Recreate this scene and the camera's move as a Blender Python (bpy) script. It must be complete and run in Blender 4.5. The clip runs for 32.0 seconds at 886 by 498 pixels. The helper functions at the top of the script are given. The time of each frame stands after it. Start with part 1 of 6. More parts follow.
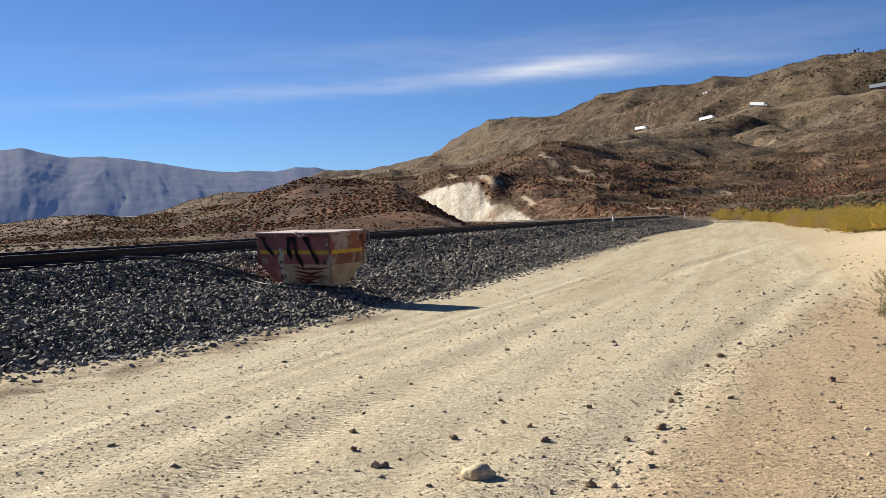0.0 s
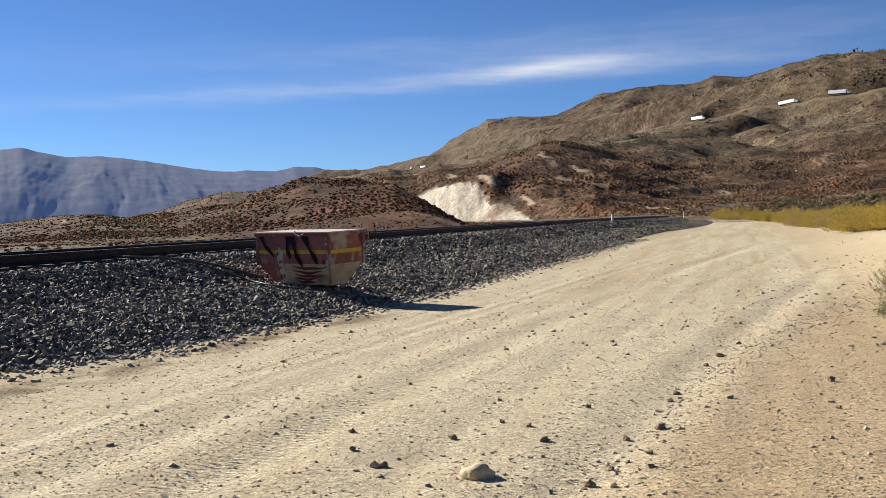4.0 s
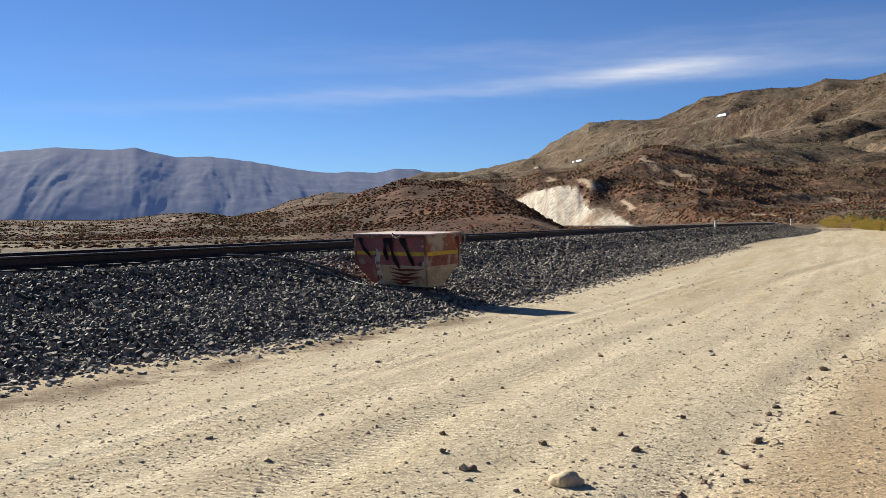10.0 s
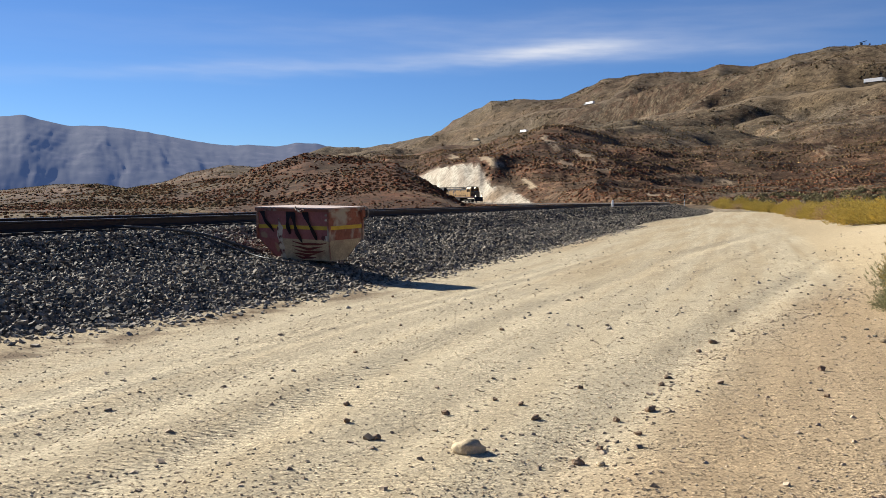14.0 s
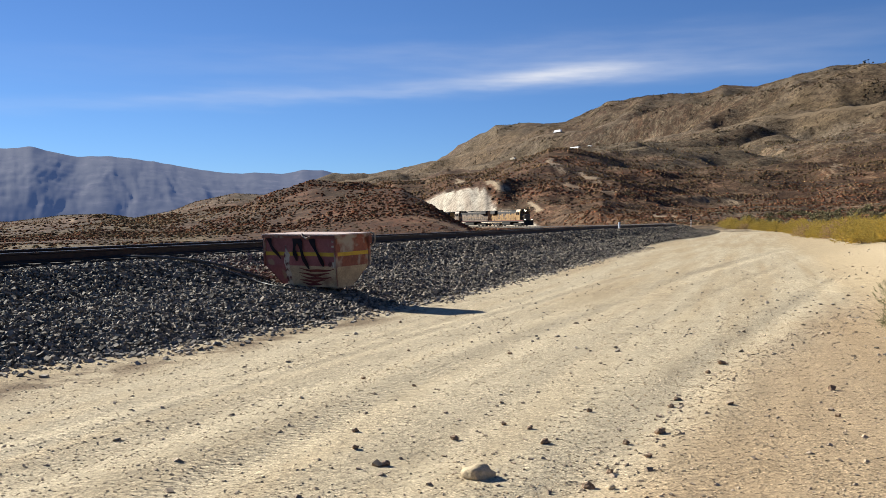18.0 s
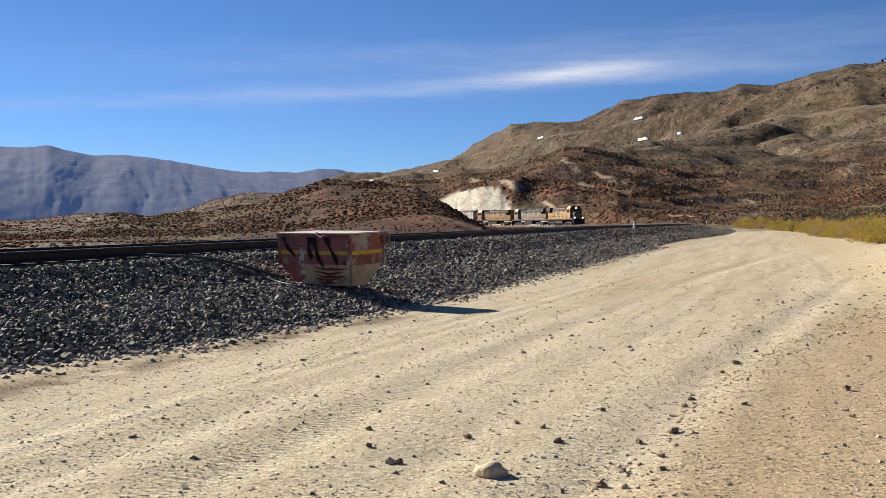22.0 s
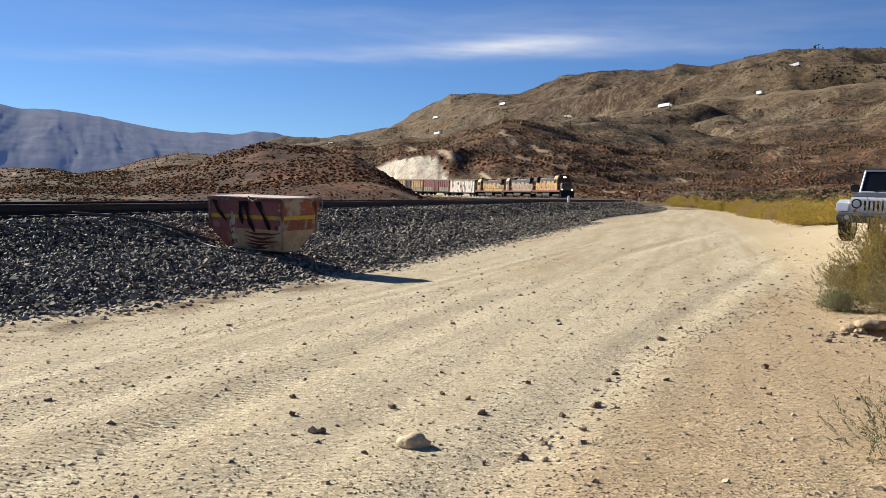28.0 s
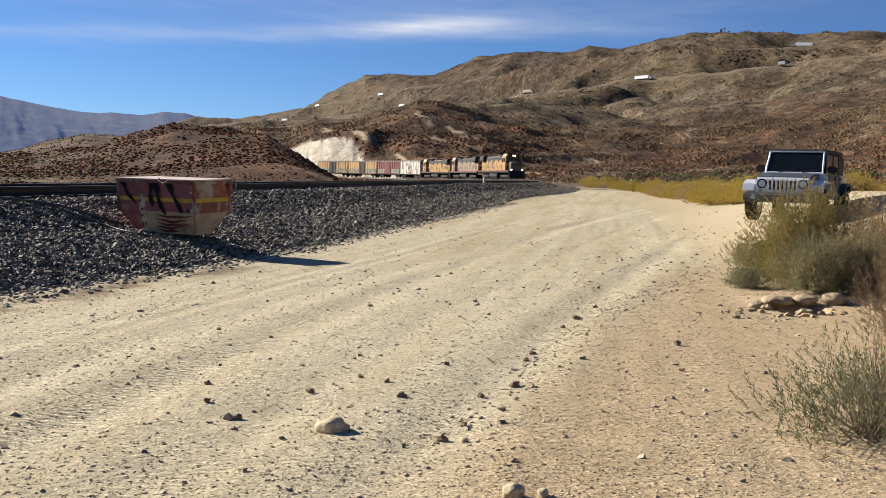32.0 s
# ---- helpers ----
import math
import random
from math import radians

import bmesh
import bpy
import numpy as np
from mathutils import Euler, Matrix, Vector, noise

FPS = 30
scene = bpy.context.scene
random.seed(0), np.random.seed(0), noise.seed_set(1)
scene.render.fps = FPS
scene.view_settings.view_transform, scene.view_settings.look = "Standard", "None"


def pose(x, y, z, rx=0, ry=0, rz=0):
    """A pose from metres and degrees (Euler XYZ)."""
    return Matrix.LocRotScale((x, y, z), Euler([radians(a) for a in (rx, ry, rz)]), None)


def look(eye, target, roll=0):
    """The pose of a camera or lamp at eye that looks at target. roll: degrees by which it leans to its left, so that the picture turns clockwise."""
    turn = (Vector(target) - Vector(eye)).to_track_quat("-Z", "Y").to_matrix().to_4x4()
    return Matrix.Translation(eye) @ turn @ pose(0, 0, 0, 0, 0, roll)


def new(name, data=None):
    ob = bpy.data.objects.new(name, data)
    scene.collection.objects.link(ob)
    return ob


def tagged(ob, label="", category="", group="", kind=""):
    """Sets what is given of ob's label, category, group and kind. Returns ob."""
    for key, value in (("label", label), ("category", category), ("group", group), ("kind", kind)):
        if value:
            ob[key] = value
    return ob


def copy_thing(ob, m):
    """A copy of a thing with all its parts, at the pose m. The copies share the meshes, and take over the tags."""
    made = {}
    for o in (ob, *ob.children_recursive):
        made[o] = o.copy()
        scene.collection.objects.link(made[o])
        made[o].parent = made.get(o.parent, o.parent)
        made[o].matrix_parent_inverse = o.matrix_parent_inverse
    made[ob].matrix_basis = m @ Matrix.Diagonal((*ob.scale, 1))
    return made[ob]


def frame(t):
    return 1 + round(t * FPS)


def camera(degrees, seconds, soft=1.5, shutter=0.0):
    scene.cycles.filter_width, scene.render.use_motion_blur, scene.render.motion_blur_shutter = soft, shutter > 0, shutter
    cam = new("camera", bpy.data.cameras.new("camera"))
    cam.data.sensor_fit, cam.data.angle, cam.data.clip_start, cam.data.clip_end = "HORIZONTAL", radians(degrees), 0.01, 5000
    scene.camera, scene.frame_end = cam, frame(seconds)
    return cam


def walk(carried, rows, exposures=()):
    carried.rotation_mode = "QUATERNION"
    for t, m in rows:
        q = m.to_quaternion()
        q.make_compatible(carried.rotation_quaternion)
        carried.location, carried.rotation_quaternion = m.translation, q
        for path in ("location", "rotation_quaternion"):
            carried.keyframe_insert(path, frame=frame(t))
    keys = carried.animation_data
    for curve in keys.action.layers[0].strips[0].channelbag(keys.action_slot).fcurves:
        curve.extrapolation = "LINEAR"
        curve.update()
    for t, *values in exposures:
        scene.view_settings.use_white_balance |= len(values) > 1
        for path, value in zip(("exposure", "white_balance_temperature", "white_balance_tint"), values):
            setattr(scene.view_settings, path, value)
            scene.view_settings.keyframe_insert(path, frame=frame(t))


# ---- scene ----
cam = camera(49.5, 32.0, soft=0.8)
PATH = [
    (0, (-0.001, 0.002, 1.6), (-0.001, 2.001, 1.542), -1.0),
    (0.5, (0.001, 0.008, 1.602), (0.003, 2.007, 1.544), -1.0),
    (1, (0.001, -0.002, 1.6), (0.004, 1.997, 1.541), -1.0),
    (1.5, (0.001, -0.01, 1.601), (0.004, 1.989, 1.542), -1.0),
    (2, (0.004, 0.001, 1.599), (0.006, 2.0, 1.54), -1.0),
    (2.5, (0.005, 0.0, 1.601), (0.006, 1.999, 1.542), -1.1),
    (3, (0.002, -0.004, 1.599), (0.003, 1.995, 1.54), -1.0),
    (3.5, (-0.001, 0.013, 1.599), (0.001, 2.012, 1.54), -1.0),
    (5.5, (0.0, -0.002, 1.597), (0.001, 1.998, 1.54), -1.0),
    (6, (0.0, 0.003, 1.601), (0.001, 2.002, 1.543), -1.0),
    (6.5, (-0.001, -0.007, 1.6), (0.0, 1.992, 1.541), -1.0),
    (7, (0.0, -0.012, 1.601), (0.0, 1.987, 1.54), -1.1),
    (7.5, (0.0, 0.003, 1.597), (0.0, 2.003, 1.537), -1.1),
    (8, (0.003, -0.006, 1.601), (0.002, 1.993, 1.542), -1.1),
    (8.5, (0.004, -0.008, 1.598), (0.0, 1.991, 1.545), -1.1),
    (9, (0.006, -0.011, 1.595), (-0.007, 1.988, 1.549), -0.8),
    (9.5, (0.013, 0.014, 1.599), (-0.083, 2.011, 1.546), 0.2),
    (10, (0.031, -0.009, 1.611), (-0.17, 1.981, 1.56), -0.1),
    (10.5, (0.01, -0.073, 1.601), (-0.209, 1.915, 1.554), 0.5),
    (11, (-0.009, -0.07, 1.592), (-0.221, 1.919, 1.549), 0.7),
    (11.5, (-0.018, -0.107, 1.592), (-0.205, 1.884, 1.541), 0.6),
    (12, (-0.01, -0.083, 1.59), (-0.16, 1.911, 1.528), 0.5),
    (12.5, (-0.003, -0.084, 1.586), (-0.032, 1.913, 1.487), 1.1),
    (13, (-0.003, -0.021, 1.582), (0.043, 1.975, 1.458), 1.2),
    (13.5, (0.006, -0.081, 1.586), (0.014, 1.917, 1.492), 0.7),
    (14, (0.005, -0.075, 1.585), (0.008, 1.923, 1.486), 0.8),
    (14.5, (0.005, -0.06, 1.583), (0.007, 1.938, 1.499), 0.9),
    (16.5, (0.006, -0.061, 1.584), (-0.005, 1.937, 1.515), 0.7),
    (17, (0.007, -0.102, 1.586), (-0.021, 1.897, 1.525), 0.2),
    (17.5, (0.013, -0.085, 1.585), (-0.009, 1.915, 1.537), -0.0),
    (18, (0.012, -0.085, 1.586), (0.0, 1.914, 1.538), -0.1),
    (18.5, (0.015, -0.089, 1.587), (0.003, 1.91, 1.538), -0.2),
    (19, (0.014, -0.098, 1.588), (0.005, 1.902, 1.539), -0.2),
    (19.5, (0.015, -0.087, 1.588), (0.007, 1.913, 1.538), -0.2),
    (20, (0.016, -0.07, 1.587), (0.007, 1.929, 1.537), -0.2),
    (20.5, (0.014, -0.093, 1.586), (0.006, 1.906, 1.537), -0.2),
    (21, (0.016, -0.071, 1.587), (0.027, 1.928, 1.533), 0.1),
    (21.5, (0.023, -0.059, 1.587), (0.014, 1.94, 1.532), 0.2),
    (22, (0.019, -0.108, 1.586), (-0.023, 1.891, 1.536), 0.0),
    (22.5, (0.015, -0.089, 1.585), (0.05, 1.91, 1.523), 0.2),
    (23, (-0.011, -0.052, 1.586), (0.066, 1.945, 1.499), 0.6),
    (23.5, (0.02, -0.103, 1.573), (0.078, 1.89, 1.422), 1.1),
    (24, (-0.004, -0.05, 1.578), (0.054, 1.947, 1.479), 1.8),
    (24.5, (-0.002, -0.017, 1.58), (0.186, 1.972, 1.488), 1.3),
    (25, (-0.004, -0.09, 1.584), (0.115, 1.905, 1.501), 0.7),
    (25.5, (-0.01, -0.105, 1.581), (0.053, 1.891, 1.474), 0.6),
    (27.5, (0.083, -0.054, 1.59), (0.145, 1.941, 1.478), 1.1),
    (28, (0.056, -0.054, 1.592), (0.15, 1.941, 1.48), 2.0),
    (28.5, (0.047, 0.073, 1.581), (0.2, 2.063, 1.457), 2.5),
    (29, (0.056, 0.036, 1.575), (0.231, 2.023, 1.44), 2.4),
    (29.5, (0.055, 0.033, 1.582), (0.233, 2.018, 1.419), 2.1),
    (30, (0.055, 0.034, 1.582), (0.236, 2.018, 1.413), 2.0),
    (30.5, (0.058, 0.034, 1.582), (0.244, 2.018, 1.414), 2.0),
    (31, (0.053, 0.039, 1.581), (0.254, 2.022, 1.415), 2.0),
    (31.5, (0.058, 0.103, 1.575), (0.314, 2.08, 1.407), 1.8),
    (32, (0.052, -0.001, 1.59), (0.32, 1.976, 1.445), 1.8),
]
walk(cam, [(t, look(eye, target, roll)) for t, eye, target, roll in PATH], exposures=[(0, 0.95), (32, 0.95)])

# ---- sky and sun ----
SUN_BEARING, SUN_HEIGHT = -50.0, 25.5


def srgb(r, g, b):
    return tuple(0.58 * (c / 255 / 12.92 if c < 10.3 else ((c / 255 + 0.055) / 1.055) ** 2.4) for c in (r, g, b))


world = bpy.data.worlds.new("sky")
scene.world = world
world.use_nodes = True
wn, wl = world.node_tree.nodes, world.node_tree.links
wn.clear()
sky = wn.new("ShaderNodeTexSky")
sky.sky_type, sky.sun_disc = "NISHITA", False
sky.sun_elevation, sky.sun_rotation = radians(SUN_HEIGHT), radians(SUN_BEARING)
sky.altitude, sky.air_density, sky.dust_density, sky.ozone_density = 2600, 1.0, 0.0, 5.0


def wmath(op, a, b=None, c=None):
    n = wn.new("ShaderNodeMath")
    n.operation = op
    for k, v in enumerate((a, b, c)):
        if v is None:
            continue
        if isinstance(v, (int, float)):
            n.inputs[k].default_value = v
        else:
            wl.new(v, n.inputs[k])
    return n.outputs[0]


def streak(bearing, height, slope, wide, thick, feather, scale):
    """A cirrus streak round one bearing (radians), its height as the tangent of its elevation."""
    off = wmath("SUBTRACT", w_bearing, bearing)
    line = wmath("ADD", wmath("MULTIPLY", off, slope), height)
    across = wmath("DIVIDE", wmath("SUBTRACT", wmath("ADD", w_height, wmath("MULTIPLY", w_warp, feather)), line), thick)
    along = wmath("DIVIDE", off, wide)
    gauss = wmath("ADD", wmath("MULTIPLY", across, across), wmath("MULTIPLY", along, along))
    return wmath("MULTIPLY", wmath("POWER", 2.718, wmath("MULTIPLY", gauss, -1.0)), scale)


w_co = wn.new("ShaderNodeTexCoord")
w_sep = wn.new("ShaderNodeSeparateXYZ")
wl.new(w_co.outputs["Generated"], w_sep.inputs[0])
w_bearing = wmath("ARCTAN2", w_sep.outputs[0], w_sep.outputs[1])
w_height = w_sep.outputs[2]
w_comb = wn.new("ShaderNodeCombineXYZ")
wl.new(wmath("MULTIPLY", w_bearing, 9.0), w_comb.inputs[0])
wl.new(wmath("MULTIPLY", w_height, 70.0), w_comb.inputs[1])
w_noise = wn.new("ShaderNodeTexNoise")
w_noise.inputs["Scale"].default_value, w_noise.inputs["Detail"].default_value = 0.7, 8.0
wl.new(w_comb.outputs[0], w_noise.inputs["Vector"])
w_warp = wmath("SUBTRACT", w_noise.outputs["Fac"], 0.5)
w_fine = wn.new("ShaderNodeTexNoise")
w_fine.inputs["Scale"].default_value, w_fine.inputs["Detail"].default_value = 2.2, 9.0
wl.new(w_comb.outputs[0], w_fine.inputs["Vector"])
cloud = wmath("ADD", streak(0.115, 0.155, 0.06, 0.075, 0.0095, 0.02, 0.66), streak(-0.08, 0.139, 0.068, 0.30, 0.008, 0.03, 0.24))
cloud = wmath("ADD", cloud, streak(0.25, 0.152, 0.02, 0.12, 0.008, 0.02, 0.22))
cloud = wmath("ADD", cloud, streak(0.10, 0.172, 0.03, 0.40, 0.018, 0.05, 0.13))
cloud = wmath("MULTIPLY", cloud, wmath("ADD", wmath("MULTIPLY", w_fine.outputs["Fac"], 1.1), 0.35))
cloud = wmath("MINIMUM", cloud, 0.85)
w_mix = wn.new("ShaderNodeMixRGB")
wl.new(cloud, w_mix.inputs[0])
w_tint = wn.new("ShaderNodeMixRGB")
w_tint.blend_type = "MULTIPLY"
w_tint.inputs[0].default_value = 1.0
w_tint.inputs[2].default_value = (0.81, 0.97, 1.2, 1)
wl.new(sky.outputs[0], w_tint.inputs[1])
wl.new(w_tint.outputs[0], w_mix.inputs[1])
w_mix.inputs[2].default_value = (9.6, 9.9, 10.8, 1)
w_bg = wn.new("ShaderNodeBackground")
w_bg.inputs["Strength"].default_value = 0.0435
wl.new(w_mix.outputs[0], w_bg.inputs[0])
wl.new(w_bg.outputs[0], wn.new("ShaderNodeOutputWorld").inputs[0])

sun_data = bpy.data.lights.new("sun", "SUN")
sun_data.energy, sun_data.angle, sun_data.color = 5.65, radians(0.53), (1.0, 0.96, 0.865)
sun = new("sun", sun_data)
_b, _h = radians(SUN_BEARING), radians(SUN_HEIGHT)
SUN_WAY = Vector((math.sin(_b) * math.cos(_h), math.cos(_b) * math.cos(_h), math.sin(_h)))
sun.matrix_basis = Matrix.Translation((-60, 30, 60)) @ SUN_WAY.to_track_quat("Z", "Y").to_matrix().to_4x4()


# ---- materials ----
def material(name, base, rough=0.8, metal=0.0, vary=0.25, scale=6.0, bump=0.0, bump_scale=40.0, attribute="", island=0.0, objects=0.0,
             stain=None, stain_scale=2.0, stain_at=0.55, glow=None, coat=0.0, soft=0.12, clear=0.0):
    m = bpy.data.materials.new(name)
    m.use_nodes = True
    nt = m.node_tree
    n, l = nt.nodes, nt.links
    p = n["Principled BSDF"]
    p.inputs["Roughness"].default_value, p.inputs["Metallic"].default_value = rough, metal
    p.inputs["Coat Weight"].default_value = coat
    p.inputs["Specular IOR Level"].default_value = 0.3 if metal == 0 and coat == 0 else 0.5
    co = n.new("ShaderNodeTexCoord")

    def tex(size, detail=6.0):
        t = n.new("ShaderNodeTexNoise")
        t.inputs["Scale"].default_value, t.inputs["Detail"].default_value = size, detail
        l.new(co.outputs["Object"], t.inputs["Vector"])
        return t.outputs["Fac"]

    def mix(kind, fac, a, b):
        x = n.new("ShaderNodeMixRGB")
        x.blend_type = kind
        for k, v in enumerate((fac, a, b)):
            if isinstance(v, (int, float)):
                x.inputs[k].default_value = v
            elif isinstance(v, tuple):
                x.inputs[k].default_value = (*v[:3], 1)
            else:
                l.new(v, x.inputs[k])
        return x.outputs[0]

    def ramp(fac, lo, hi, a=0.0, b=1.0):
        x = n.new("ShaderNodeMapRange")
        x.inputs["From Min"].default_value, x.inputs["From Max"].default_value = lo, hi
        x.inputs["To Min"].default_value, x.inputs["To Max"].default_value = a, b
        l.new(fac, x.inputs["Value"])
        return x.outputs[0]

    colour = base
    if attribute:
        a = n.new("ShaderNodeAttribute")
        a.attribute_name = attribute
        colour = a.outputs["Color"]
    if vary:
        colour = mix("MULTIPLY", 1.0, colour, ramp(tex(scale), 0.3, 0.7, 1 - vary, 1 + vary))
        colour = mix("MULTIPLY", 1.0, colour, ramp(tex(scale * 7.3, 3.0), 0.3, 0.7, 1 - vary * 0.7, 1 + vary * 0.7))
    if island:
        g = n.new("ShaderNodeNewGeometry")
        colour = mix("MULTIPLY", 1.0, colour, ramp(g.outputs["Random Per Island"], 0, 1, 1 - island, 1 + island))
    if objects:
        g = n.new("ShaderNodeObjectInfo")
        colour = mix("MULTIPLY", 1.0, colour, ramp(g.outputs["Random"], 0, 1, 1 - objects, 1 + objects))
    if stain:
        colour = mix("MIX", ramp(tex(stain_scale, 8.0), stain_at, stain_at + soft), colour, stain)
    if isinstance(colour, tuple):
        p.inputs["Base Color"].default_value = (*colour[:3], 1)
    else:
        l.new(colour, p.inputs["Base Color"])
    if bump:
        b = n.new("ShaderNodeBump")
        b.inputs["Strength"].default_value, b.inputs["Distance"].default_value = 0.9, bump
        l.new(tex(bump_scale, 8.0), b.inputs["Height"])
        l.new(b.outputs[0], p.inputs["Normal"])
    if glow:
        p.inputs["Emission Color"].default_value, p.inputs["Emission Strength"].default_value = (*glow[:3], 1), glow[3]
    if clear:
        p.inputs["Transmission Weight"].default_value = clear
    return m


M = {}
M["ground"] = material("dry_earth", (0.4, 0.3, 0.2), 0.95, vary=0.07, scale=2.2, bump=0.014, bump_scale=20.0, attribute="soil")


def add_brush(m):
    """Low brush on the hills: ragged dark clumps of two sizes where the land's cover says so."""
    n, l = m.node_tree.nodes, m.node_tree.links
    p = n["Principled BSDF"]
    old = p.inputs["Base Color"].links[0].from_socket
    co = n.new("ShaderNodeTexCoord").outputs["Object"]
    cover = n.new("ShaderNodeAttribute")
    cover.attribute_name = "cover"

    def math_node(op, a, b):
        k = n.new("ShaderNodeMath")
        k.operation = op
        for i, v in enumerate((a, b)):
            if isinstance(v, (int, float)):
                k.inputs[i].default_value = v
            else:
                l.new(v, k.inputs[i])
        return k.outputs[0]

    warp = n.new("ShaderNodeTexNoise")
    warp.inputs["Scale"].default_value, warp.inputs["Detail"].default_value = 0.9, 5.0
    l.new(co, warp.inputs["Vector"])
    shade = n.new("ShaderNodeTexNoise")
    shade.inputs["Scale"].default_value, shade.inputs["Detail"].default_value = 0.11, 4.0
    l.new(co, shade.inputs["Vector"])
    for size, reach in ((0.40, 0.66), (0.14, 0.52)):
        v = n.new("ShaderNodeTexVoronoi")
        v.voronoi_dimensions = "2D"
        v.inputs["Scale"].default_value = size
        l.new(co, v.inputs["Vector"])
        d = math_node("ADD", v.outputs["Distance"], math_node("MULTIPLY", math_node("SUBTRACT", warp.outputs["Fac"], 0.5), 0.5))
        edge = n.new("ShaderNodeMapRange")
        edge.inputs["From Min"].default_value, edge.inputs["From Max"].default_value = 0.06, -0.06
        l.new(math_node("SUBTRACT", d, math_node("MULTIPLY", cover.outputs["Fac"], reach)), edge.inputs["Value"])
        tone = n.new("ShaderNodeMixRGB")
        l.new(v.outputs["Color"], tone.inputs[0])
        tone.inputs[1].default_value = (*srgb(66, 54, 40), 1)
        tone.inputs[2].default_value = (*srgb(98, 62, 46), 1)
        mix = n.new("ShaderNodeMixRGB")
        l.new(math_node("MULTIPLY", math_node("MULTIPLY", edge.outputs[0], 0.5), math_node("GREATER_THAN", cover.outputs["Fac"], 0.05)), mix.inputs[0])
        l.new(old, mix.inputs[1])
        l.new(tone.outputs[0], mix.inputs[2])
        old = mix.outputs[0]
    # mottled growth and bare soil, at the size of thickets
    for scale, low, high in ((0.035, 0.74, 1.2), (0.13, 0.7, 1.25), (0.55, 0.66, 1.3)):
        spots = n.new("ShaderNodeTexNoise")
        spots.inputs["Scale"].default_value, spots.inputs["Detail"].default_value, spots.inputs["Roughness"].default_value = scale, 7.0, 0.7
        l.new(co, spots.inputs["Vector"])
        span = n.new("ShaderNodeMapRange")
        for i, v in zip(("From Min", "From Max", "To Min", "To Max"), (0.38, 0.62, low, high)):
            span.inputs[i].default_value = v
        l.new(spots.outputs["Fac"], span.inputs["Value"])
        mix = n.new("ShaderNodeMixRGB")
        mix.blend_type = "MULTIPLY"
        l.new(math_node("GREATER_THAN", cover.outputs["Fac"], 0.05), mix.inputs[0])
        l.new(old, mix.inputs[1])
        l.new(span.outputs[0], mix.inputs[2])
        old = mix.outputs[0]
    # patches of pale bare soil and of dark growth
    for scale, low, high, tint, much in ((0.16, 0.56, 0.63, (160, 132, 102), 0.4), (0.5, 0.58, 0.66, (166, 140, 110), 0.4), (0.035, 0.53, 0.61, (84, 70, 54), 0.45), (0.1, 0.55, 0.62, (64, 54, 40), 0.5), (0.31, 0.53, 0.61, (66, 50, 38), 0.6), (0.9, 0.54, 0.62, (62, 48, 38), 0.5)):
        spots = n.new("ShaderNodeTexNoise")
        spots.inputs["Scale"].default_value, spots.inputs["Detail"].default_value, spots.inputs["Roughness"].default_value = scale, 6.0, 0.62
        shift = n.new("ShaderNodeMapping")
        shift.inputs["Location"].default_value = (scale * 977, scale * 431, 0)
        l.new(co, shift.inputs["Vector"])
        l.new(shift.outputs[0], spots.inputs["Vector"])
        span = n.new("ShaderNodeMapRange")
        for i, v in zip(("From Min", "From Max", "To Min", "To Max"), (low, high, 0.0, much)):
            span.inputs[i].default_value = v
        l.new(spots.outputs["Fac"], span.inputs["Value"])
        mix = n.new("ShaderNodeMixRGB")
        l.new(math_node("MULTIPLY", span.outputs[0], math_node("GREATER_THAN", cover.outputs["Fac"], 0.05)), mix.inputs[0])
        l.new(old, mix.inputs[1])
        mix.inputs[2].default_value = (*srgb(*tint), 1)
        old = mix.outputs[0]
    # weathering runs down the bare rock
    rock = n.new("ShaderNodeAttribute")
    rock.attribute_name = "rock"
    stretch = n.new("ShaderNodeMapping")
    stretch.inputs["Scale"].default_value = (1.0, 1.0, 0.16)
    l.new(co, stretch.inputs["Vector"])
    runs = n.new("ShaderNodeTexNoise")
    runs.inputs["Scale"].default_value, runs.inputs["Detail"].default_value = 1.0, 9.0
    l.new(stretch.outputs[0], runs.inputs["Vector"])
    dark = n.new("ShaderNodeMapRange")
    dark.inputs["From Min"].default_value, dark.inputs["From Max"].default_value = 0.38, 0.56
    dark.inputs["To Min"].default_value, dark.inputs["To Max"].default_value = 0.62, 1.05
    l.new(runs.outputs["Fac"], dark.inputs["Value"])
    run_mix = n.new("ShaderNodeMixRGB")
    run_mix.blend_type = "MULTIPLY"
    l.new(rock.outputs["Fac"], run_mix.inputs[0])
    l.new(old, run_mix.inputs[1])
    l.new(dark.outputs[0], run_mix.inputs[2])
    old = run_mix.outputs[0]
    l.new(old, p.inputs["Base Color"])


add_brush(M["ground"])


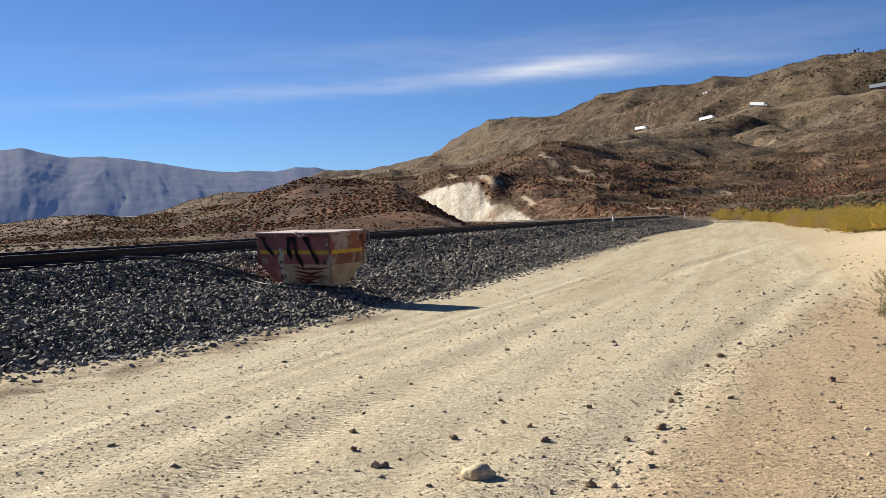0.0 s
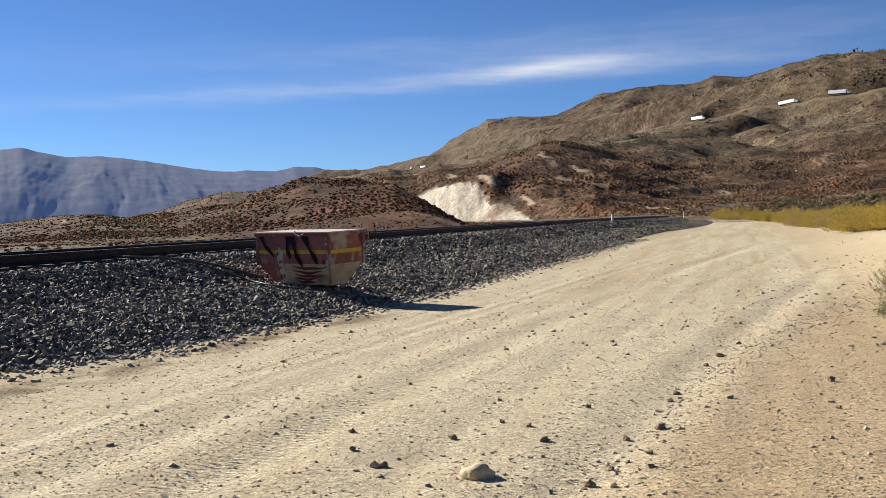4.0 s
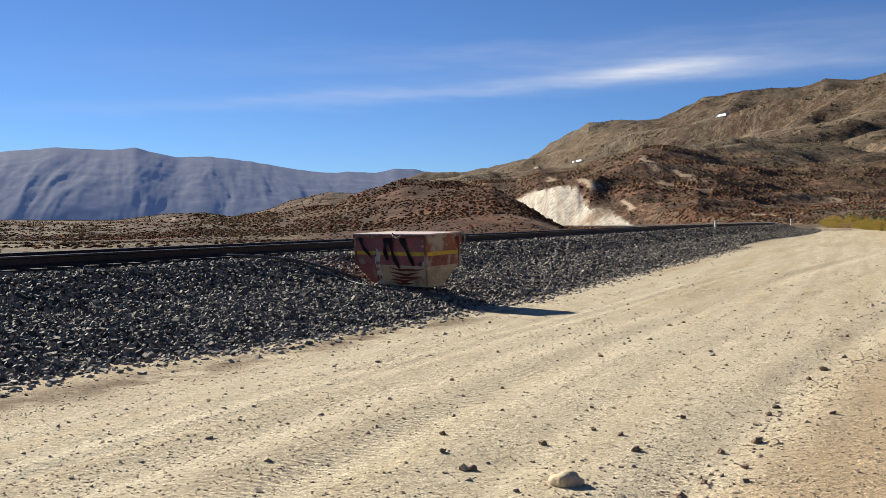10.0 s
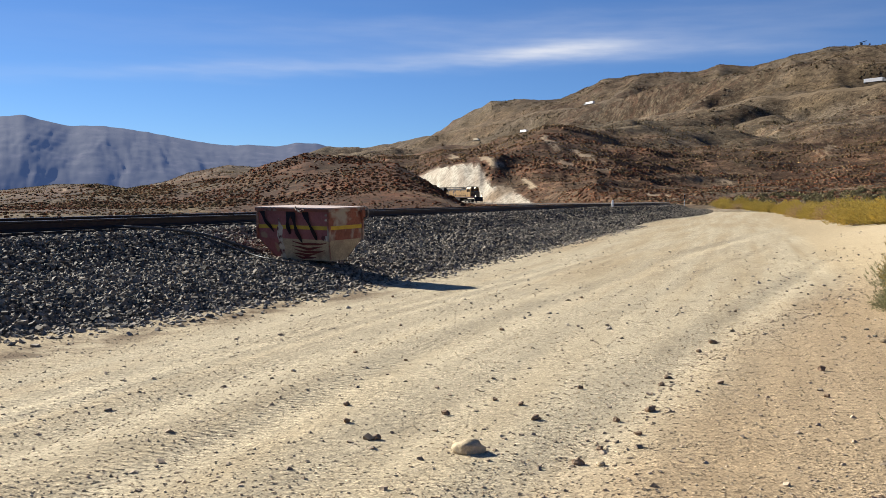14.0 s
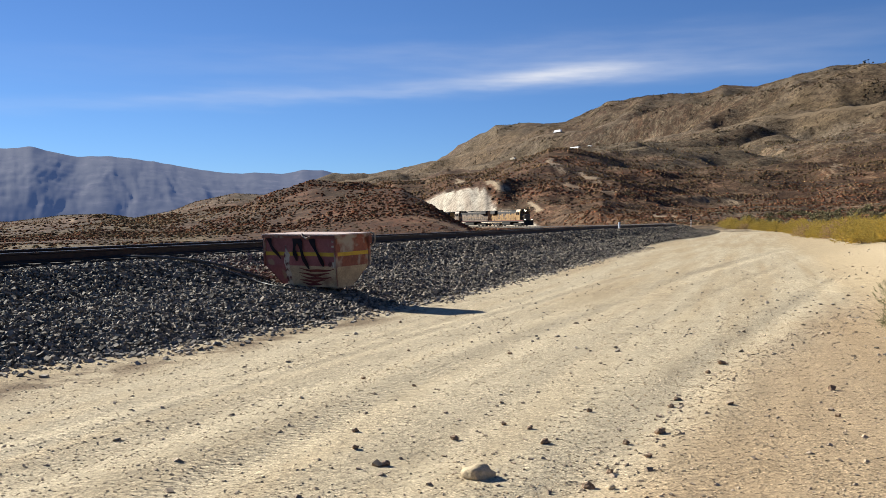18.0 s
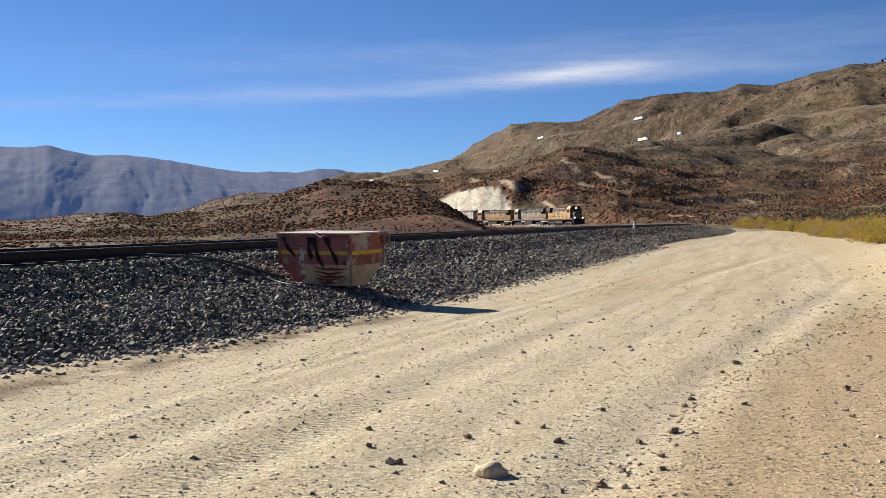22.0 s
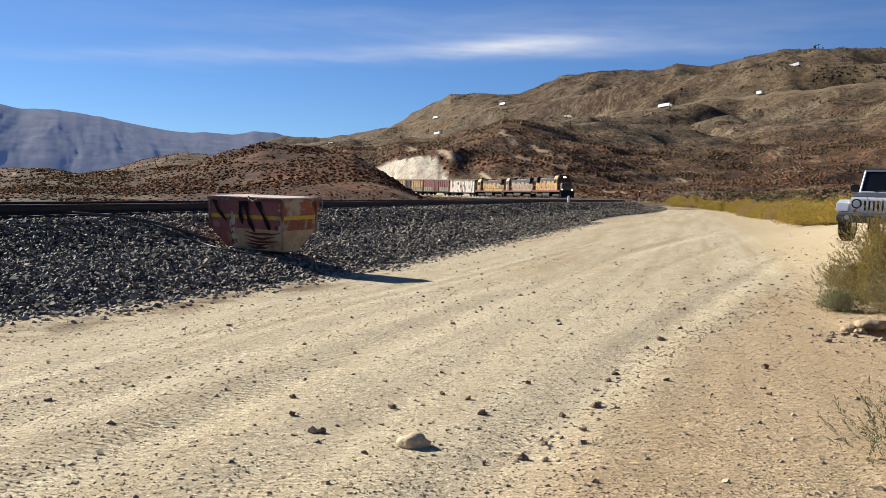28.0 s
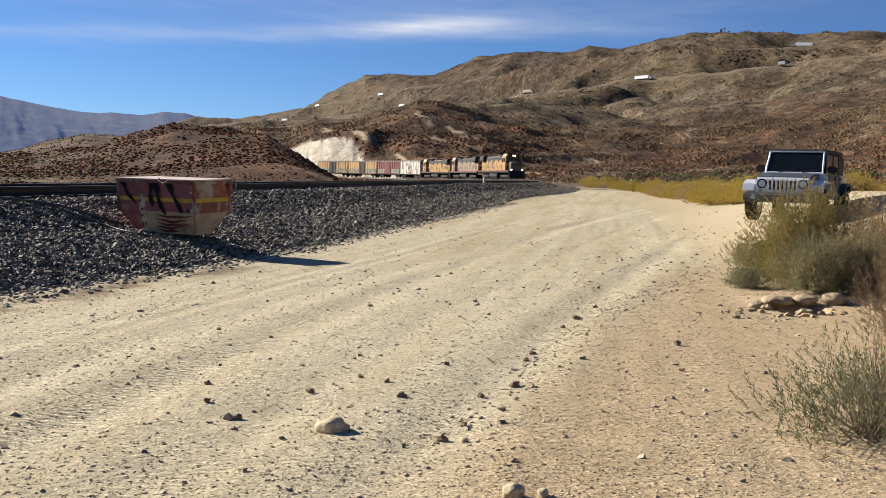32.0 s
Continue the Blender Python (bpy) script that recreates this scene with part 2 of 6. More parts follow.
def add_grit(m):
    """Grains and crumbs in the soil, in drifts, as colour and as relief."""
    n, l = m.node_tree.nodes, m.node_tree.links
    p = n["Principled BSDF"]
    old = p.inputs["Base Color"].links[0].from_socket
    co = n.new("ShaderNodeTexCoord").outputs["Object"]

    def noise_of(scale, detail):
        t = n.new("ShaderNodeTexNoise")
        t.inputs["Scale"].default_value, t.inputs["Detail"].default_value = scale, detail
        l.new(co, t.inputs["Vector"])
        return t.outputs["Fac"]

    def span(fac, a, b, c, d):
        k = n.new("ShaderNodeMapRange")
        for i, v in zip(("From Min", "From Max", "To Min", "To Max"), (a, b, c, d)):
            k.inputs[i].default_value = v
        l.new(fac, k.inputs["Value"])
        return k.outputs[0]

    # streaks drawn out along the road
    along = n.new("ShaderNodeMapping")
    along.vector_type = "TEXTURE"
    along.inputs["Rotation"].default_value = (0, 0, -AX)
    along.inputs["Scale"].default_value = (0.22, 2.6, 1.0)
    l.new(co, along.inputs["Vector"])
    drawn = n.new("ShaderNodeTexNoise")
    drawn.inputs["Scale"].default_value, drawn.inputs["Detail"].default_value = 1.0, 6.0
    l.new(along.outputs[0], drawn.inputs["Vector"])
    road = n.new("ShaderNodeAttribute")
    road.attribute_name = "road"
    wear = n.new("ShaderNodeMixRGB")
    wear.blend_type = "MULTIPLY"
    l.new(road.outputs["Fac"], wear.inputs[0])
    l.new(old, wear.inputs[1])
    l.new(span(drawn.outputs["Fac"], 0.32, 0.68, 0.91, 1.07), wear.inputs[2])
    old = wear.outputs[0]
    drift = span(noise_of(0.9, 4.0), 0.36, 0.6, 0.35, 1.0)
    for source, low, high in ((noise_of(60, 3.0), 0.62, 1.4), (noise_of(19, 4.0), 0.76, 1.26)):
        mix = n.new("ShaderNodeMixRGB")
        mix.blend_type = "MULTIPLY"
        l.new(drift, mix.inputs[0])
        l.new(old, mix.inputs[1])
        l.new(span(source, 0.34, 0.66, low, high), mix.inputs[2])
        old = mix.outputs[0]
    cells = n.new("ShaderNodeTexVoronoi")
    cells.inputs["Scale"].default_value = 34
    l.new(co, cells.inputs["Vector"])
    grain = n.new("ShaderNodeMath")
    grain.operation = "LESS_THAN"
    l.new(cells.outputs["Distance"], grain.inputs[0])
    grain.inputs[1].default_value = 0.3
    shade = n.new("ShaderNodeMixRGB")
    shade.blend_type = "MULTIPLY"
    l.new(grain.outputs[0], shade.inputs[0])
    l.new(old, shade.inputs[1])
    l.new(span(cells.outputs["Color"], 0.25, 0.75, 0.6, 1.5), shade.inputs[2])
    l.new(shade.outputs[0], p.inputs["Base Color"])
    b = n.new("ShaderNodeBump")
    b.inputs["Strength"].default_value, b.inputs["Distance"].default_value = 0.8, 0.008
    l.new(noise_of(95, 4.0), b.inputs["Height"])
    l.new(p.inputs["Normal"].links[0].from_socket, b.inputs["Normal"])
    # tyre prints: bars across the wheel tracks
    turned = n.new("ShaderNodeMapping")
    turned.vector_type = "TEXTURE"
    turned.inputs["Rotation"].default_value = (0, 0, -AX)
    l.new(co, turned.inputs["Vector"])
    bars = n.new("ShaderNodeTexWave")
    bars.bands_direction = "Y"
    bars.inputs["Scale"].default_value, bars.inputs["Distortion"].default_value = 4.0, 4.5
    bars.inputs["Detail"].default_value, bars.inputs["Detail Scale"].default_value = 2.0, 3.0
    l.new(turned.outputs[0], bars.inputs["Vector"])
    tread = n.new("ShaderNodeAttribute")
    tread.attribute_name = "tread"
    deep = n.new("ShaderNodeMath")
    deep.operation = "MULTIPLY"
    l.new(bars.outputs["Fac"], deep.inputs[0])
    l.new(tread.outputs["Fac"], deep.inputs[1])
    b2 = n.new("ShaderNodeBump")
    b2.inputs["Strength"].default_value, b2.inputs["Distance"].default_value = 0.7, 0.011
    l.new(deep.outputs[0], b2.inputs["Height"])
    l.new(b.outputs[0], b2.inputs["Normal"])
    l.new(b2.outputs[0], p.inputs["Normal"])


AX = radians(17.5)
add_grit(M["ground"])
M["ground"].node_tree.nodes["Principled BSDF"].inputs["Specular IOR Level"].default_value = 0.06
M["ballast"] = material("dark_basalt_ballast", (0.168, 0.139, 0.102), 0.8, vary=0.2, scale=9, island=0.8)
M["dusty"] = material("dusty_grey_stone", (0.25, 0.215, 0.17), 0.9, vary=0.2, scale=12, island=0.6)
M["pebble"] = material("brown_pebble", (0.36, 0.28, 0.195), 0.9, vary=0.2, scale=30, island=0.45)
M["stone"] = material("buff_stone", srgb(235, 212, 172), 0.85, vary=0.2, scale=12, bump=0.01, bump_scale=30)
M["scrub"] = material("chaparral_scrub", (0.09, 0.07, 0.045), 0.9, vary=0.3, scale=0.7, attribute="soil", island=0.4)
# a dark base under a blue glow stands in for the range's haze
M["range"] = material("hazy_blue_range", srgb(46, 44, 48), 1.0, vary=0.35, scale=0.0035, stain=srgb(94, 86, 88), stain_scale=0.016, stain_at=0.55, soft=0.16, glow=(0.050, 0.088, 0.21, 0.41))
M["scrub"].node_tree.nodes["Principled BSDF"].inputs["Specular IOR Level"].default_value = 0.05
M["rail"] = material("weathered_rail_steel", (0.045, 0.035, 0.03), 0.55, metal=0.6, vary=0.2, scale=5)
M["rail_top"] = material("polished_rail_head", (0.35, 0.34, 0.33), 0.3, metal=1.0, vary=0.1, scale=4)
M["tie"] = material("creosoted_timber", (0.05, 0.04, 0.032), 0.9, vary=0.3, scale=6, objects=0.3)
M["leaf_yellow"] = material("rabbitbrush_bloom", srgb(226, 188, 84), 0.8, vary=0.2, scale=8, island=0.35)
M["leaf_bloom"] = material("olive_gold_bloom", srgb(182, 154, 82), 0.85, vary=0.2, scale=8, island=0.35)
M["leaf_row"] = material("golden_green_brush_leaf", srgb(202, 176, 88), 0.85, vary=0.2, scale=8, island=0.4)
M["leaf_olive"] = material("rabbitbrush_leaf", srgb(166, 150, 92), 0.8, vary=0.2, scale=8, island=0.4)
M["leaf_dry"] = material("dry_brush", srgb(204, 170, 124), 0.85, vary=0.2, scale=8, island=0.4)
M["leaf_grey"] = material("sage_leaf", srgb(150, 148, 110), 0.85, vary=0.2, scale=8, island=0.4)
M["twig"] = material("twig_bark", srgb(140, 116, 90), 0.9, vary=0.25, scale=20, island=0.3)


def let_through(m, share):
    """Thin leaves pass part of the sun to their far side."""
    n, l = m.node_tree.nodes, m.node_tree.links
    p = n["Principled BSDF"]
    thin, both = n.new("ShaderNodeBsdfTranslucent"), n.new("ShaderNodeMixShader")
    l.new(p.inputs["Base Color"].links[0].from_socket, thin.inputs["Color"])
    both.inputs[0].default_value = share
    l.new(p.outputs[0], both.inputs[1])
    l.new(thin.outputs[0], both.inputs[2])
    l.new(both.outputs[0], n["Material Output"].inputs["Surface"])


for _k in ("leaf_yellow", "leaf_row", "leaf_bloom", "leaf_olive", "leaf_dry", "leaf_grey"):
    let_through(M[_k], 0.45)


# ---- mesh helpers ----
def mesh_from(name, verts, faces, mat=None, smooth=False):
    """A mesh from numpy arrays: verts (n, 3), faces (m, 3 or 4)."""
    verts, faces = np.asarray(verts, np.float32), np.asarray(faces, np.int32)
    me = bpy.data.meshes.new(name)
    k = faces.shape[1]
    me.vertices.add(len(verts))
    me.vertices.foreach_set("co", verts.ravel())
    me.loops.add(faces.size)
    me.loops.foreach_set("vertex_index", faces.ravel())
    me.polygons.add(len(faces))
    me.polygons.foreach_set("loop_start", np.arange(0, faces.size, k, dtype=np.int32))
    me.polygons.foreach_set("loop_total", np.full(len(faces), k, np.int32))
    me.update(calc_edges=True)
    me.validate()
    me.polygons.foreach_set("use_smooth", np.full(len(me.polygons), smooth))
    if mat:
        me.materials.append(mat)
    return me


def paint(me, rgb):
    layer = me.color_attributes.new("soil", "FLOAT_COLOR", "POINT")
    layer.data.foreach_set("color", np.concatenate([rgb, np.ones((len(rgb), 1))], 1).astype(np.float32).ravel())


def child(ob, parent):
    ob.parent = parent
    return ob


def part(name, bm, mat, parent=None, label="", bevel=0.0, smooth=False):
    """Links a bmesh as one mesh object under a thing or a part."""
    if bevel:
        bmesh.ops.bevel(bm, geom=[e for e in bm.edges if e.calc_face_angle(0) > 0.5], offset=bevel, segments=2, affect="EDGES", clamp_overlap=True)
    me = bpy.data.meshes.new(name)
    bm.to_mesh(me)
    bm.free()
    if mat:
        me.materials.append(mat)
    if smooth:
        me.polygons.foreach_set("use_smooth", np.full(len(me.polygons), True))
    ob = new(name, me)
    if parent:
        ob.parent = parent
    if label:
        tagged(ob, label)
    return ob


def box(bm, x0, x1, y0, y1, z0, z1, m=None):
    r = bmesh.ops.create_cube(bm, size=1, matrix=Matrix.Translation(((x0 + x1) / 2, (y0 + y1) / 2, (z0 + z1) / 2)) @ Matrix.Diagonal((x1 - x0, y1 - y0, z1 - z0, 1)))
    if m is not None:
        bmesh.ops.transform(bm, matrix=m, verts=r["verts"])
    return r["verts"]


def prism(bm, profile, y0, y1):
    """A profile in x and z, drawn out along y."""
    a = [bm.verts.new((x, y0, z)) for x, z in profile]
    b = [bm.verts.new((x, y1, z)) for x, z in profile]
    n = len(profile)
    bm.faces.new(a)
    bm.faces.new(b[::-1])
    for i in range(n):
        bm.faces.new((a[i], b[i], b[(i + 1) % n], a[(i + 1) % n]))
    bmesh.ops.recalc_face_normals(bm, faces=bm.faces[:])
    return a + b


def rod(bm, a, b, r, n=8, r2=None):
    a, b = Vector(a), Vector(b)
    turn = (b - a).to_track_quat("Z", "Y").to_matrix().to_4x4()
    return bmesh.ops.create_cone(bm, cap_ends=True, segments=n, radius1=r, radius2=r if r2 is None else r2, depth=(b - a).length, matrix=Matrix.Translation((a + b) / 2) @ turn)["verts"]


def thing(name, label, category, group="", m=None):
    ob = tagged(new(name), label, category, group)
    if m is not None:
        ob.matrix_basis = m
    return ob


# ---- numpy noise ----
_rng = np.random.RandomState(7)
_table = _rng.rand(256, 256).astype(np.float32)


def vnoise(x, y):
    xi, yi = np.floor(x).astype(np.int64), np.floor(y).astype(np.int64)
    fx, fy = x - xi, y - yi
    fx, fy = fx * fx * (3 - 2 * fx), fy * fy * (3 - 2 * fy)
    a, b = _table[xi % 256, yi % 256], _table[(xi + 1) % 256, yi % 256]
    c, d = _table[xi % 256, (yi + 1) % 256], _table[(xi + 1) % 256, (yi + 1) % 256]
    return (a + (b - a) * fx) * (1 - fy) + (c + (d - c) * fx) * fy


def fbm(x, y, size, octaves=4, gain=0.5):
    out, amp, total, f = 0, 1.0, 0.0, 1.0 / size
    for k in range(octaves):
        out = out + amp * (vnoise(x * f + 17.3 * k, y * f + 9.1 * k) - 0.5)
        total += amp
        amp *= gain
        f *= 2.03
    return out / total * 2


def smooth(x, a, b):
    t = np.clip((x - a) / (b - a), 0, 1)
    return t * t * (3 - 2 * t)


# ---- the plan: the road's axis runs 17.5 degrees to the right of straight ahead ----
SA, CA = math.sin(AX), math.cos(AX)


def to_road(x, y):
    """Metres to the right of the road's axis, which starts at the camera, and metres along it."""
    return x * CA - y * SA, x * SA + y * CA


def from_road(lat, s):
    return lat * CA + s * SA, -lat * SA + s * CA


# the track's centre line: straight beside the road, then round a curve and away into the cutting
_knots = [from_road(-13.2, s) for s in (-140, -100, -60, -20, 20, 55, 82)] + [
    (18, 97), (24.4, 113.5), (29.6, 129), (33, 144), (34.4, 157), (34.2, 171), (32.6, 189), (30.6, 207), (27.8, 224), (24.4, 241), (20.2, 256.5), (13.6, 272.7), (5.4, 289), (-6, 308), (-20, 328), (-38, 350), (-60, 372), (-85, 393), (-115, 412), (-150, 430), (-190, 446), (-235, 462)]


def catmull(knots, step):
    k = np.array(knots, float)
    k = np.concatenate([[2 * k[0] - k[1]], k, [2 * k[-1] - k[-2]]])
    out = []
    for i in range(1, len(k) - 2):
        n = max(2, int(np.linalg.norm(k[i + 1] - k[i]) / step))
        t = np.arange(n)[:, None] / n
        a, b, c, d = k[i - 1], k[i], k[i + 1], k[i + 2]
        out.append(0.5 * (2 * b + (c - a) * t + (2 * a - 5 * b + 4 * c - d) * t ** 2 + (3 * b - a - 3 * c + d) * t ** 3))
    return np.concatenate(out + [k[-2:-1]])


TRACK = catmull(_knots, 1.0)
TRACK_S = np.concatenate([[0], np.cumsum(np.linalg.norm(np.diff(TRACK, axis=0), axis=1))])


def rail_z(y):
    return 1.1 + 0.006 * np.clip(np.asarray(y, float) - 14, 0, 140) - 0.005 * np.clip(np.asarray(y, float) - 155, 0, 100)


def track_at(s):
    """Place and heading (radians, anticlockwise from x) at s metres along the track."""
    x, y = np.interp(s, TRACK_S, TRACK[:, 0]), np.interp(s, TRACK_S, TRACK[:, 1])
    x2, y2 = np.interp(s + 0.5, TRACK_S, TRACK[:, 0]), np.interp(s + 0.5, TRACK_S, TRACK[:, 1])
    return float(x), float(y), float(rail_z(y)), math.atan2(y2 - y, x2 - x)


def track_distance(x, y):
    """Distance to the track's centre and the rail's height there."""
    pts = TRACK[::4]
    a, d = pts[:-1], np.diff(pts, axis=0)
    dd = (d ** 2).sum(1)
    best, at = np.full(x.shape, 1e9), np.zeros(x.shape)
    for i in range(0, len(x), 20000):
        px, py = x[i:i + 20000, None] - a[None, :, 0], y[i:i + 20000, None] - a[None, :, 1]
        t = np.clip((px * d[:, 0] + py * d[:, 1]) / dd, 0, 1)
        q = (px - t * d[:, 0]) ** 2 + (py - t * d[:, 1]) ** 2
        j = q.argmin(1)
        r = np.arange(len(j))
        best[i:i + 20000] = np.sqrt(q[r, j])
        at[i:i + 20000] = a[j, 1] + t[r, j] * d[j, 1]
    return best, rail_z(at)


# ---- the land: lines of hills, each as (bearing in degrees, distance, height) ----
BASE = [(-60, 150, -2), (-30, 150, -1.5), (-10, 165, -1), (-3, 150, -0.8), (0, 140, -0.6), (8, 160, 0.4), (14, 180, 1.2), (25, 180, 2.0), (40, 140, 3), (60, 100, 4)]
SPUR = [(-60, 420, 4), (-32.5, 400, 1.6), (-24.7, 400, 1.3), (-21.9, 380, 3.4), (-20.1, 380, 5.5), (-17.7, 360, 4.5), (-14.9, 340, 7.1), (-10.7, 270, 9.2), (-8.1, 248, 10.4), (-4.8, 236, 10.45),
        (-2.8, 220, 9.2), (-0.8, 205, 5.3), (0.6, 196, 2.3), (1.4, 191, 0.7), (3, 188, 0.6), (7, 188, 0.7), (14, 215, 1.8), (25, 230, 4.0), (60, 220, 9)]
FOOT = [(-60, 480, 2), (-20, 480, 1), (-9, 420, 8), (-4, 372, 5), (-1.5, 331, 1), (1.5, 303, 0.8), (3.7, 283, 0.8), (5.4, 266, 1), (7, 256, 3), (9, 270, 7), (15, 330, 9), (25, 320, 8), (60, 300, 16)]
RED = [(-60, 720, 16), (-32.5, 700, 4), (-24.7, 650, 3.2), (-18.9, 620, 5.3), (-15.2, 600, 16.1), (-12.65, 600, 20.9), (-10.9, 600, 19.7), (-7.4, 560, 22.2), (-4.1, 480, 19.7), (-1.4, 357, 11.9), (-0.1, 343, 15.6),
       (2.1, 326, 15.6), (3.0, 327, 16.7), (6.0, 375, 26.4), (7.3, 380, 24.9), (9.3, 405, 24.4), (11.6, 430, 25.3), (15.4, 430, 22), (20, 420, 18.1), (24.8, 400, 17.2), (32, 380, 23), (60, 360, 40)]
SHELF = [(-60, 1000, 25), (-20, 980, 12), (-12.65, 950, 26), (-7.4, 950, 40), (-2.7, 850, 40), (2.6, 780, 40.4), (7.3, 750, 53.2), (13.8, 700, 53.3), (20, 700, 58), (24.8, 680, 57), (32, 650, 67.6), (60, 600, 90)]
LOWER_ROAD = [(-60, 1800, 30), (-20, 2000, 30), (-12.65, 2000, 62.6), (-8.2, 2000, 78), (-3.07, 1700, 89.2), (-0.04, 1550, 93.8), (1.81, 1450, 92.9), (7.33, 1200, 96.8), (11.69, 1080, 98.9), (15.41, 1000, 100.4),
              (18.18, 950, 102.2), (22.12, 900, 104), (24.58, 880, 106.6), (28.54, 860, 112.5), (31.87, 840, 113), (60, 800, 125)]
UPPER_ROAD = [(-60, 1950, 35), (-20, 2150, 30), (-12.65, 2150, 61), (-8.2, 2150, 90), (-3.07, 1950, 110), (1.32, 1650, 127), (5.92, 1400, 130.7), (10.96, 1250, 135.6), (16.97, 1150, 141.9), (20, 1080, 140.7), (22.53, 1050, 142.1),
              (23.52, 1030, 140.8), (28.5, 1000, 140), (31.9, 980, 138), (60, 950, 150)]
BANK = [(-60, 1920, 33), (-12.65, 2110, 60), (-3.07, 1910, 105), (1.32, 1620, 122), (5.92, 1375, 126), (10.3, 1240, 130), (12.2, 1205, 141), (14, 1175, 145), (16.97, 1128, 148), (20, 1060, 146.5), (21.4, 1045, 145), (23.2, 1014, 137), (31.9, 965, 132), (60, 930, 145)]
CREST = [(-60, 2400, 20), (-20, 2350, 20), (-13.3, 2300, 60), (-9.7, 2300, 107.5), (-7.9, 2300, 125.4), (-5.24, 2350, 129), (-4.74, 2400, 129), (-0.7, 2200, 150.9), (0.66, 1900, 162), (2.86, 1750, 183.7), (6.86, 1700, 180.2), (9.34, 1600, 201.5),
         (11.62, 1550, 203.3), (14.64, 1500, 199.8), (15.8, 1450, 203.7), (17.59, 1450, 200.2), (19.4, 1400, 202.8), (21.61, 1400, 214.1), (23.19, 1400, 215.4), (24.81, 1400, 211.2), (27.0, 1350, 203.2), (29.05, 1300, 196.1),
         (31.8, 1250, 184.2), (60, 1200, 190)]
LOWER_ROAD = [(b, r, z - 2.4) for b, r, z in LOWER_ROAD]
LINES = [np.array(k, float) for k in (BASE, SPUR, FOOT, RED, SHELF, LOWER_ROAD, BANK, UPPER_ROAD, CREST)]


# the lowest sight line over the valley: bearing and tangent of its elevation
SILL = [(-60, 0.006), (-27, 0.004), (-24.6, 0.0041), (-21.8, 0.0110), (-19.7, 0.0122), (-18.1, 0.0071), (-16, 0.015), (-14.8, 0.0245), (-12.55, 0.0335), (-10.9, 0.0315), (-8.6, 0.043), (-6.6, 0.057), (0, 0.09)]

# wheel ruts: start, lean and bend of each one's line, its width and depth
RUTS = [(-5.3, 0.02, 0.0008, 0.12, 0.010), (-4.95, 0.02, 0.001, 0.1, 0.009), (-4.55, 0.04, 0.0015, 0.26, 0.012), (-3.35, 0.015, 0.0013, 0.26, 0.020), (-2.3, 0.03, 0.0016, 0.2, 0.010), (-1.35, 0.06, 0.0025, 0.26, 0.024)]


def near_land(x, y):
    """The level ground on both sides of the road: ruts, the raised verge and the road's slight climb."""
    lat, s = to_road(x, y)
    z = 0.0045 * np.clip(s - 20, 0, 180)
    wander = lat + 0.25 * fbm(s, lat * 0.2, 14.0, 2)
    verge = smooth(wander, 1.6, 8.5)
    z = z + verge * (0.2 + 1.35 * smooth(s, 10, 26)) * (1 - 0.65 * smooth(s, 32, 60)) + 0.01 * np.clip(lat - 4.4, 0, 40)
    on_road = 1 - smooth(np.abs(wander + 2.3), 4.2, 5.2)
    for at, lean, bend, wide, deep in RUTS:
        q = (lat + 0.1 * fbm(s, lat * 0.2, 9.0, 2) - at - lean * s - bend * s * s) / wide
        z = z - on_road * deep * np.exp(-q * q) + on_road * deep * 0.45 * (np.exp(-(q - 1.9) ** 2) + np.exp(-(q + 1.9) ** 2))
    far = 1 - smooth(np.hypot(x, y), 60, 140)
    z = z + far * (0.003 + 0.02 * (1 - smooth(np.hypot(x, y), 5, 11))) * fbm(x, y, 3.2, 2) + 0.02 * fbm(x, y, 0.34, 2) * (1 - 0.4 * on_road) * (1 - smooth(np.hypot(x, y), 5, 10))
    hollow = np.exp(-((x - 6.45) / 0.26) ** 4 - ((y - 11.85) / 0.26) ** 4)
    z = z - 0.3 * hollow + 0.07 * np.exp(-((x - 6.9) / 0.9) ** 4 - ((y - 12.75) / 0.45) ** 4) * (1 - hollow)
    z = z + 0.14 * np.exp(-((x - 12.6) / 3.2) ** 4 - ((y - 23.4) / 3.4) ** 4)
    return z, lat, s, on_road, verge


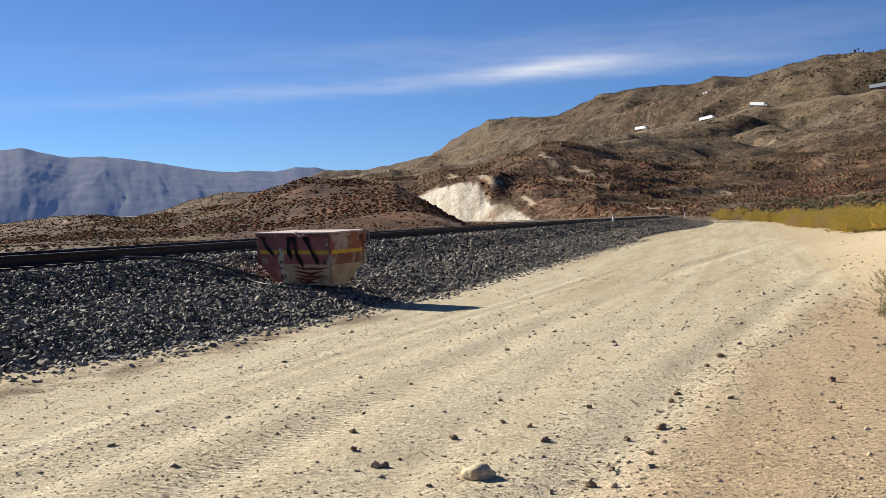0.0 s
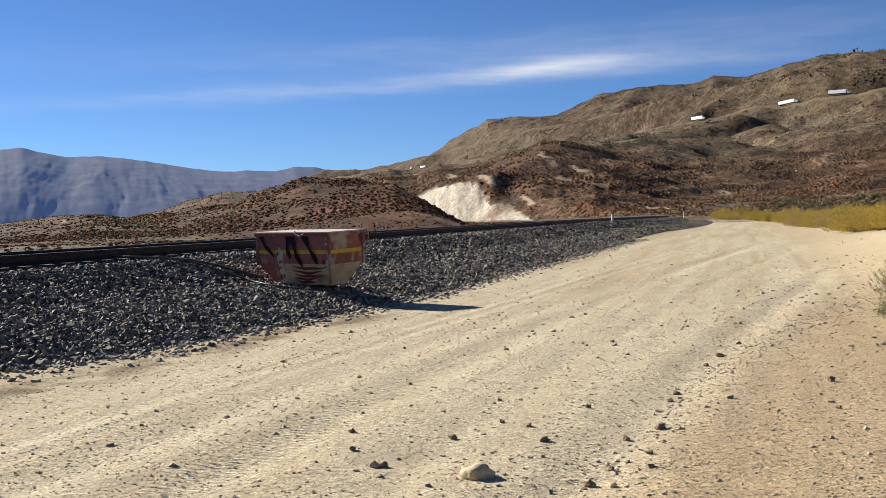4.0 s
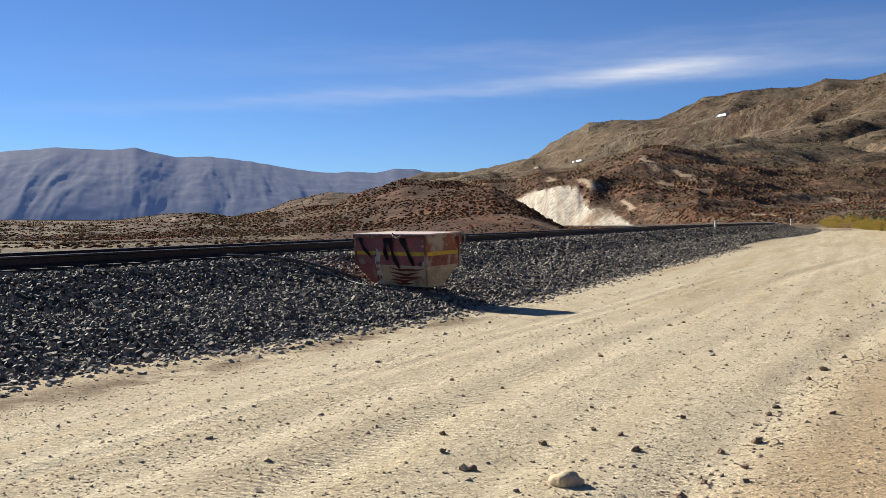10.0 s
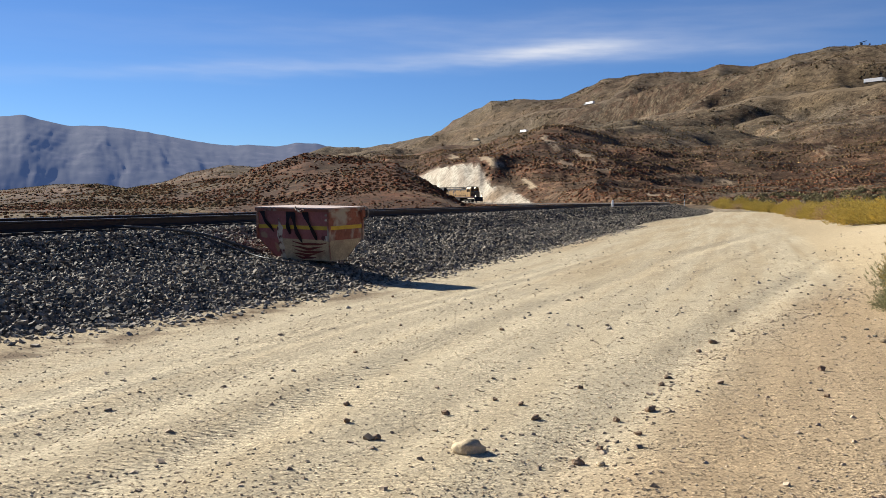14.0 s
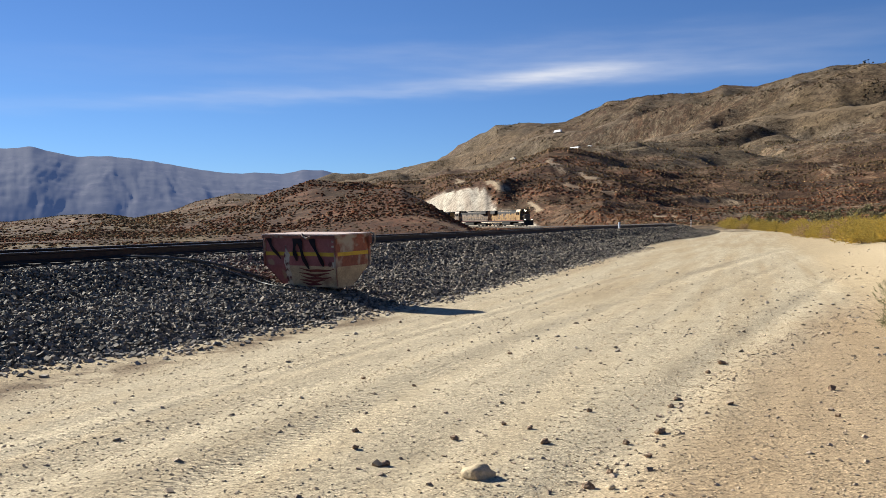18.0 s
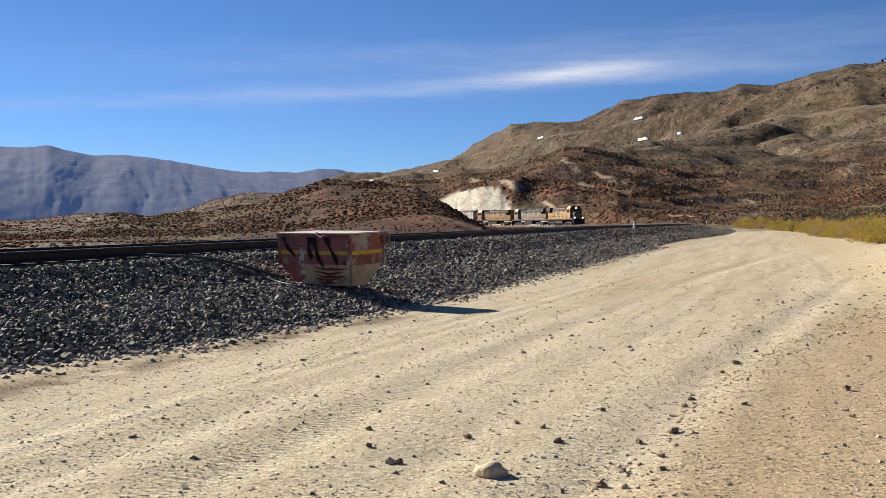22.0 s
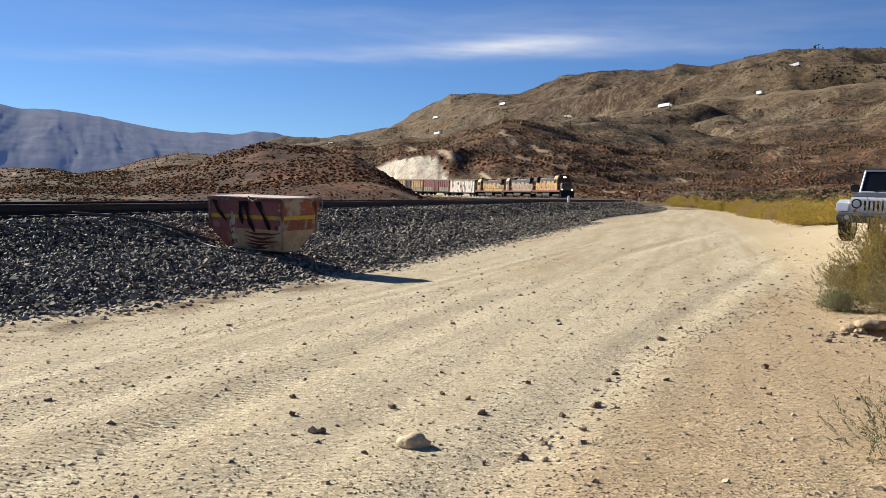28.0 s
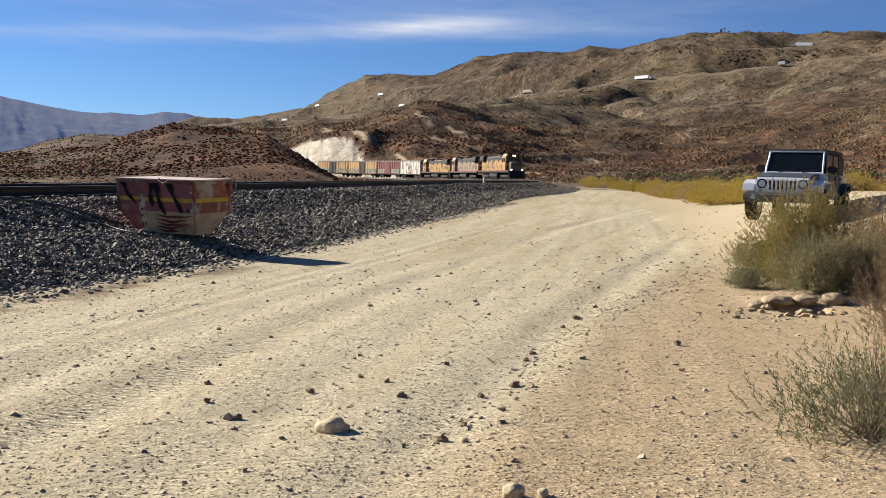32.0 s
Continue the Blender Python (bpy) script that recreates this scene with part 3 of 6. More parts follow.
def land(x, y):
    """Height and what the soil is, for arrays of places."""
    r, bear = np.hypot(x, y), np.degrees(np.arctan2(x, y))
    behind = np.abs(bear) > 60
    b = np.where(behind, np.sign(bear) * (60 - (np.abs(bear) - 60) * 0.5), bear)
    wob = 1.1 * fbm(r * 0.6, b * 40, 260, 2) * smooth(r, 150, 500)
    z0, lat, s, on_road, verge = near_land(x, y)
    far_r = [np.full(x.shape, 70.0)]
    far_z = [np.zeros(x.shape)]
    for k in LINES:
        far_r.append(np.interp(b, k[:, 0], k[:, 1]))
        far_z.append(np.interp(b, k[:, 0], k[:, 2]))
    far_r += [far_r[-1] * 1.025, far_r[-1] * 1.5, np.full(x.shape, 4950.0)]
    far_z += [far_z[-1] * 1.0, far_z[-1] * 0.35, np.full(x.shape, 30.0)]
    z, zone = np.zeros(x.shape), np.zeros(x.shape)
    for k in range(len(far_r) - 1):
        t = np.clip((r - far_r[k]) / (far_r[k + 1] - far_r[k]), 0, 1)
        inside = (r >= far_r[k]) & (r < far_r[k + 1])
        e = t if k not in (4, 8) else t + 0.12 * np.sin(t * math.pi)
        z = np.where(inside, far_z[k] + (far_z[k + 1] - far_z[k]) * e, z)
        zone = np.where(inside, k + t, zone)
    w = smooth(r, 60, 140)
    z = z0 * (1 - w) + z * w
    z = np.where(r > 4940, 30.0, z)
    # gullies and lumps, quiet on the benches of the two roads and on the crest
    quiet = np.ones(x.shape)
    for k in (6, 7, 8):
        quiet = quiet * (1 - np.exp(-((r - far_r[k]) / (far_r[k] * 0.02)) ** 2))
    amp = smooth(r, 190, 900)
    ridged = 1 - np.abs(fbm(x + 40 * fbm(x, y, 300, 2), y, 190, 4))
    z = z + quiet * amp * (44.0 * (ridged - 0.97) + 18.0 * (fbm(x + 300, y, 420, 2) - 0.25) + 7.0 * fbm(x, y, 70, 4)) * (1 - 0.93 * np.exp(-((r - far_r[9]) / 120) ** 2)) * smooth(z, -2, 25)
    calm = 1 - 0.85 * np.exp(-((bear - 3.2) / 0.8) ** 2) * smooth(r, 280, 300) * (1 - smooth(r, 345, 370))
    z = z + calm * smooth(r, 170, 260) * (1.3 * fbm(x, y, 16, 4) + 3.4 * fbm(x, y, 48, 3) * smooth(z, -1, 7) + 2.0 * (0.9 - np.abs(fbm(x + 90, y, 34, 3)) * 2) * smooth(z, 4, 12))
    # the left valley stays open to the far range
    sill = 1.6 + r * np.interp(b, [k[0] for k in SILL], [k[1] for k in SILL]) + 0.9 * fbm(x, y, 30, 3)
    z = np.where((b < -6) & (r > 150) & (r < 4900), np.minimum(z, sill), z)
    cliff = smooth(zone, 2.95, 3.1) * (1 - smooth(zone, 3.9, 4.0)) * smooth(bear, -2.2, -1.6) * (1 - smooth(bear, 2.4, 3.0))
    flute = fbm(bear * 8 + 40, r * 0.03, 2.4, 1)
    z = z + cliff * (0.5 * flute + 0.8 * fbm(x, y, 7, 3))
    return z, dict(lat=lat, s=s, on_road=on_road, verge=verge, r=r, b=bear, zone=zone, lines=far_r)


def blend(a, b, w):
    return a * (1 - w[:, None]) + np.array(b)[None, :] * w[:, None]


CLIFF_TOP = [(-1.7, 10.2), (-0.2, 15.3), (2.2, 15.2), (2.6, 10.0), (3.0, 7.2), (4.0, 5.6), (5.0, 3.4), (5.6, 0.8)]


SCARS = [(5.2, 0.0185, 0.55, 0.0045, -0.0123, 480, 1.0), (2.85, 0.042, 0.85, 0.0055, -0.006, 480, 1.0), (0.6, 0.046, 0.4, 0.003, 0.0, 480, 0.9), (6.4, 0.061, 0.7, 0.006, -0.010, 480, 0.75), (8.5, 0.0485, 1.3, 0.0035, -0.006, 480, 0.7),
         (7.3, 0.040, 0.7, 0.004, -0.006, 480, 0.5), (9.4, 0.035, 0.5, 0.003, -0.004, 480, 0.5), (13.0, 0.0085, 1.0, 0.004, -0.0024, 420, 0.85), (16.4, 0.0222, 0.5, 0.004, -0.004, 480, 0.5), (-1.4, 0.0255, 0.5, 0.0022, -0.014, 330, 0.9),
         (21.8, 0.052, 0.9, 0.006, 0.004, 800, 0.4), (-21.0, 0.006, 0.9, 0.0012, 0.0, 480, 0.6)]


def soil_colour(x, y, z, g):
    r, b = g["r"], g["b"]
    n1, n2, n3 = fbm(x, y, 90, 5), fbm(x + 900, y, 25, 4), fbm(x, y + 500, 7, 3)
    c = np.tile(np.array(srgb(209, 188, 152)), (len(x), 1))
    lat, s = g["lat"], g["s"]
    stony = smooth(lat + 1.9 - 0.085 * s - 0.0025 * s * s + 0.3 * fbm(x, y, 1.3, 3), 0.0, 1.3) * (1 - smooth(s, 16, 26))
    # wheel tracks are paler, the strips between them stony
    c = blend(c, srgb(225, 208, 175), g["on_road"] * np.clip(0.55 + 1.2 * fbm(g["lat"] * 3, g["s"] * 0.12, 1.4, 3), 0, 1))
    for at, lean, bend, wide, deep in RUTS:
        q = (lat + 0.1 * fbm(s, lat * 0.2, 9.0, 2) - at - lean * s - bend * s * s) / (wide * 1.4)
        c = blend(c, srgb(229, 212, 179), g["on_road"] * 0.5 * np.exp(-q * q) * np.clip(0.7 + 1.0 * fbm(s * 0.3, lat, 2.5, 3), 0, 1))
    c = blend(c, srgb(222, 205, 174), g["verge"] * 0.6 * np.clip(0.8 + n3, 0, 1))
    c = blend(c, srgb(206, 182, 147), (1 - g["on_road"]) * smooth(g["lat"], 0.8, 2.2) * (1 - smooth(g["s"], 11, 17)) * 0.8)
    c = blend(c, srgb(208, 180, 142), stony * 0.85 * (1 - 0.5 * g["verge"]))
    # crumbled brown litter along the foot of the ballast
    foot = np.interp(s, (4, 8, 10, 12, 14, 20), (-7.2, -6.75, -6.5, -6.4, -6.2, -6.1))
    litter = np.exp(-((lat - foot + 0.2 * fbm(s, lat, 3.0, 2)) / 0.42) ** 2) * smooth(fbm(x, y, 0.5, 4, 0.7) + 0.4 * fbm(s, 0 * s, 5.0, 2), -0.45, 0.05) * (1 - smooth(s, 12, 26))
    c = blend(c, srgb(116, 92, 68), litter * 0.85)
    far = np.maximum(smooth(r, 120, 200), np.maximum(smooth(-g["lat"], 15.5, 18), 0.85 * smooth(g["lat"], 10, 16)))
    olive, rust, tan, grey = srgb(128, 113, 91), srgb(160, 116, 88), srgb(146, 127, 103), srgb(136, 123, 106)
    n4 = fbm(x - 300, y + 70, 11, 4)
    n5 = fbm(x + 70, y - 300, 320, 3)
    h = np.tile(np.array(olive), (len(x), 1))
    h = blend(h, tan, np.clip(0.5 + 2.2 * n1, 0, 1))
    h = blend(h, grey, np.clip(0.25 + 2.0 * n2, 0, 1) * 0.8)
    gold = smooth(g["zone"], 5.6, 6.1) * (1 - smooth(g["zone"], 8.3, 8.8)) * np.clip(0.1 + 2.6 * n5, 0, 1)
    h = blend(h, srgb(132, 104, 68), gold * 0.3)
    # rusty buckwheat on the near hills
    low = (1 - smooth(g["zone"] + 0.5 * n5, 4.0, 4.9)) * np.clip(0.7 + 1.8 * n1 + 1.2 * n2, 0, 1) * (1 - 0.45 * smooth(b, 11, 18))
    h = blend(h, rust, low * 0.9)
    h = blend(h, srgb(116, 76, 55), (1 - smooth(g["zone"], 2.2, 2.9)) * smooth(-b, -4, 1) * 0.9)
    h = blend(h, srgb(92, 76, 55), (1 - smooth(g["zone"], 2.0, 2.6)) * smooth(-b, 7, 15) * np.clip(0.55 + 2 * n2, 0, 1))
    h = blend(h, srgb(172, 146, 114), (1 - 0.6 * smooth(-b, -3, 1)) * smooth(n2 + 0.6 * n3 + 0.03 * smooth(-b, 2, 10), 0.30, 0.5) * (1 - smooth(g["zone"], 4.5, 5.2)) * 0.8)
    h = blend(h, srgb(150, 128, 90), (1 - smooth(g["zone"], 2.6, 3.2)) * smooth(-b, 9, 15) * np.clip(0.3 + 2.2 * n2, 0, 0.7))
    # brush cover, close and dark
    n6 = fbm(x + 11, y + 37, 4.5, 3)
    cover = smooth(n4 + 0.5 * n3 + 0.5 * n1 + 0.5 * n6, -0.06, 0.22)
    h = blend(h, srgb(72, 56, 42), cover * (0.14 + 0.20 * (1 - smooth(g["zone"], 4, 5))) * (1 - 0.6 * gold))
    c = c * (1 - far[:, None]) + h * far[:, None]
    # the pale sandstone cutting behind the track
    top = np.interp(b, [k[0] for k in CLIFF_TOP], [k[1] for k in CLIFF_TOP]) + 1.6 * n3 + 1.2 * n2
    rock = smooth(top - z, 0.0, 0.4) * ((b > -1.7) & (b < 5.6)) * smooth(g["zone"], 2.78, 2.86) * (1 - smooth(g["zone"], 4.02, 4.08))
    streaks = np.clip(0.5 + 1.6 * fbm(b * 9, r * 0.3, 2.0, 4), 0, 1)
    c = blend(c, srgb(238, 226, 204), rock * (0.62 + 0.38 * streaks) * (1 - 0.75 * smooth(n3 + n2, 0.38, 0.55)))
    # washed-out scars: bearing, elevation, half length and half height, fall, furthest distance, strength
    sight = (z - 1.6) / np.maximum(r, 1)
    bare = np.zeros(len(x))
    n7 = fbm(x * 1.6, y + 77, 4.0, 4, 0.75)
    for sb, se, wb, we, fall, reach, much in SCARS:
        scar = np.exp(-((b - sb) / wb) ** 2 - ((sight - se - fall * (b - sb)) / we) ** 2) * ((r > 215) & (r < reach))
        scar = smooth(scar * (1 + 1.7 * n7 + 0.9 * n3), 0.42, 0.6)
        bare = np.maximum(bare, scar)
        c = blend(c, srgb(206, 182, 150), scar * much)
    # bare benches of the two roads
    for k in (6, 8):
        bench = np.exp(-((r - g["lines"][k]) / 9.0) ** 2)
        c = blend(c, srgb(140, 122, 100), bench * 0.8)
    g["rock"], g["bare"] = rock, bare
    g["road"] = g["on_road"] * (1 - smooth(r, 90, 140))
    g["tread"] = np.zeros(len(x))
    for at, lean, bend, wide, deep in RUTS:
        q = (lat + 0.1 * fbm(s, lat * 0.2, 9.0, 2) - at - lean * s - bend * s * s) / (wide * 1.1)
        g["tread"] = np.maximum(g["tread"], g["on_road"] * np.exp(-q ** 4) * smooth(fbm(s * 0.25 + at * 9, lat, 2.0, 2), -0.25, 0.15) * (1 - smooth(s, 24, 36)))
    g["cover"] = far * np.clip(0.6 + 1.2 * n1 + 0.7 * n4, 0.2, 1) * (1 - rock) * (1 - bare) * (1 - 0.5 * gold) * (1 - g["berm"])
    for k in (6, 8):
        g["cover"] = g["cover"] * (1 - np.exp(-((r - g["lines"][k]) / 10.0) ** 2))
    # bank under the stones near black: the shade of their gaps, as colour
    c = blend(c, (0.03, 0.028, 0.027), g["berm"])
    return c


def toe(s):
    """How far from the track's centre the ballast reaches, by the distance along the road."""
    return np.interp(s, (0, 8.5, 9.9, 11, 12, 13.7, 16, 20, 32, 60), (5.0, 5.3, 5.75, 5.9, 6.1, 6.35, 6.45, 6.65, 6.7, 6.8))


def ground_height(x, y):
    x, y = np.atleast_1d(np.asarray(x, float)), np.atleast_1d(np.asarray(y, float))
    z, g = land(x, y)
    d, zt = np.full(x.shape, 1e9), np.zeros(x.shape)
    near = g["r"] < 660
    d[near], zt[near] = track_distance(x[near], y[near])
    ragged = d + 0.35 * fbm(x, y, 1.1, 3)
    f = np.clip((ragged - 1.95) / (toe(g["s"]) - 1.95), 0, 3)
    near_bank = (zt - 0.27) * (1 - np.interp(f, (0, 0.344, 0.73, 1, 3), (0, 0.5, 0.75, 1, 3)))
    bank = zt - 0.27 - 0.34 * np.clip(ragged - 1.95, 0, 1.6) - 0.12 * np.clip(ragged - 3.55, 0, 30)
    blend_far = smooth(g["s"], 50, 75)
    bank = np.where(g["lat"] > -13.2, near_bank * (1 - blend_far) + bank * blend_far, bank)
    w = smooth(d, 5, 16)
    cut = np.minimum(z, np.maximum(bank, zt - 1.35 + 0 * z))
    z2 = np.where((g["r"] > 150) & (d < 40), cut * (1 - w) + z * w, z)
    berm = smooth(bank - z2, -0.02, 0.08)
    z2 = np.maximum(z2, bank)
    g["berm"], g["d"] = berm * (d < 9) * (1 - smooth(d - np.where(g["r"] < 150, toe(g["s"]), 7.0), -0.25, 0.05)), d
    return z2, g


def build_ground():
    front = np.radians(np.arange(-42, 46, 0.16))
    back = np.radians(np.arange(46, 318, 3.4))
    ang = np.concatenate([front, back])
    rad = np.concatenate([[0.02], np.exp(np.linspace(math.log(0.5), math.log(3), 50))[:-1], np.exp(np.linspace(math.log(3), math.log(40), 270))[:-1], np.exp(np.linspace(math.log(40), math.log(4940), 420))])
    A, R = np.meshgrid(ang, rad)
    x, y = (R * np.sin(A)).ravel(), (R * np.cos(A)).ravel()
    z, g = ground_height(x, y)
    n, m = len(ang), len(rad)
    i, j = np.meshgrid(np.arange(m - 1), np.arange(n), indexing="ij")
    j2 = (j + 1) % n
    faces = np.stack([i * n + j, (i + 1) * n + j, (i + 1) * n + j2, i * n + j2], -1).reshape(-1, 4)[:, ::-1]
    me = mesh_from("ground", np.stack([x, y, z], 1), faces, M["ground"], True)
    paint(me, soil_colour(x, y, z, g))
    layer = me.attributes.new("cover", "FLOAT", "POINT")
    layer.data.foreach_set("value", g["cover"].astype(np.float32))
    for key in ("rock", "road", "tread"):
        layer = me.attributes.new(key, "FLOAT", "POINT")
        layer.data.foreach_set("value", g[key].astype(np.float32))
    return tagged(new("ground", me), "pale sandy ground with wheel ruts, rising to brown scrub hills", "ground", kind="structure")


build_ground()

# the far mountain range, its haze done by the blue glow of its material
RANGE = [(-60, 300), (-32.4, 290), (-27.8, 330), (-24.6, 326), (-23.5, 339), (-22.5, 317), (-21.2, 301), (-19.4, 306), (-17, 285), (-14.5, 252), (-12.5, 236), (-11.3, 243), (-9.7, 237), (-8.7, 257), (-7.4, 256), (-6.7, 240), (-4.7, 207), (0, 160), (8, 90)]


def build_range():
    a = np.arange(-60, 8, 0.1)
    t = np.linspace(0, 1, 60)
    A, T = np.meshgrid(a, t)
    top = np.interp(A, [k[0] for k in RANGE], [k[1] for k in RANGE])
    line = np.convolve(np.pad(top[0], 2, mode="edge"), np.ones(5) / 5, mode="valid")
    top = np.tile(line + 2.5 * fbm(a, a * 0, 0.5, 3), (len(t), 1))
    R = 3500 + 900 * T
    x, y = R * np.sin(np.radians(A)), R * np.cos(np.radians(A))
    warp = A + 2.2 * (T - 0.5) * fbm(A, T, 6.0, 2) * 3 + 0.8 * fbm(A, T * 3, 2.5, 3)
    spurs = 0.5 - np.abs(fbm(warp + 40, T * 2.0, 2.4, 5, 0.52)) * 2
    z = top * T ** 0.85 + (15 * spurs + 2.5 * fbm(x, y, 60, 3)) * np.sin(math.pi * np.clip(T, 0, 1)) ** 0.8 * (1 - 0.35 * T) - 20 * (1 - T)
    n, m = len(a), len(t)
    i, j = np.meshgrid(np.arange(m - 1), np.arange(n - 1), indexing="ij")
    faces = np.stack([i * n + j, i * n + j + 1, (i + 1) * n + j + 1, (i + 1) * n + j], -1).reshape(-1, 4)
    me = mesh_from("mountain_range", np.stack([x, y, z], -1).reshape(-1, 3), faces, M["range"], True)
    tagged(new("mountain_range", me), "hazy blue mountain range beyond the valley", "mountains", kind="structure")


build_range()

# ---- loose stone ----
def heap(name, label, category, mat, centres, sizes, seed, flat=0.75, colours=None, rough=0.5, lie=0.6):
    """Many angular stones in one mesh: jittered cubes at the centres."""
    rng = np.random.RandomState(seed)
    n = len(centres)
    cube = np.array([(x, y, z) for x in (-1, 1) for y in (-1, 1) for z in (-1, 1)], float)
    faces = np.array([(0, 1, 3, 2), (4, 6, 7, 5), (0, 4, 5, 1), (2, 3, 7, 6), (0, 2, 6, 4), (1, 5, 7, 3)])
    v = cube[None] * (1 - rough * rng.rand(n, 8, 1)) * rng.uniform(0.6, 1.0, (n, 1, 3))
    v[:, :, 2] *= flat
    q = rng.normal(size=(n, 4))
    q /= np.linalg.norm(q, axis=1)[:, None]
    w, x, y, z = q.T
    rot = np.stack([1 - 2 * (y * y + z * z), 2 * (x * y - z * w), 2 * (x * z + y * w), 2 * (x * y + z * w), 1 - 2 * (x * x + z * z), 2 * (y * z - x * w),
                    2 * (x * z - y * w), 2 * (y * z + x * w), 1 - 2 * (x * x + y * y)], 1).reshape(n, 3, 3)
    v = np.einsum("nij,nkj->nki", rot, v) * np.asarray(sizes)[:, None, None] * 0.6
    v[:, :, 2] *= lie
    v = v + np.asarray(centres)[:, None, :]
    f = faces[None] + 8 * np.arange(n)[:, None, None]
    me = mesh_from(name, v.reshape(-1, 3), f.reshape(-1, 4), mat)
    if colours is not None:
        paint(me, np.repeat(colours, 8, 0))
    return tagged(new(name, me), label, category, kind="stuff")


def build_ballast():
    rng = np.random.RandomState(11)
    place, size = [], []
    for s0, s1, per, big in ((2, 14, 560, 0.054), (14, 28, 430, 0.062), (28, 60, 200, 0.082)):
        n = int((s1 - s0) * 4.9 * per)
        s = rng.uniform(s0, s1, n)
        d = 1.2 + (toe(s) - 1.2) * rng.rand(n) ** 0.95 + rng.normal(0, 0.06, n)
        x, y = from_road(-13.2 + d, s)
        place.append(np.stack([x, y], 1))
        size.append(big * np.exp(rng.normal(0, 0.26, n)))
    # the far stretch, round the start of the curve
    n = 9000
    i = rng.randint(int(np.searchsorted(TRACK_S, 200)), int(np.searchsorted(TRACK_S, 300)), n)
    way = TRACK[i + 1] - TRACK[i]
    way /= np.linalg.norm(way, axis=1)[:, None]
    d = 1.5 + 5.0 * rng.rand(n)
    place.append(TRACK[i] + way * rng.uniform(0, 1, (n, 1)) + np.stack([way[:, 1], -way[:, 0]], 1) * d[:, None])
    size.append(0.14 * rng.uniform(0.6, 1.35, n))
    p, size = np.concatenate(place), np.concatenate(size)
    z, g = ground_height(p[:, 0], p[:, 1])
    heap("track_ballast", "dark grey broken ballast stones on the track bank", "ballast", M["ballast"], np.column_stack([p, z + size * rng.uniform(0.0, 0.3, len(size))]), size, 3, 0.85, None, 0.6, lie=0.85)
    # dusty strays at the foot of the bank
    n = 4600
    s = 3 + 60 * rng.rand(n) ** 1.6
    x, y = from_road(-13.2 + toe(s) + rng.normal(-0.1, 0.25, n) + np.abs(rng.normal(0, 0.26, n)), s)
    size = np.minimum(0.06 * np.exp(rng.normal(-0.2, 0.45, n)), 0.1)
    z, g = ground_height(x, y)
    heap("stray_stones", "dusty grey stones strewn at the foot of the ballast", "stones", M["dusty"], np.column_stack([x, y, z + size * 0.1]), size, 4, 0.8)


build_ballast()


def build_pebbles():
    rng = np.random.RandomState(5)
    n = 13000
    r = 2.6 * (34 / 2.6) ** rng.rand(n)
    b = np.radians(rng.uniform(-33, 37, n))
    x, y = r * np.sin(b), r * np.cos(b)
    lat, s = to_road(x, y)
    stony = np.clip(0.35 + 0.9 * fbm(lat * 2.2, s * 0.25, 1.2, 3) + 0.35 * smooth(lat, -1.8, 0.5), 0.05, 1)
    keep = (rng.rand(n) < stony) & (lat > -6.9)
    # a windrow of gravel along the edge of the wheel tracks
    m = 900
    ws = rng.uniform(5.5, 20, m)
    wl_ = np.interp(ws, (5.5, 7.9, 9.8, 11.3, 13.6, 15.5, 20), (-0.95, -0.66, -0.45, -0.2, 0.3, 0.94, 2.2)) + rng.normal(0.1, 0.2, m)
    wx, wy = from_road(wl_, ws)
    x, y, r = np.concatenate([x[keep], wx]), np.concatenate([y[keep], wy]), np.concatenate([r[keep], np.hypot(wx, wy)])
    keep = np.full(len(x), True)
    size = np.exp(rng.normal(math.log(0.0145), 0.5, len(x))) * (0.8 + r[keep] * 0.03)
    z, g = ground_height(x, y)
    heap("road_pebbles", "small brown pebbles strewn over the sandy road", "pebbles", M["pebble"], np.column_stack([x, y, z + size * 0.05]), size, 8, 0.8, lie=0.65)
    # larger stones scattered down the road
    n = 1500
    r = 12 * (48 / 12) ** rng.rand(n)
    b = np.radians(rng.uniform(-20, 32, n))
    x, y = r * np.sin(b), r * np.cos(b)
    lat, s = to_road(x, y)
    keep = (lat > -5.6) & (lat < 5) & (rng.rand(n) < np.clip(0.3 + 1.3 * fbm(lat * 1.6, s * 0.3, 1.6, 3) + 0.35 * smooth(lat, -2.5, 0), 0.06, 1))
    x, y = x[keep], y[keep]
    size = np.minimum(0.026 * np.exp(rng.normal(0, 0.4, len(x))) * (0.8 + r[keep] * 0.025), 0.085)
    z, g = ground_height(x, y)
    heap("scattered_stones", "small brown stones scattered down the sandy road", "stones", M["dusty"], np.column_stack([x, y, z + size * 0.12]), size, 15, 0.8, lie=0.75)
    n = 76000
    r = 2.4 * (34 / 2.4) ** (rng.rand(n) ** 1.25)
    b = np.radians(rng.uniform(-33, 37, n))
    x, y = r * np.sin(b), r * np.cos(b)
    lat, s = to_road(x, y)
    keep = (rng.rand(n) < np.clip(0.3 + 1.0 * fbm(lat * 2.2, s * 0.25, 0.8, 3) + 0.4 * smooth(lat, -2, 0.5), 0.06, 1) * (1 - 0.6 * smooth(r, 14, 34))) & (lat > -13.2 + toe(s))
    x, y = x[keep], y[keep]
    size = (0.006 + 0.014 * rng.rand(len(x)) ** 1.6) * (0.85 + r[keep] * 0.05)
    z, g = ground_height(x, y)
    heap("road_grit", "pale grit and gravel on the sandy road", "gravel", M["grit"], np.column_stack([x, y, z + size * 0.03]), size, 9, 0.9, lie=0.5)


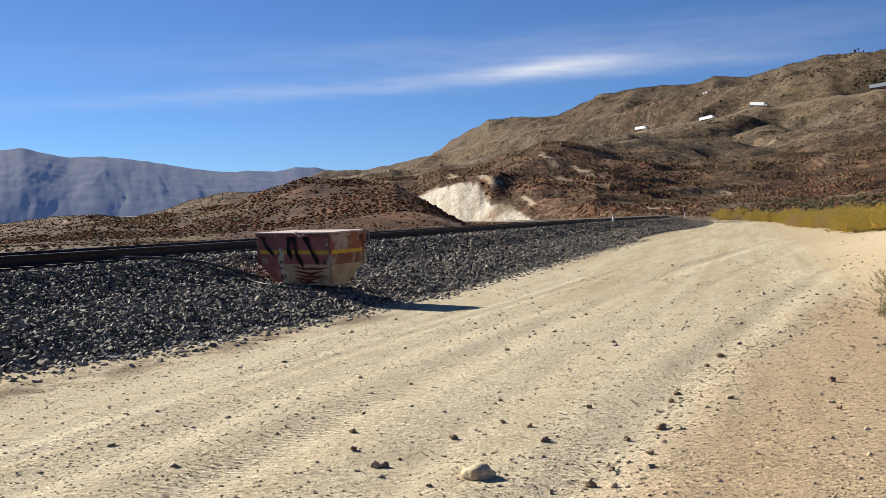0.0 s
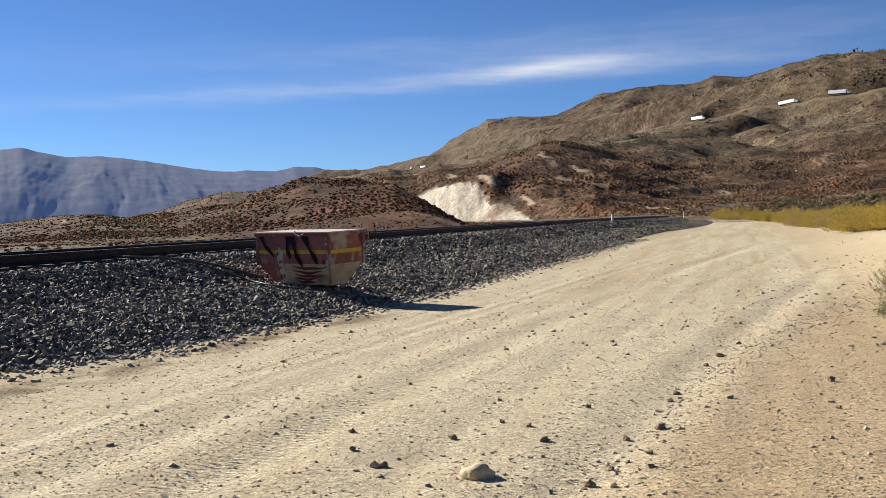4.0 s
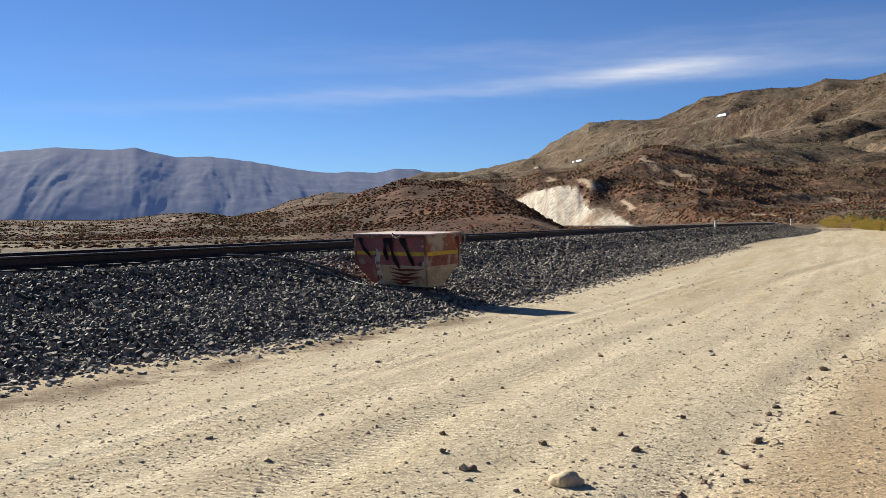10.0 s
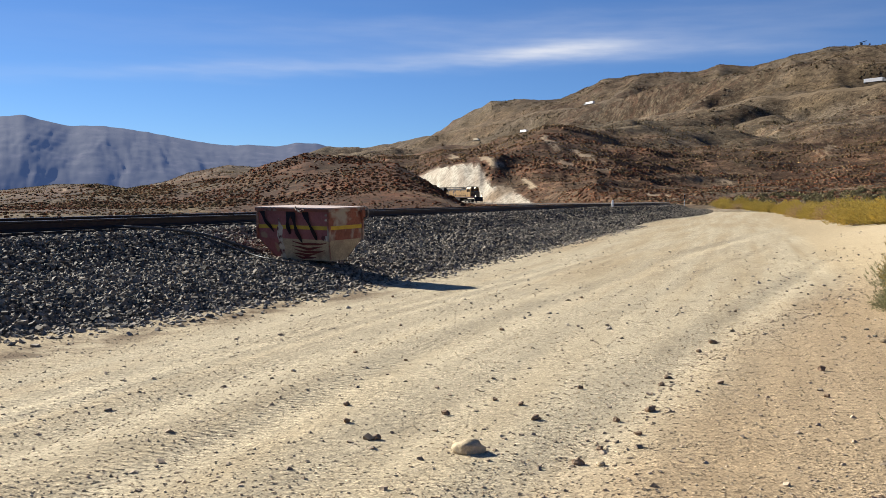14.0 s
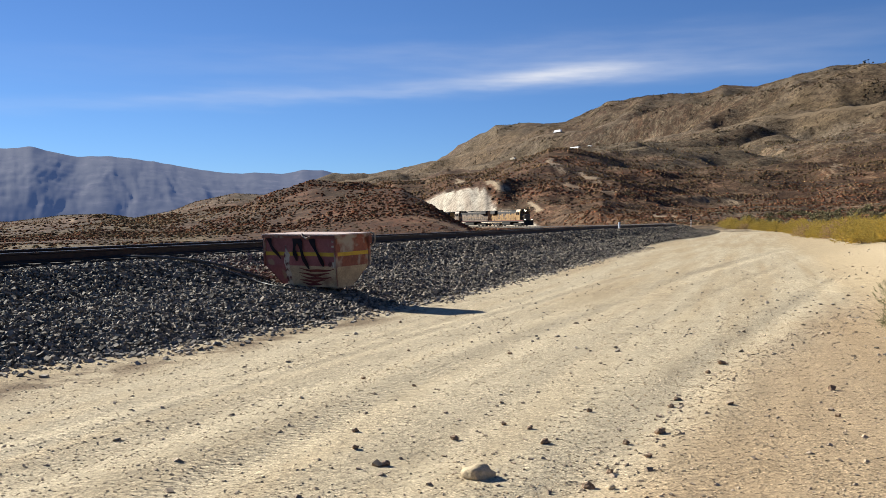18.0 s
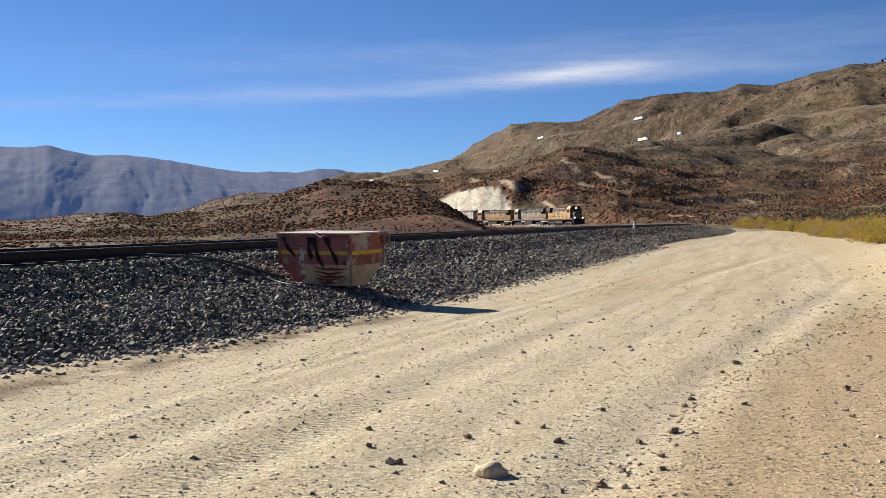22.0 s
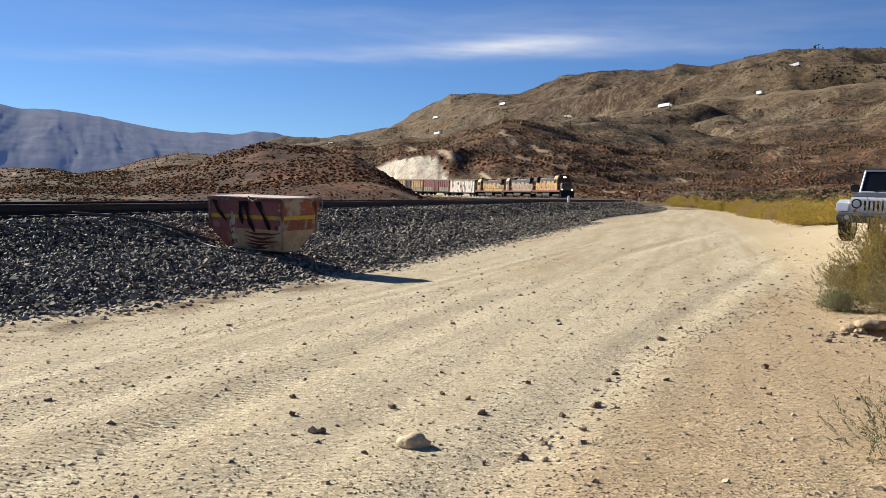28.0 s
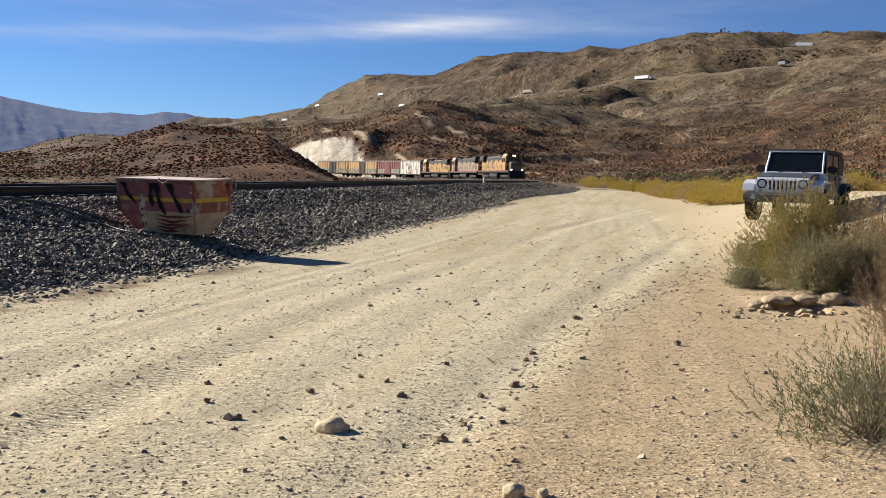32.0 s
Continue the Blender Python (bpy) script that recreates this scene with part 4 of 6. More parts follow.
M["leaf_rust"] = material("russet_dry_stem", srgb(152, 126, 98), 0.9, vary=0.2, scale=8, island=0.4)
M["leaf_green"] = material("grey_green_leaf", srgb(132, 132, 96), 0.85, vary=0.2, scale=8, island=0.4)
let_through(M["leaf_rust"], 0.45)
let_through(M["leaf_green"], 0.45)
M["grit"] = material("pale_grit", srgb(216, 192, 154), 0.9, vary=0.2, scale=30, island=0.3)
build_pebbles()


def lump(name, label, x, y, wide, long, high, mat, seed, group, turn=0.0, sink=0.25, category="stone", soft=False):
    bm = bmesh.new()
    bmesh.ops.create_icosphere(bm, subdivisions=3 if soft or wide > 0.24 else 2, radius=1)
    for v in bm.verts:
        k = 1 + (0.3 if soft else 0.6) * noise.noise(v.co * 1.2 + Vector((seed * 7.1, 0, 0))) + (0.06 if soft else 0.3) * noise.noise(v.co * 3.3 + Vector((0, seed * 3.3, 0)))
        v.co = Vector((v.co.x * wide / 2, v.co.y * long / 2, v.co.z * high / 2)) * k
    ob = part(name, bm, mat, label="", smooth=soft)
    z, g = ground_height(x, y)
    ob.matrix_basis = pose(x, y, float(z[0]) + high * (0.5 - sink), 0, 0, turn)
    return tagged(ob, label, category, group)


lump("rock", "rounded buff boulder lying on the sandy road", 0.2, 5.92, 0.205, 0.15, 0.11, M["stone"], 1, "stones on the road", 12, soft=True)
M["dark_stone"] = material("dark_brown_stone", srgb(172, 144, 116), 0.85, vary=0.25, scale=25, bump=0.006, bump_scale=60)
for k, (x, y, w) in enumerate([(3.17, 11.01, 0.09), (1.63, 7.28, 0.085), (1.32, 6.99, 0.06), (1.06, 6.14, 0.055), (0.87, 5.8, 0.075), (0.71, 6.87, 0.07), (0.64, 7.35, 0.05), (-0.87, 9.78, 0.055), (0.77, 11.79, 0.06), (-0.34, 9.49, 0.04), (0.45, 7.57, 0.045),
                               (3.7, 9.16, 0.09), (3.24, 7.87, 0.05), (0.05, 7.06, 0.06), (-0.41, 6.26, 0.065), (-0.65, 6.67, 0.055), (-0.71, 7.27, 0.06), (2.83, 10.36, 0.06), (1.38, 6.49, 0.05), (1.2, 8.02, 0.05), (-0.5, 12.09, 0.045), (-0.79, 15.66, 0.06),
                               (2.37, 16.03, 0.06), (4.42, 14.25, 0.06), (1.98, 8.4, 0.06), (2.1, 8.75, 0.05), (0.12, 6.1, 0.05), (1.0, 5.74, 0.05), (1.07, 4.6, 0.12), (1.23, 4.64, 0.07)]):
    lump("stone", "small dark brown stone on the sandy road", x, y, w, w * 0.8, w * 0.75, M["dark_stone"] if k < 26 else M["stone"], k + 3, "stones on the road", 40 * k, soft=k >= 26)
# the broken edge of the verge under the big bush
M["clod"] = material("dry_earth_clod", srgb(204, 180, 144), 0.95, vary=0.25, scale=14, bump=0.02, bump_scale=18)
_r = random.Random(4)
for x, y, w, l_, h, up, turn in ((6.3, 12.22, 0.42, 0.34, 0.16, 0.05, -8), (6.68, 12.2, 0.36, 0.3, 0.17, 0.1, 25), (7.12, 12.2, 0.36, 0.32, 0.2, 0.2, 35), (5.95, 12.1, 0.26, 0.22, 0.13, 0.3, 50)):
    lump("earth_slab", "slab of crusted pale earth overhanging a dark hollow in the verge", x, y, w, l_, h, M["clod"], int(x * 100), "broken edge of the verge", turn, sink=up, category="earth slab", soft=True)
for k in range(34):
    x = 5.3 + 2.5 * k / 33 + _r.uniform(-0.15, 0.15)
    y = 11.6 + _r.uniform(-0.55, 0.25) + 0.3 * (k / 33)
    if abs(x - 6.45) < 0.3 and y > 11.4:
        y = 11.35 + _r.uniform(-0.2, 0.1)
    w = _r.choice((0.04, 0.05, 0.07, 0.09, 0.14))
    lump("clod", "broken pale clod of earth at the edge of the verge", x, y, w * 1.3, w, w * 0.7, M["clod"], k + 40, "clods at the verge", 55 * k, category="earth clod")


# ---- the track ----
def ribbon(name, offset, profile, s0, s1, step, mat, parent, label=""):
    """A profile (across, up) swept along the track beside its centre."""
    rows = []
    for s in np.arange(s0, s1, step):
        x, y, z, a = track_at(s)
        nx, ny = math.sin(a), -math.cos(a)
        rows.append([(x + nx * (offset + u), y + ny * (offset + u), z + w) for u, w in profile])
    v = np.array(rows)
    n, m = v.shape[:2]
    i, j = np.meshgrid(np.arange(n - 1), np.arange(m), indexing="ij")
    j2 = (j + 1) % m
    me = mesh_from(name, v.reshape(-1, 3), np.stack([i * m + j, i * m + j2, (i + 1) * m + j2, (i + 1) * m + j], -1).reshape(-1, 4), mat)
    ob = child(new(name, me), parent)
    return tagged(ob, label) if label else ob


def build_track():
    line = thing("railway_track", "weathered steel railway track on dark timber ties", "railway track")
    web = [(-0.075, -0.18), (-0.075, -0.165), (-0.012, -0.14), (-0.012, -0.045), (-0.036, -0.035), (-0.036, -0.004), (0.036, -0.004), (0.036, -0.035), (0.012, -0.045), (0.012, -0.14), (0.075, -0.165), (0.075, -0.18)]
    head = [(-0.03, -0.003), (-0.03, 0.0), (0.03, 0.0), (0.03, -0.003)]
    for o in (0.75, -0.75):
        ribbon("rail", o, web, 60, 820, 2.0, M["rail"], line)
        ribbon("rail_head", o, head, 60, 820, 2.0, M["rail_top"], line, "polished running surface")
    bm = bmesh.new()
    box(bm, -0.115, 0.115, -1.3, 1.3, -0.36, -0.185)
    me = bpy.data.meshes.new("tie")
    bm.to_mesh(me)
    bm.free()
    me.materials.append(M["tie"])
    s0 = 137.0
    for k in range(240):
        x, y, z, a = track_at(s0 + 0.56 * k)
        t = child(new("tie", me), line)
        t.matrix_basis = pose(x, y, z, 0, 0, math.degrees(a) + random.uniform(-1, 1))


build_track()


def build_post(x, y, high, name, label, category):
    ob = thing(name, label, category)
    z, g = ground_height(x, y)
    z = float(z[0])
    bm = bmesh.new()
    rod(bm, (x, y, z - 0.2), (x, y, z + high), 0.055 if high > 1.7 else 0.1, 10)
    part("post", bm, M["white_paint"], ob)
    if high > 1.7:
        bm = bmesh.new()
        box(bm, x - 0.12, x + 0.12, y - 0.06, y - 0.03, z + high * 0.62, z + high)
        part("plate", bm, M["dark_metal"], ob, bevel=0.01)
    bm = bmesh.new()
    rod(bm, (x, y, z + high), (x, y, z + high + 0.06), 0.1, 10, 0.03)
    part("cap", bm, M["white_paint"], ob)


M["white_paint"] = material("weathered_white_paint", (0.78, 0.77, 0.72), 0.6, vary=0.12, scale=4)
M["dark_metal"] = material("dark_steel", (0.03, 0.03, 0.032), 0.5, metal=0.5, vary=0.2, scale=8)
build_post(15.3, 86.2, 0.6, "trackside_post", "white trackside marker post beyond the rails", "marker post")
build_post(36.4, 144.5, 2.0, "signal_mast", "slim pale trackside mast with a dark plate", "signal mast")


# ---- the rusty skip on the bank ----
M["skip_red"] = material("faded_maroon_paint", srgb(192, 118, 108), 0.65, vary=0.2, scale=3, stain=srgb(206, 166, 128), stain_scale=3.1, stain_at=0.63, soft=0.05, bump=0.006, bump_scale=9)
M["skip_side"] = material("flaking_maroon_paint", srgb(176, 108, 84), 0.7, vary=0.25, scale=3, stain=srgb(214, 198, 172), stain_scale=2.4, stain_at=0.5, soft=0.1, bump=0.006, bump_scale=9)
M["skip_low"] = material("bare_scraped_steel", srgb(222, 196, 154), 0.6, metal=0.0, vary=0.25, scale=4, stain=srgb(166, 120, 94), stain_scale=3.0, stain_at=0.55, soft=0.2)
M["skip_lid"] = material("pale_lid_paint", srgb(244, 220, 206), 0.6, vary=0.12, scale=3, stain=srgb(168, 130, 110), stain_scale=2, stain_at=0.62)
M["yellow"] = material("yellow_stripe_paint", srgb(255, 208, 70), 0.6, vary=0.15, scale=7, stain=srgb(190, 130, 80), stain_scale=6, stain_at=0.72)
M["streak"] = material("dark_rust_streak", srgb(132, 66, 54), 0.75, vary=0.3, scale=8)
M["tar"] = material("black_tarred_canvas", (0.03, 0.016, 0.014), 0.6, vary=0.3, scale=9)
M["cream"] = material("cream_paint_patch", srgb(240, 224, 196), 0.7, vary=0.15, scale=8, stain=srgb(130, 74, 64), stain_scale=7, stain_at=0.5)


def build_skip():
    # x runs back along the long face from the near corner, y along the short one
    wide, deep = 2.0, 1.0
    m = Matrix.Translation((-2.195, 18.87, 0.03)) @ Matrix(((-0.809, 0.588, 0, 0), (0.588, 0.809, 0, 0), (0, 0, 1, 0), (0, 0, 0, 1)))
    ob = thing("skip", "rusty maroon steel skip with a yellow stripe, on the ballast bank", "skip")
    lean = Matrix.Rotation(radians(2.2), 4, Vector((0.81, -0.588, 0)))
    ob.matrix_basis = Matrix.Translation((-2.195, 18.87, 0.03)) @ lean @ Matrix.Translation((2.195, -18.87, -0.03))
    top, mid, low = 1.37, 0.745, 0.36

    def place(bm):
        bmesh.ops.transform(bm, matrix=m, verts=bm.verts[:])
        bmesh.ops.recalc_face_normals(bm, faces=bm.faces[:])
        return bm

    def panel(points, thick, out):
        bm = bmesh.new()
        a = [bm.verts.new(p) for p in points]
        b = [bm.verts.new(Vector(p) - Vector(out) * thick) for p in points]
        bm.faces.new(a)
        bm.faces.new(b[::-1])
        for i in range(len(a)):
            bm.faces.new((a[i], b[i], b[(i + 1) % len(a)], a[(i + 1) % len(a)]))
        return place(bm)

    lo = [(0.06, 0.08, low), (wide - 0.42, 0.08, low), (wide - 0.42, deep - 0.42, low), (0.06, deep - 0.42, low)]
    c = [(0, 0), (wide, 0), (wide, deep), (0, deep)]
    part("front_wall", panel([(0, 0, mid), (wide, 0, mid), (wide, 0, top), (0, 0, top)], 0.03, (0, -1, 0)), M["skip_red"], ob)
    part("side_wall", panel([(0, deep, mid), (0, 0, mid), (0, 0, top), (0, deep, top)], 0.03, (-1, 0, 0)), M["skip_side"], ob, "side wall with flaking paint")
    part("side_wall", panel([(wide, 0, mid), (wide, deep, mid), (wide, deep, top), (wide, 0, top)], 0.03, (1, 0, 0)), M["skip_red"], ob)
    part("back_wall", panel([(wide, deep, mid), (0, deep, mid), (0, deep, top), (wide, deep, top)], 0.03, (0, 1, 0)), M["skip_red"], ob)
    part("hopper_front", panel([lo[0], lo[1], (wide, 0, mid), (0, 0, mid)], 0.03, (0, -1, 0)), M["skip_red"], ob)
    part("hopper_side", panel([lo[3], lo[0], (0, 0, mid), (0, deep, mid)], 0.03, (-1, 0, 0)), M["skip_low"], ob)
    part("hopper_side", panel([lo[1], lo[2], (wide, deep, mid), (wide, 0, mid)], 0.03, (1, 0, 0)), M["skip_red"], ob)
    part("hopper_back", panel([lo[2], lo[3], (0, deep, mid), (wide, deep, mid)], 0.03, (0, 1, 0)), M["skip_red"], ob)
    bm = bmesh.new()
    box(bm, lo[0][0], lo[1][0], lo[0][1], lo[2][1], low - 0.03, low + 0.01)
    part("floor_plate", place(bm), M["skip_low"], ob)
    bm = bmesh.new()
    box(bm, -0.05, wide + 0.05, -0.05, deep + 0.05, top, top + 0.025)
    part("lid", place(bm), M["skip_lid"], ob, "pale pink lid", bevel=0.008)
    bm = bmesh.new()
    box(bm, -0.045, wide + 0.045, -0.045, -0.005, top - 0.06, top - 0.003)
    box(bm, -0.045, -0.005, 0.0, deep + 0.045, top - 0.06, top - 0.003)
    part("rim", place(bm), M["skip_side"], ob, bevel=0.006)
    bm = bmesh.new()
    box(bm, 0.012, wide - 0.02, -0.007, -0.0025, 0.955, 1.03)
    part("stripe", place(bm), M["yellow"], ob, "yellow painted stripe")
    bm = bmesh.new()
    box(bm, -0.007, -0.0025, 0.02, deep - 0.02, 0.955, 1.03)
    part("stripe", place(bm), M["yellow"], ob, "yellow painted stripe")
    for e in ((0, 0), (wide, 0), (0, deep)):
        bm = bmesh.new()
        box(bm, e[0] - 0.03, e[0] + 0.03, e[1] - 0.03, e[1] + 0.03, mid - 0.02, top - 0.07)
        part("corner_post", place(bm), M["skip_side"], ob, bevel=0.008)
    # canvas straps that hang from the lid
    for x0, x1, z1, lean_x in ((1.94, 1.82, 0.93, -0.36), (1.14, 1.04, 0.9, -0.02), (1.06, 0.96, 0.74, -0.28), (0.70, 0.56, 0.80, -0.32)):
        bm = bmesh.new()
        n = 8
        left, right = [], []
        for i in range(n + 1):
            t = i / n
            cx = (x0 + x1) / 2 + lean_x * t + 0.015 * math.sin(7 * t + x0 * 9)
            w = 0.07 * (1 - 0.55 * t) + 0.02 * math.sin(9 * t + x0)
            z = top - 0.05 - (top - z1) * t
            out = -0.02 - 0.03 * math.sin(math.pi * t)
            left.append(bm.verts.new((cx - w, out, z)))
            right.append(bm.verts.new((cx + w, out, z)))
        for i in range(n):
            bm.faces.new((left[i], right[i], right[i + 1], left[i + 1]))
        bmesh.ops.solidify(bm, geom=bm.faces[:], thickness=0.008)
        part("strap", place(bm), M["tar"], ob, "black tarred canvas strap")
    def on_front(x, z, out):
        """A point on the front wall or, under the knee, on the sloping panel."""
        if z >= mid:
            return (x, -out, z)
        t = (mid - z) / (mid - low)
        return (min(max(x, 0.06 * t + 0.004), wide - 0.42 * t - 0.004), 0.08 * t - out, z)

    def smear(pname, rows, out, mat, label=""):
        """A flat ragged shape on the front: rows of height, one edge and the other."""
        bm = bmesh.new()
        a = [bm.verts.new(on_front(x0, z, out)) for z, x0, x1 in rows]
        b = [bm.verts.new(on_front(x1, z, out)) for z, x0, x1 in rows]
        for i in range(len(rows) - 1):
            bm.faces.new((a[i], b[i], b[i + 1], a[i + 1]))
        part(pname, place(bm), M[mat], ob, label)

    rag = random.Random(8)
    smear("bare_plate", [(z, 0.0 + 0.01, 1.30) for z in (0.755, 0.74, 0.60, 0.47, 0.33)], 0.004, "skip_low", "scraped tan steel plate")
    rows = []
    for i in range(15):
        z = 1.16 - 0.83 * i / 14
        w = 0.035 + 0.05 * min(1, i / 6) + rag.uniform(-0.025, 0.03)
        mid_x = 1.37 + rag.uniform(-0.02, 0.02) - 0.04 * i / 14
        rows.append((z, mid_x - w, mid_x + w))
    smear("paint_patch", rows, 0.008, "cream", "flaking cream paint patch")
    smear("paint_patch", [(0.84, 0.02, 0.16), (0.80, 0.02, 0.21), (0.76, 0.02, 0.19), (0.735, 0.02, 0.12)], 0.008, "cream", "flaking cream paint patch")
    for z, x0, x1, sag in ((0.70, 0.06, 1.02, 0.05), (0.62, 0.20, 1.04, 0.06), (0.54, 0.16, 1.0, 0.05), (0.47, 0.36, 1.05, 0.04), (0.40, 0.42, 0.98, 0.03)):
        bm = bmesh.new()
        top_edge, low_edge = [], []
        for i in range(11):
            t = i / 10
            x = x0 + (x1 - x0) * t
            zz = z - sag * math.sin(math.pi * t) + 0.008 * math.sin(11 * t + z * 40)
            h = 0.03 * math.sin(math.pi * min(0.97, max(0.03, t))) + 0.004
            top_edge.append(bm.verts.new(on_front(x, min(zz + h, mid - 0.001), 0.007)))
            low_edge.append(bm.verts.new(on_front(x, zz - h * 0.6, 0.007)))
        for i in range(10):
            bm.faces.new((top_edge[i], top_edge[i + 1], low_edge[i + 1], low_edge[i]))
        part("rust_streak", place(bm), M["streak"], ob, "dark maroon rust streak")
    # lifting rings on lugs, and the clasp
    for cx, cy in ((-0.05, deep - 0.03), (wide + 0.04, 0.06)):
        bm = bmesh.new()
        box(bm, cx - 0.03, cx + 0.03, cy - 0.05, cy + 0.05, top - 0.2, top - 0.04)
        lug = part("lug", place(bm), M["skip_side"], ob, bevel=0.008)
        bm = bmesh.new()
        pts = [(cx + 0.11 * math.cos(k * math.pi / 6) * (1 if cx > 0 else -1), cy + 0.05, top - 0.11 + 0.13 * math.sin(k * math.pi / 6)) for k in range(13)]
        for p, q in zip(pts, pts[1:]):
            rod(bm, p, q, 0.016, 8)
        part("lifting_ring", place(bm), M["dusty"], lug, "rusty grey steel ring")
    bm = bmesh.new()
    for p, q in (((0.62, -0.05, top - 0.02), (0.70, -0.09, top - 0.06)), ((0.70, -0.09, top - 0.06), (0.80, -0.08, top - 0.02)), ((0.80, -0.08, top - 0.02), (0.86, -0.05, top + 0.03))):
        rod(bm, p, q, 0.02, 8)
    part("clasp", place(bm), M["cream"], ob)
    for z in (top - 0.12, top - 0.22):
        bm = bmesh.new()
        box(bm, 0.02, 0.09, -0.03, -0.004, z - 0.02, z + 0.02)
        part("hinge", place(bm), M["cream"], ob, bevel=0.006)


build_skip()


def tube(name, points, radius, mat, label, category):
    """A round cable through points, drawn with a smooth line."""
    p = catmull(points, 0.12)
    bm = bmesh.new()
    rings = []
    for i, c in enumerate(p):
        d = Vector(p[min(i + 1, len(p) - 1)]) - Vector(p[max(i - 1, 0)])
        q = d.to_track_quat("Z", "Y").to_matrix()
        rings.append([bm.verts.new(Vector(c) + q @ Vector((math.cos(a) * radius, math.sin(a) * radius, 0))) for a in [k * math.pi / 3 for k in range(6)]])
    for a, b in zip(rings, rings[1:]):
        for k in range(6):
            bm.faces.new((a[k], a[(k + 1) % 6], b[(k + 1) % 6], b[k]))
    ob = part(name, bm, mat, smooth=True)
    return tagged(ob, label, category)


M["hose"] = material("dusty_black_rubber_hose", (0.07, 0.066, 0.06), 0.4, vary=0.3, scale=5)


def on_bank(pts, up):
    z, g = ground_height([p[0] for p in pts], [p[1] for p in pts])
    return [(p[0], p[1], float(h) + up) for p, h in zip(pts, z)]


tube("hose", on_bank([(-8.6, 20.4), (-7.2, 20.0), (-6.2, 19.6), (-5.0, 19.7), (-3.9, 19.9)], 0.1), 0.03, M["hose"], "dusty black rubber hose lying on the ballast beside the skip", "hose")
tube("cable", on_bank([(-7.2, 20.3), (-5.9, 19.9), (-4.9, 19.6), (-3.95, 19.3), (-3.3, 18.75), (-2.5, 18.6), (-1.9, 18.75)], 0.07), 0.016, M["hose"], "thin dusty cable lying along the foot of the skip", "cable")


# ---- plants ----
def tufts(rng, n, shape, length, width, spread, up):
    """Slender leaf blades in sprays of twelve; the sprays start in a lumpy dome of the given half sizes."""
    m = max(1, n // 12)
    a = rng.uniform(0, 2 * math.pi, m)
    rr = rng.rand(m) ** 0.38
    el = np.arcsin(rng.rand(m))
    px, py, pz = np.cos(a) * np.cos(el) * rr, np.sin(a) * np.cos(el) * rr, np.sin(el) * rr
    lumpy = 0.9 + 0.24 * np.sin(3 * a + 1.7) * np.cos(el) + 0.16 * np.sin(5 * a + 4 * el)
    foot = np.stack([px * shape[0] * lumpy, py * shape[1] * lumpy, 0.03 * shape[2] + pz * shape[2] * lumpy], 1)
    axis = np.stack([px, py, pz * 1.2 + up], 1) + rng.normal(0, spread * 0.5, (m, 3))
    axis /= np.linalg.norm(axis, axis=1)[:, None] + 1e-6
    foot, axis = np.repeat(foot, 12, 0), np.repeat(axis, 12, 0)
    n = 12 * m
    foot = foot + axis * (rng.uniform(-0.5, 2.0, (n, 1)) * length)
    way = axis + rng.normal(0, 0.45, (n, 3))
    way /= np.linalg.norm(way, axis=1)[:, None] + 1e-6
    side = np.cross(way, rng.normal(size=(n, 3)))
    side /= np.linalg.norm(side, axis=1)[:, None] + 1e-6
    ln, wd = length * rng.uniform(0.5, 1.2, (n, 1)), width * rng.uniform(0.6, 1.3, (n, 1))
    tip = foot + way * ln
    half = (foot + tip) / 2
    v = np.stack([foot, half + side * wd / 2, tip, half - side * wd / 2], 1).reshape(-1, 3)
    return v, np.arange(4 * n).reshape(n, 4)


def twigs(rng, n, shape, r):
    """Bent stems from the foot out to the dome's skin, three-sided."""
    V, Fc = [], []
    for k in range(n):
        a, el = rng.uniform(0, 2 * math.pi), math.asin(rng.uniform(0.15, 1))
        end = np.array([math.cos(a) * math.cos(el) * shape[0], math.sin(a) * math.cos(el) * shape[1], math.sin(el) * shape[2]]) * rng.uniform(0.75, 1.1)
        p = [np.array([rng.normal(0, 0.06), rng.normal(0, 0.06), -0.05]), end * 0.45 + np.array([0, 0, 0.1 * shape[2]]) + rng.normal(0, 0.04, 3), end]
        base = len(V)
        for i, q in enumerate(p):
            w = r * (1 - 0.4 * i)
            for j in range(3):
                V.append(q + w * np.array([math.cos(j * 2.094), math.sin(j * 2.094), 0]))
        for i in range(2):
            for j in range(3):
                Fc.append((base + 3 * i + j, base + 3 * i + (j + 1) % 3, base + 3 * i + 3 + (j + 1) % 3, base + 3 * i + 3 + j))
    return np.array(V), np.array(Fc)


def bush(label, m, shape, leaves, group="", seed=0, stems=40, category="bush", name="bush"):
    """leaves: rows of part name, material, count, blade length and width, looseness, upward bias, size of its dome."""
    rng = np.random.RandomState(seed)
    ob = thing(name, label, category, group, m)
    v, f = twigs(rng, stems, shape, 0.008 * max(shape))
    child(new("branchwork", mesh_from("branchwork", v, f, M["twig"])), ob)
    for pname, mat, n, ln, wd, loose, up, size in leaves:
        v, f = tufts(rng, n, [k * size for k in shape], ln, wd, loose, up)
        child(new(pname, mesh_from(pname, v, f, M[mat])), ob)
    return ob


def at_ground(x, y, turn=0, up=0.0):
    z, g = ground_height(x, y)
    return pose(x, y, float(z[0]) + up, 0, 0, turn)


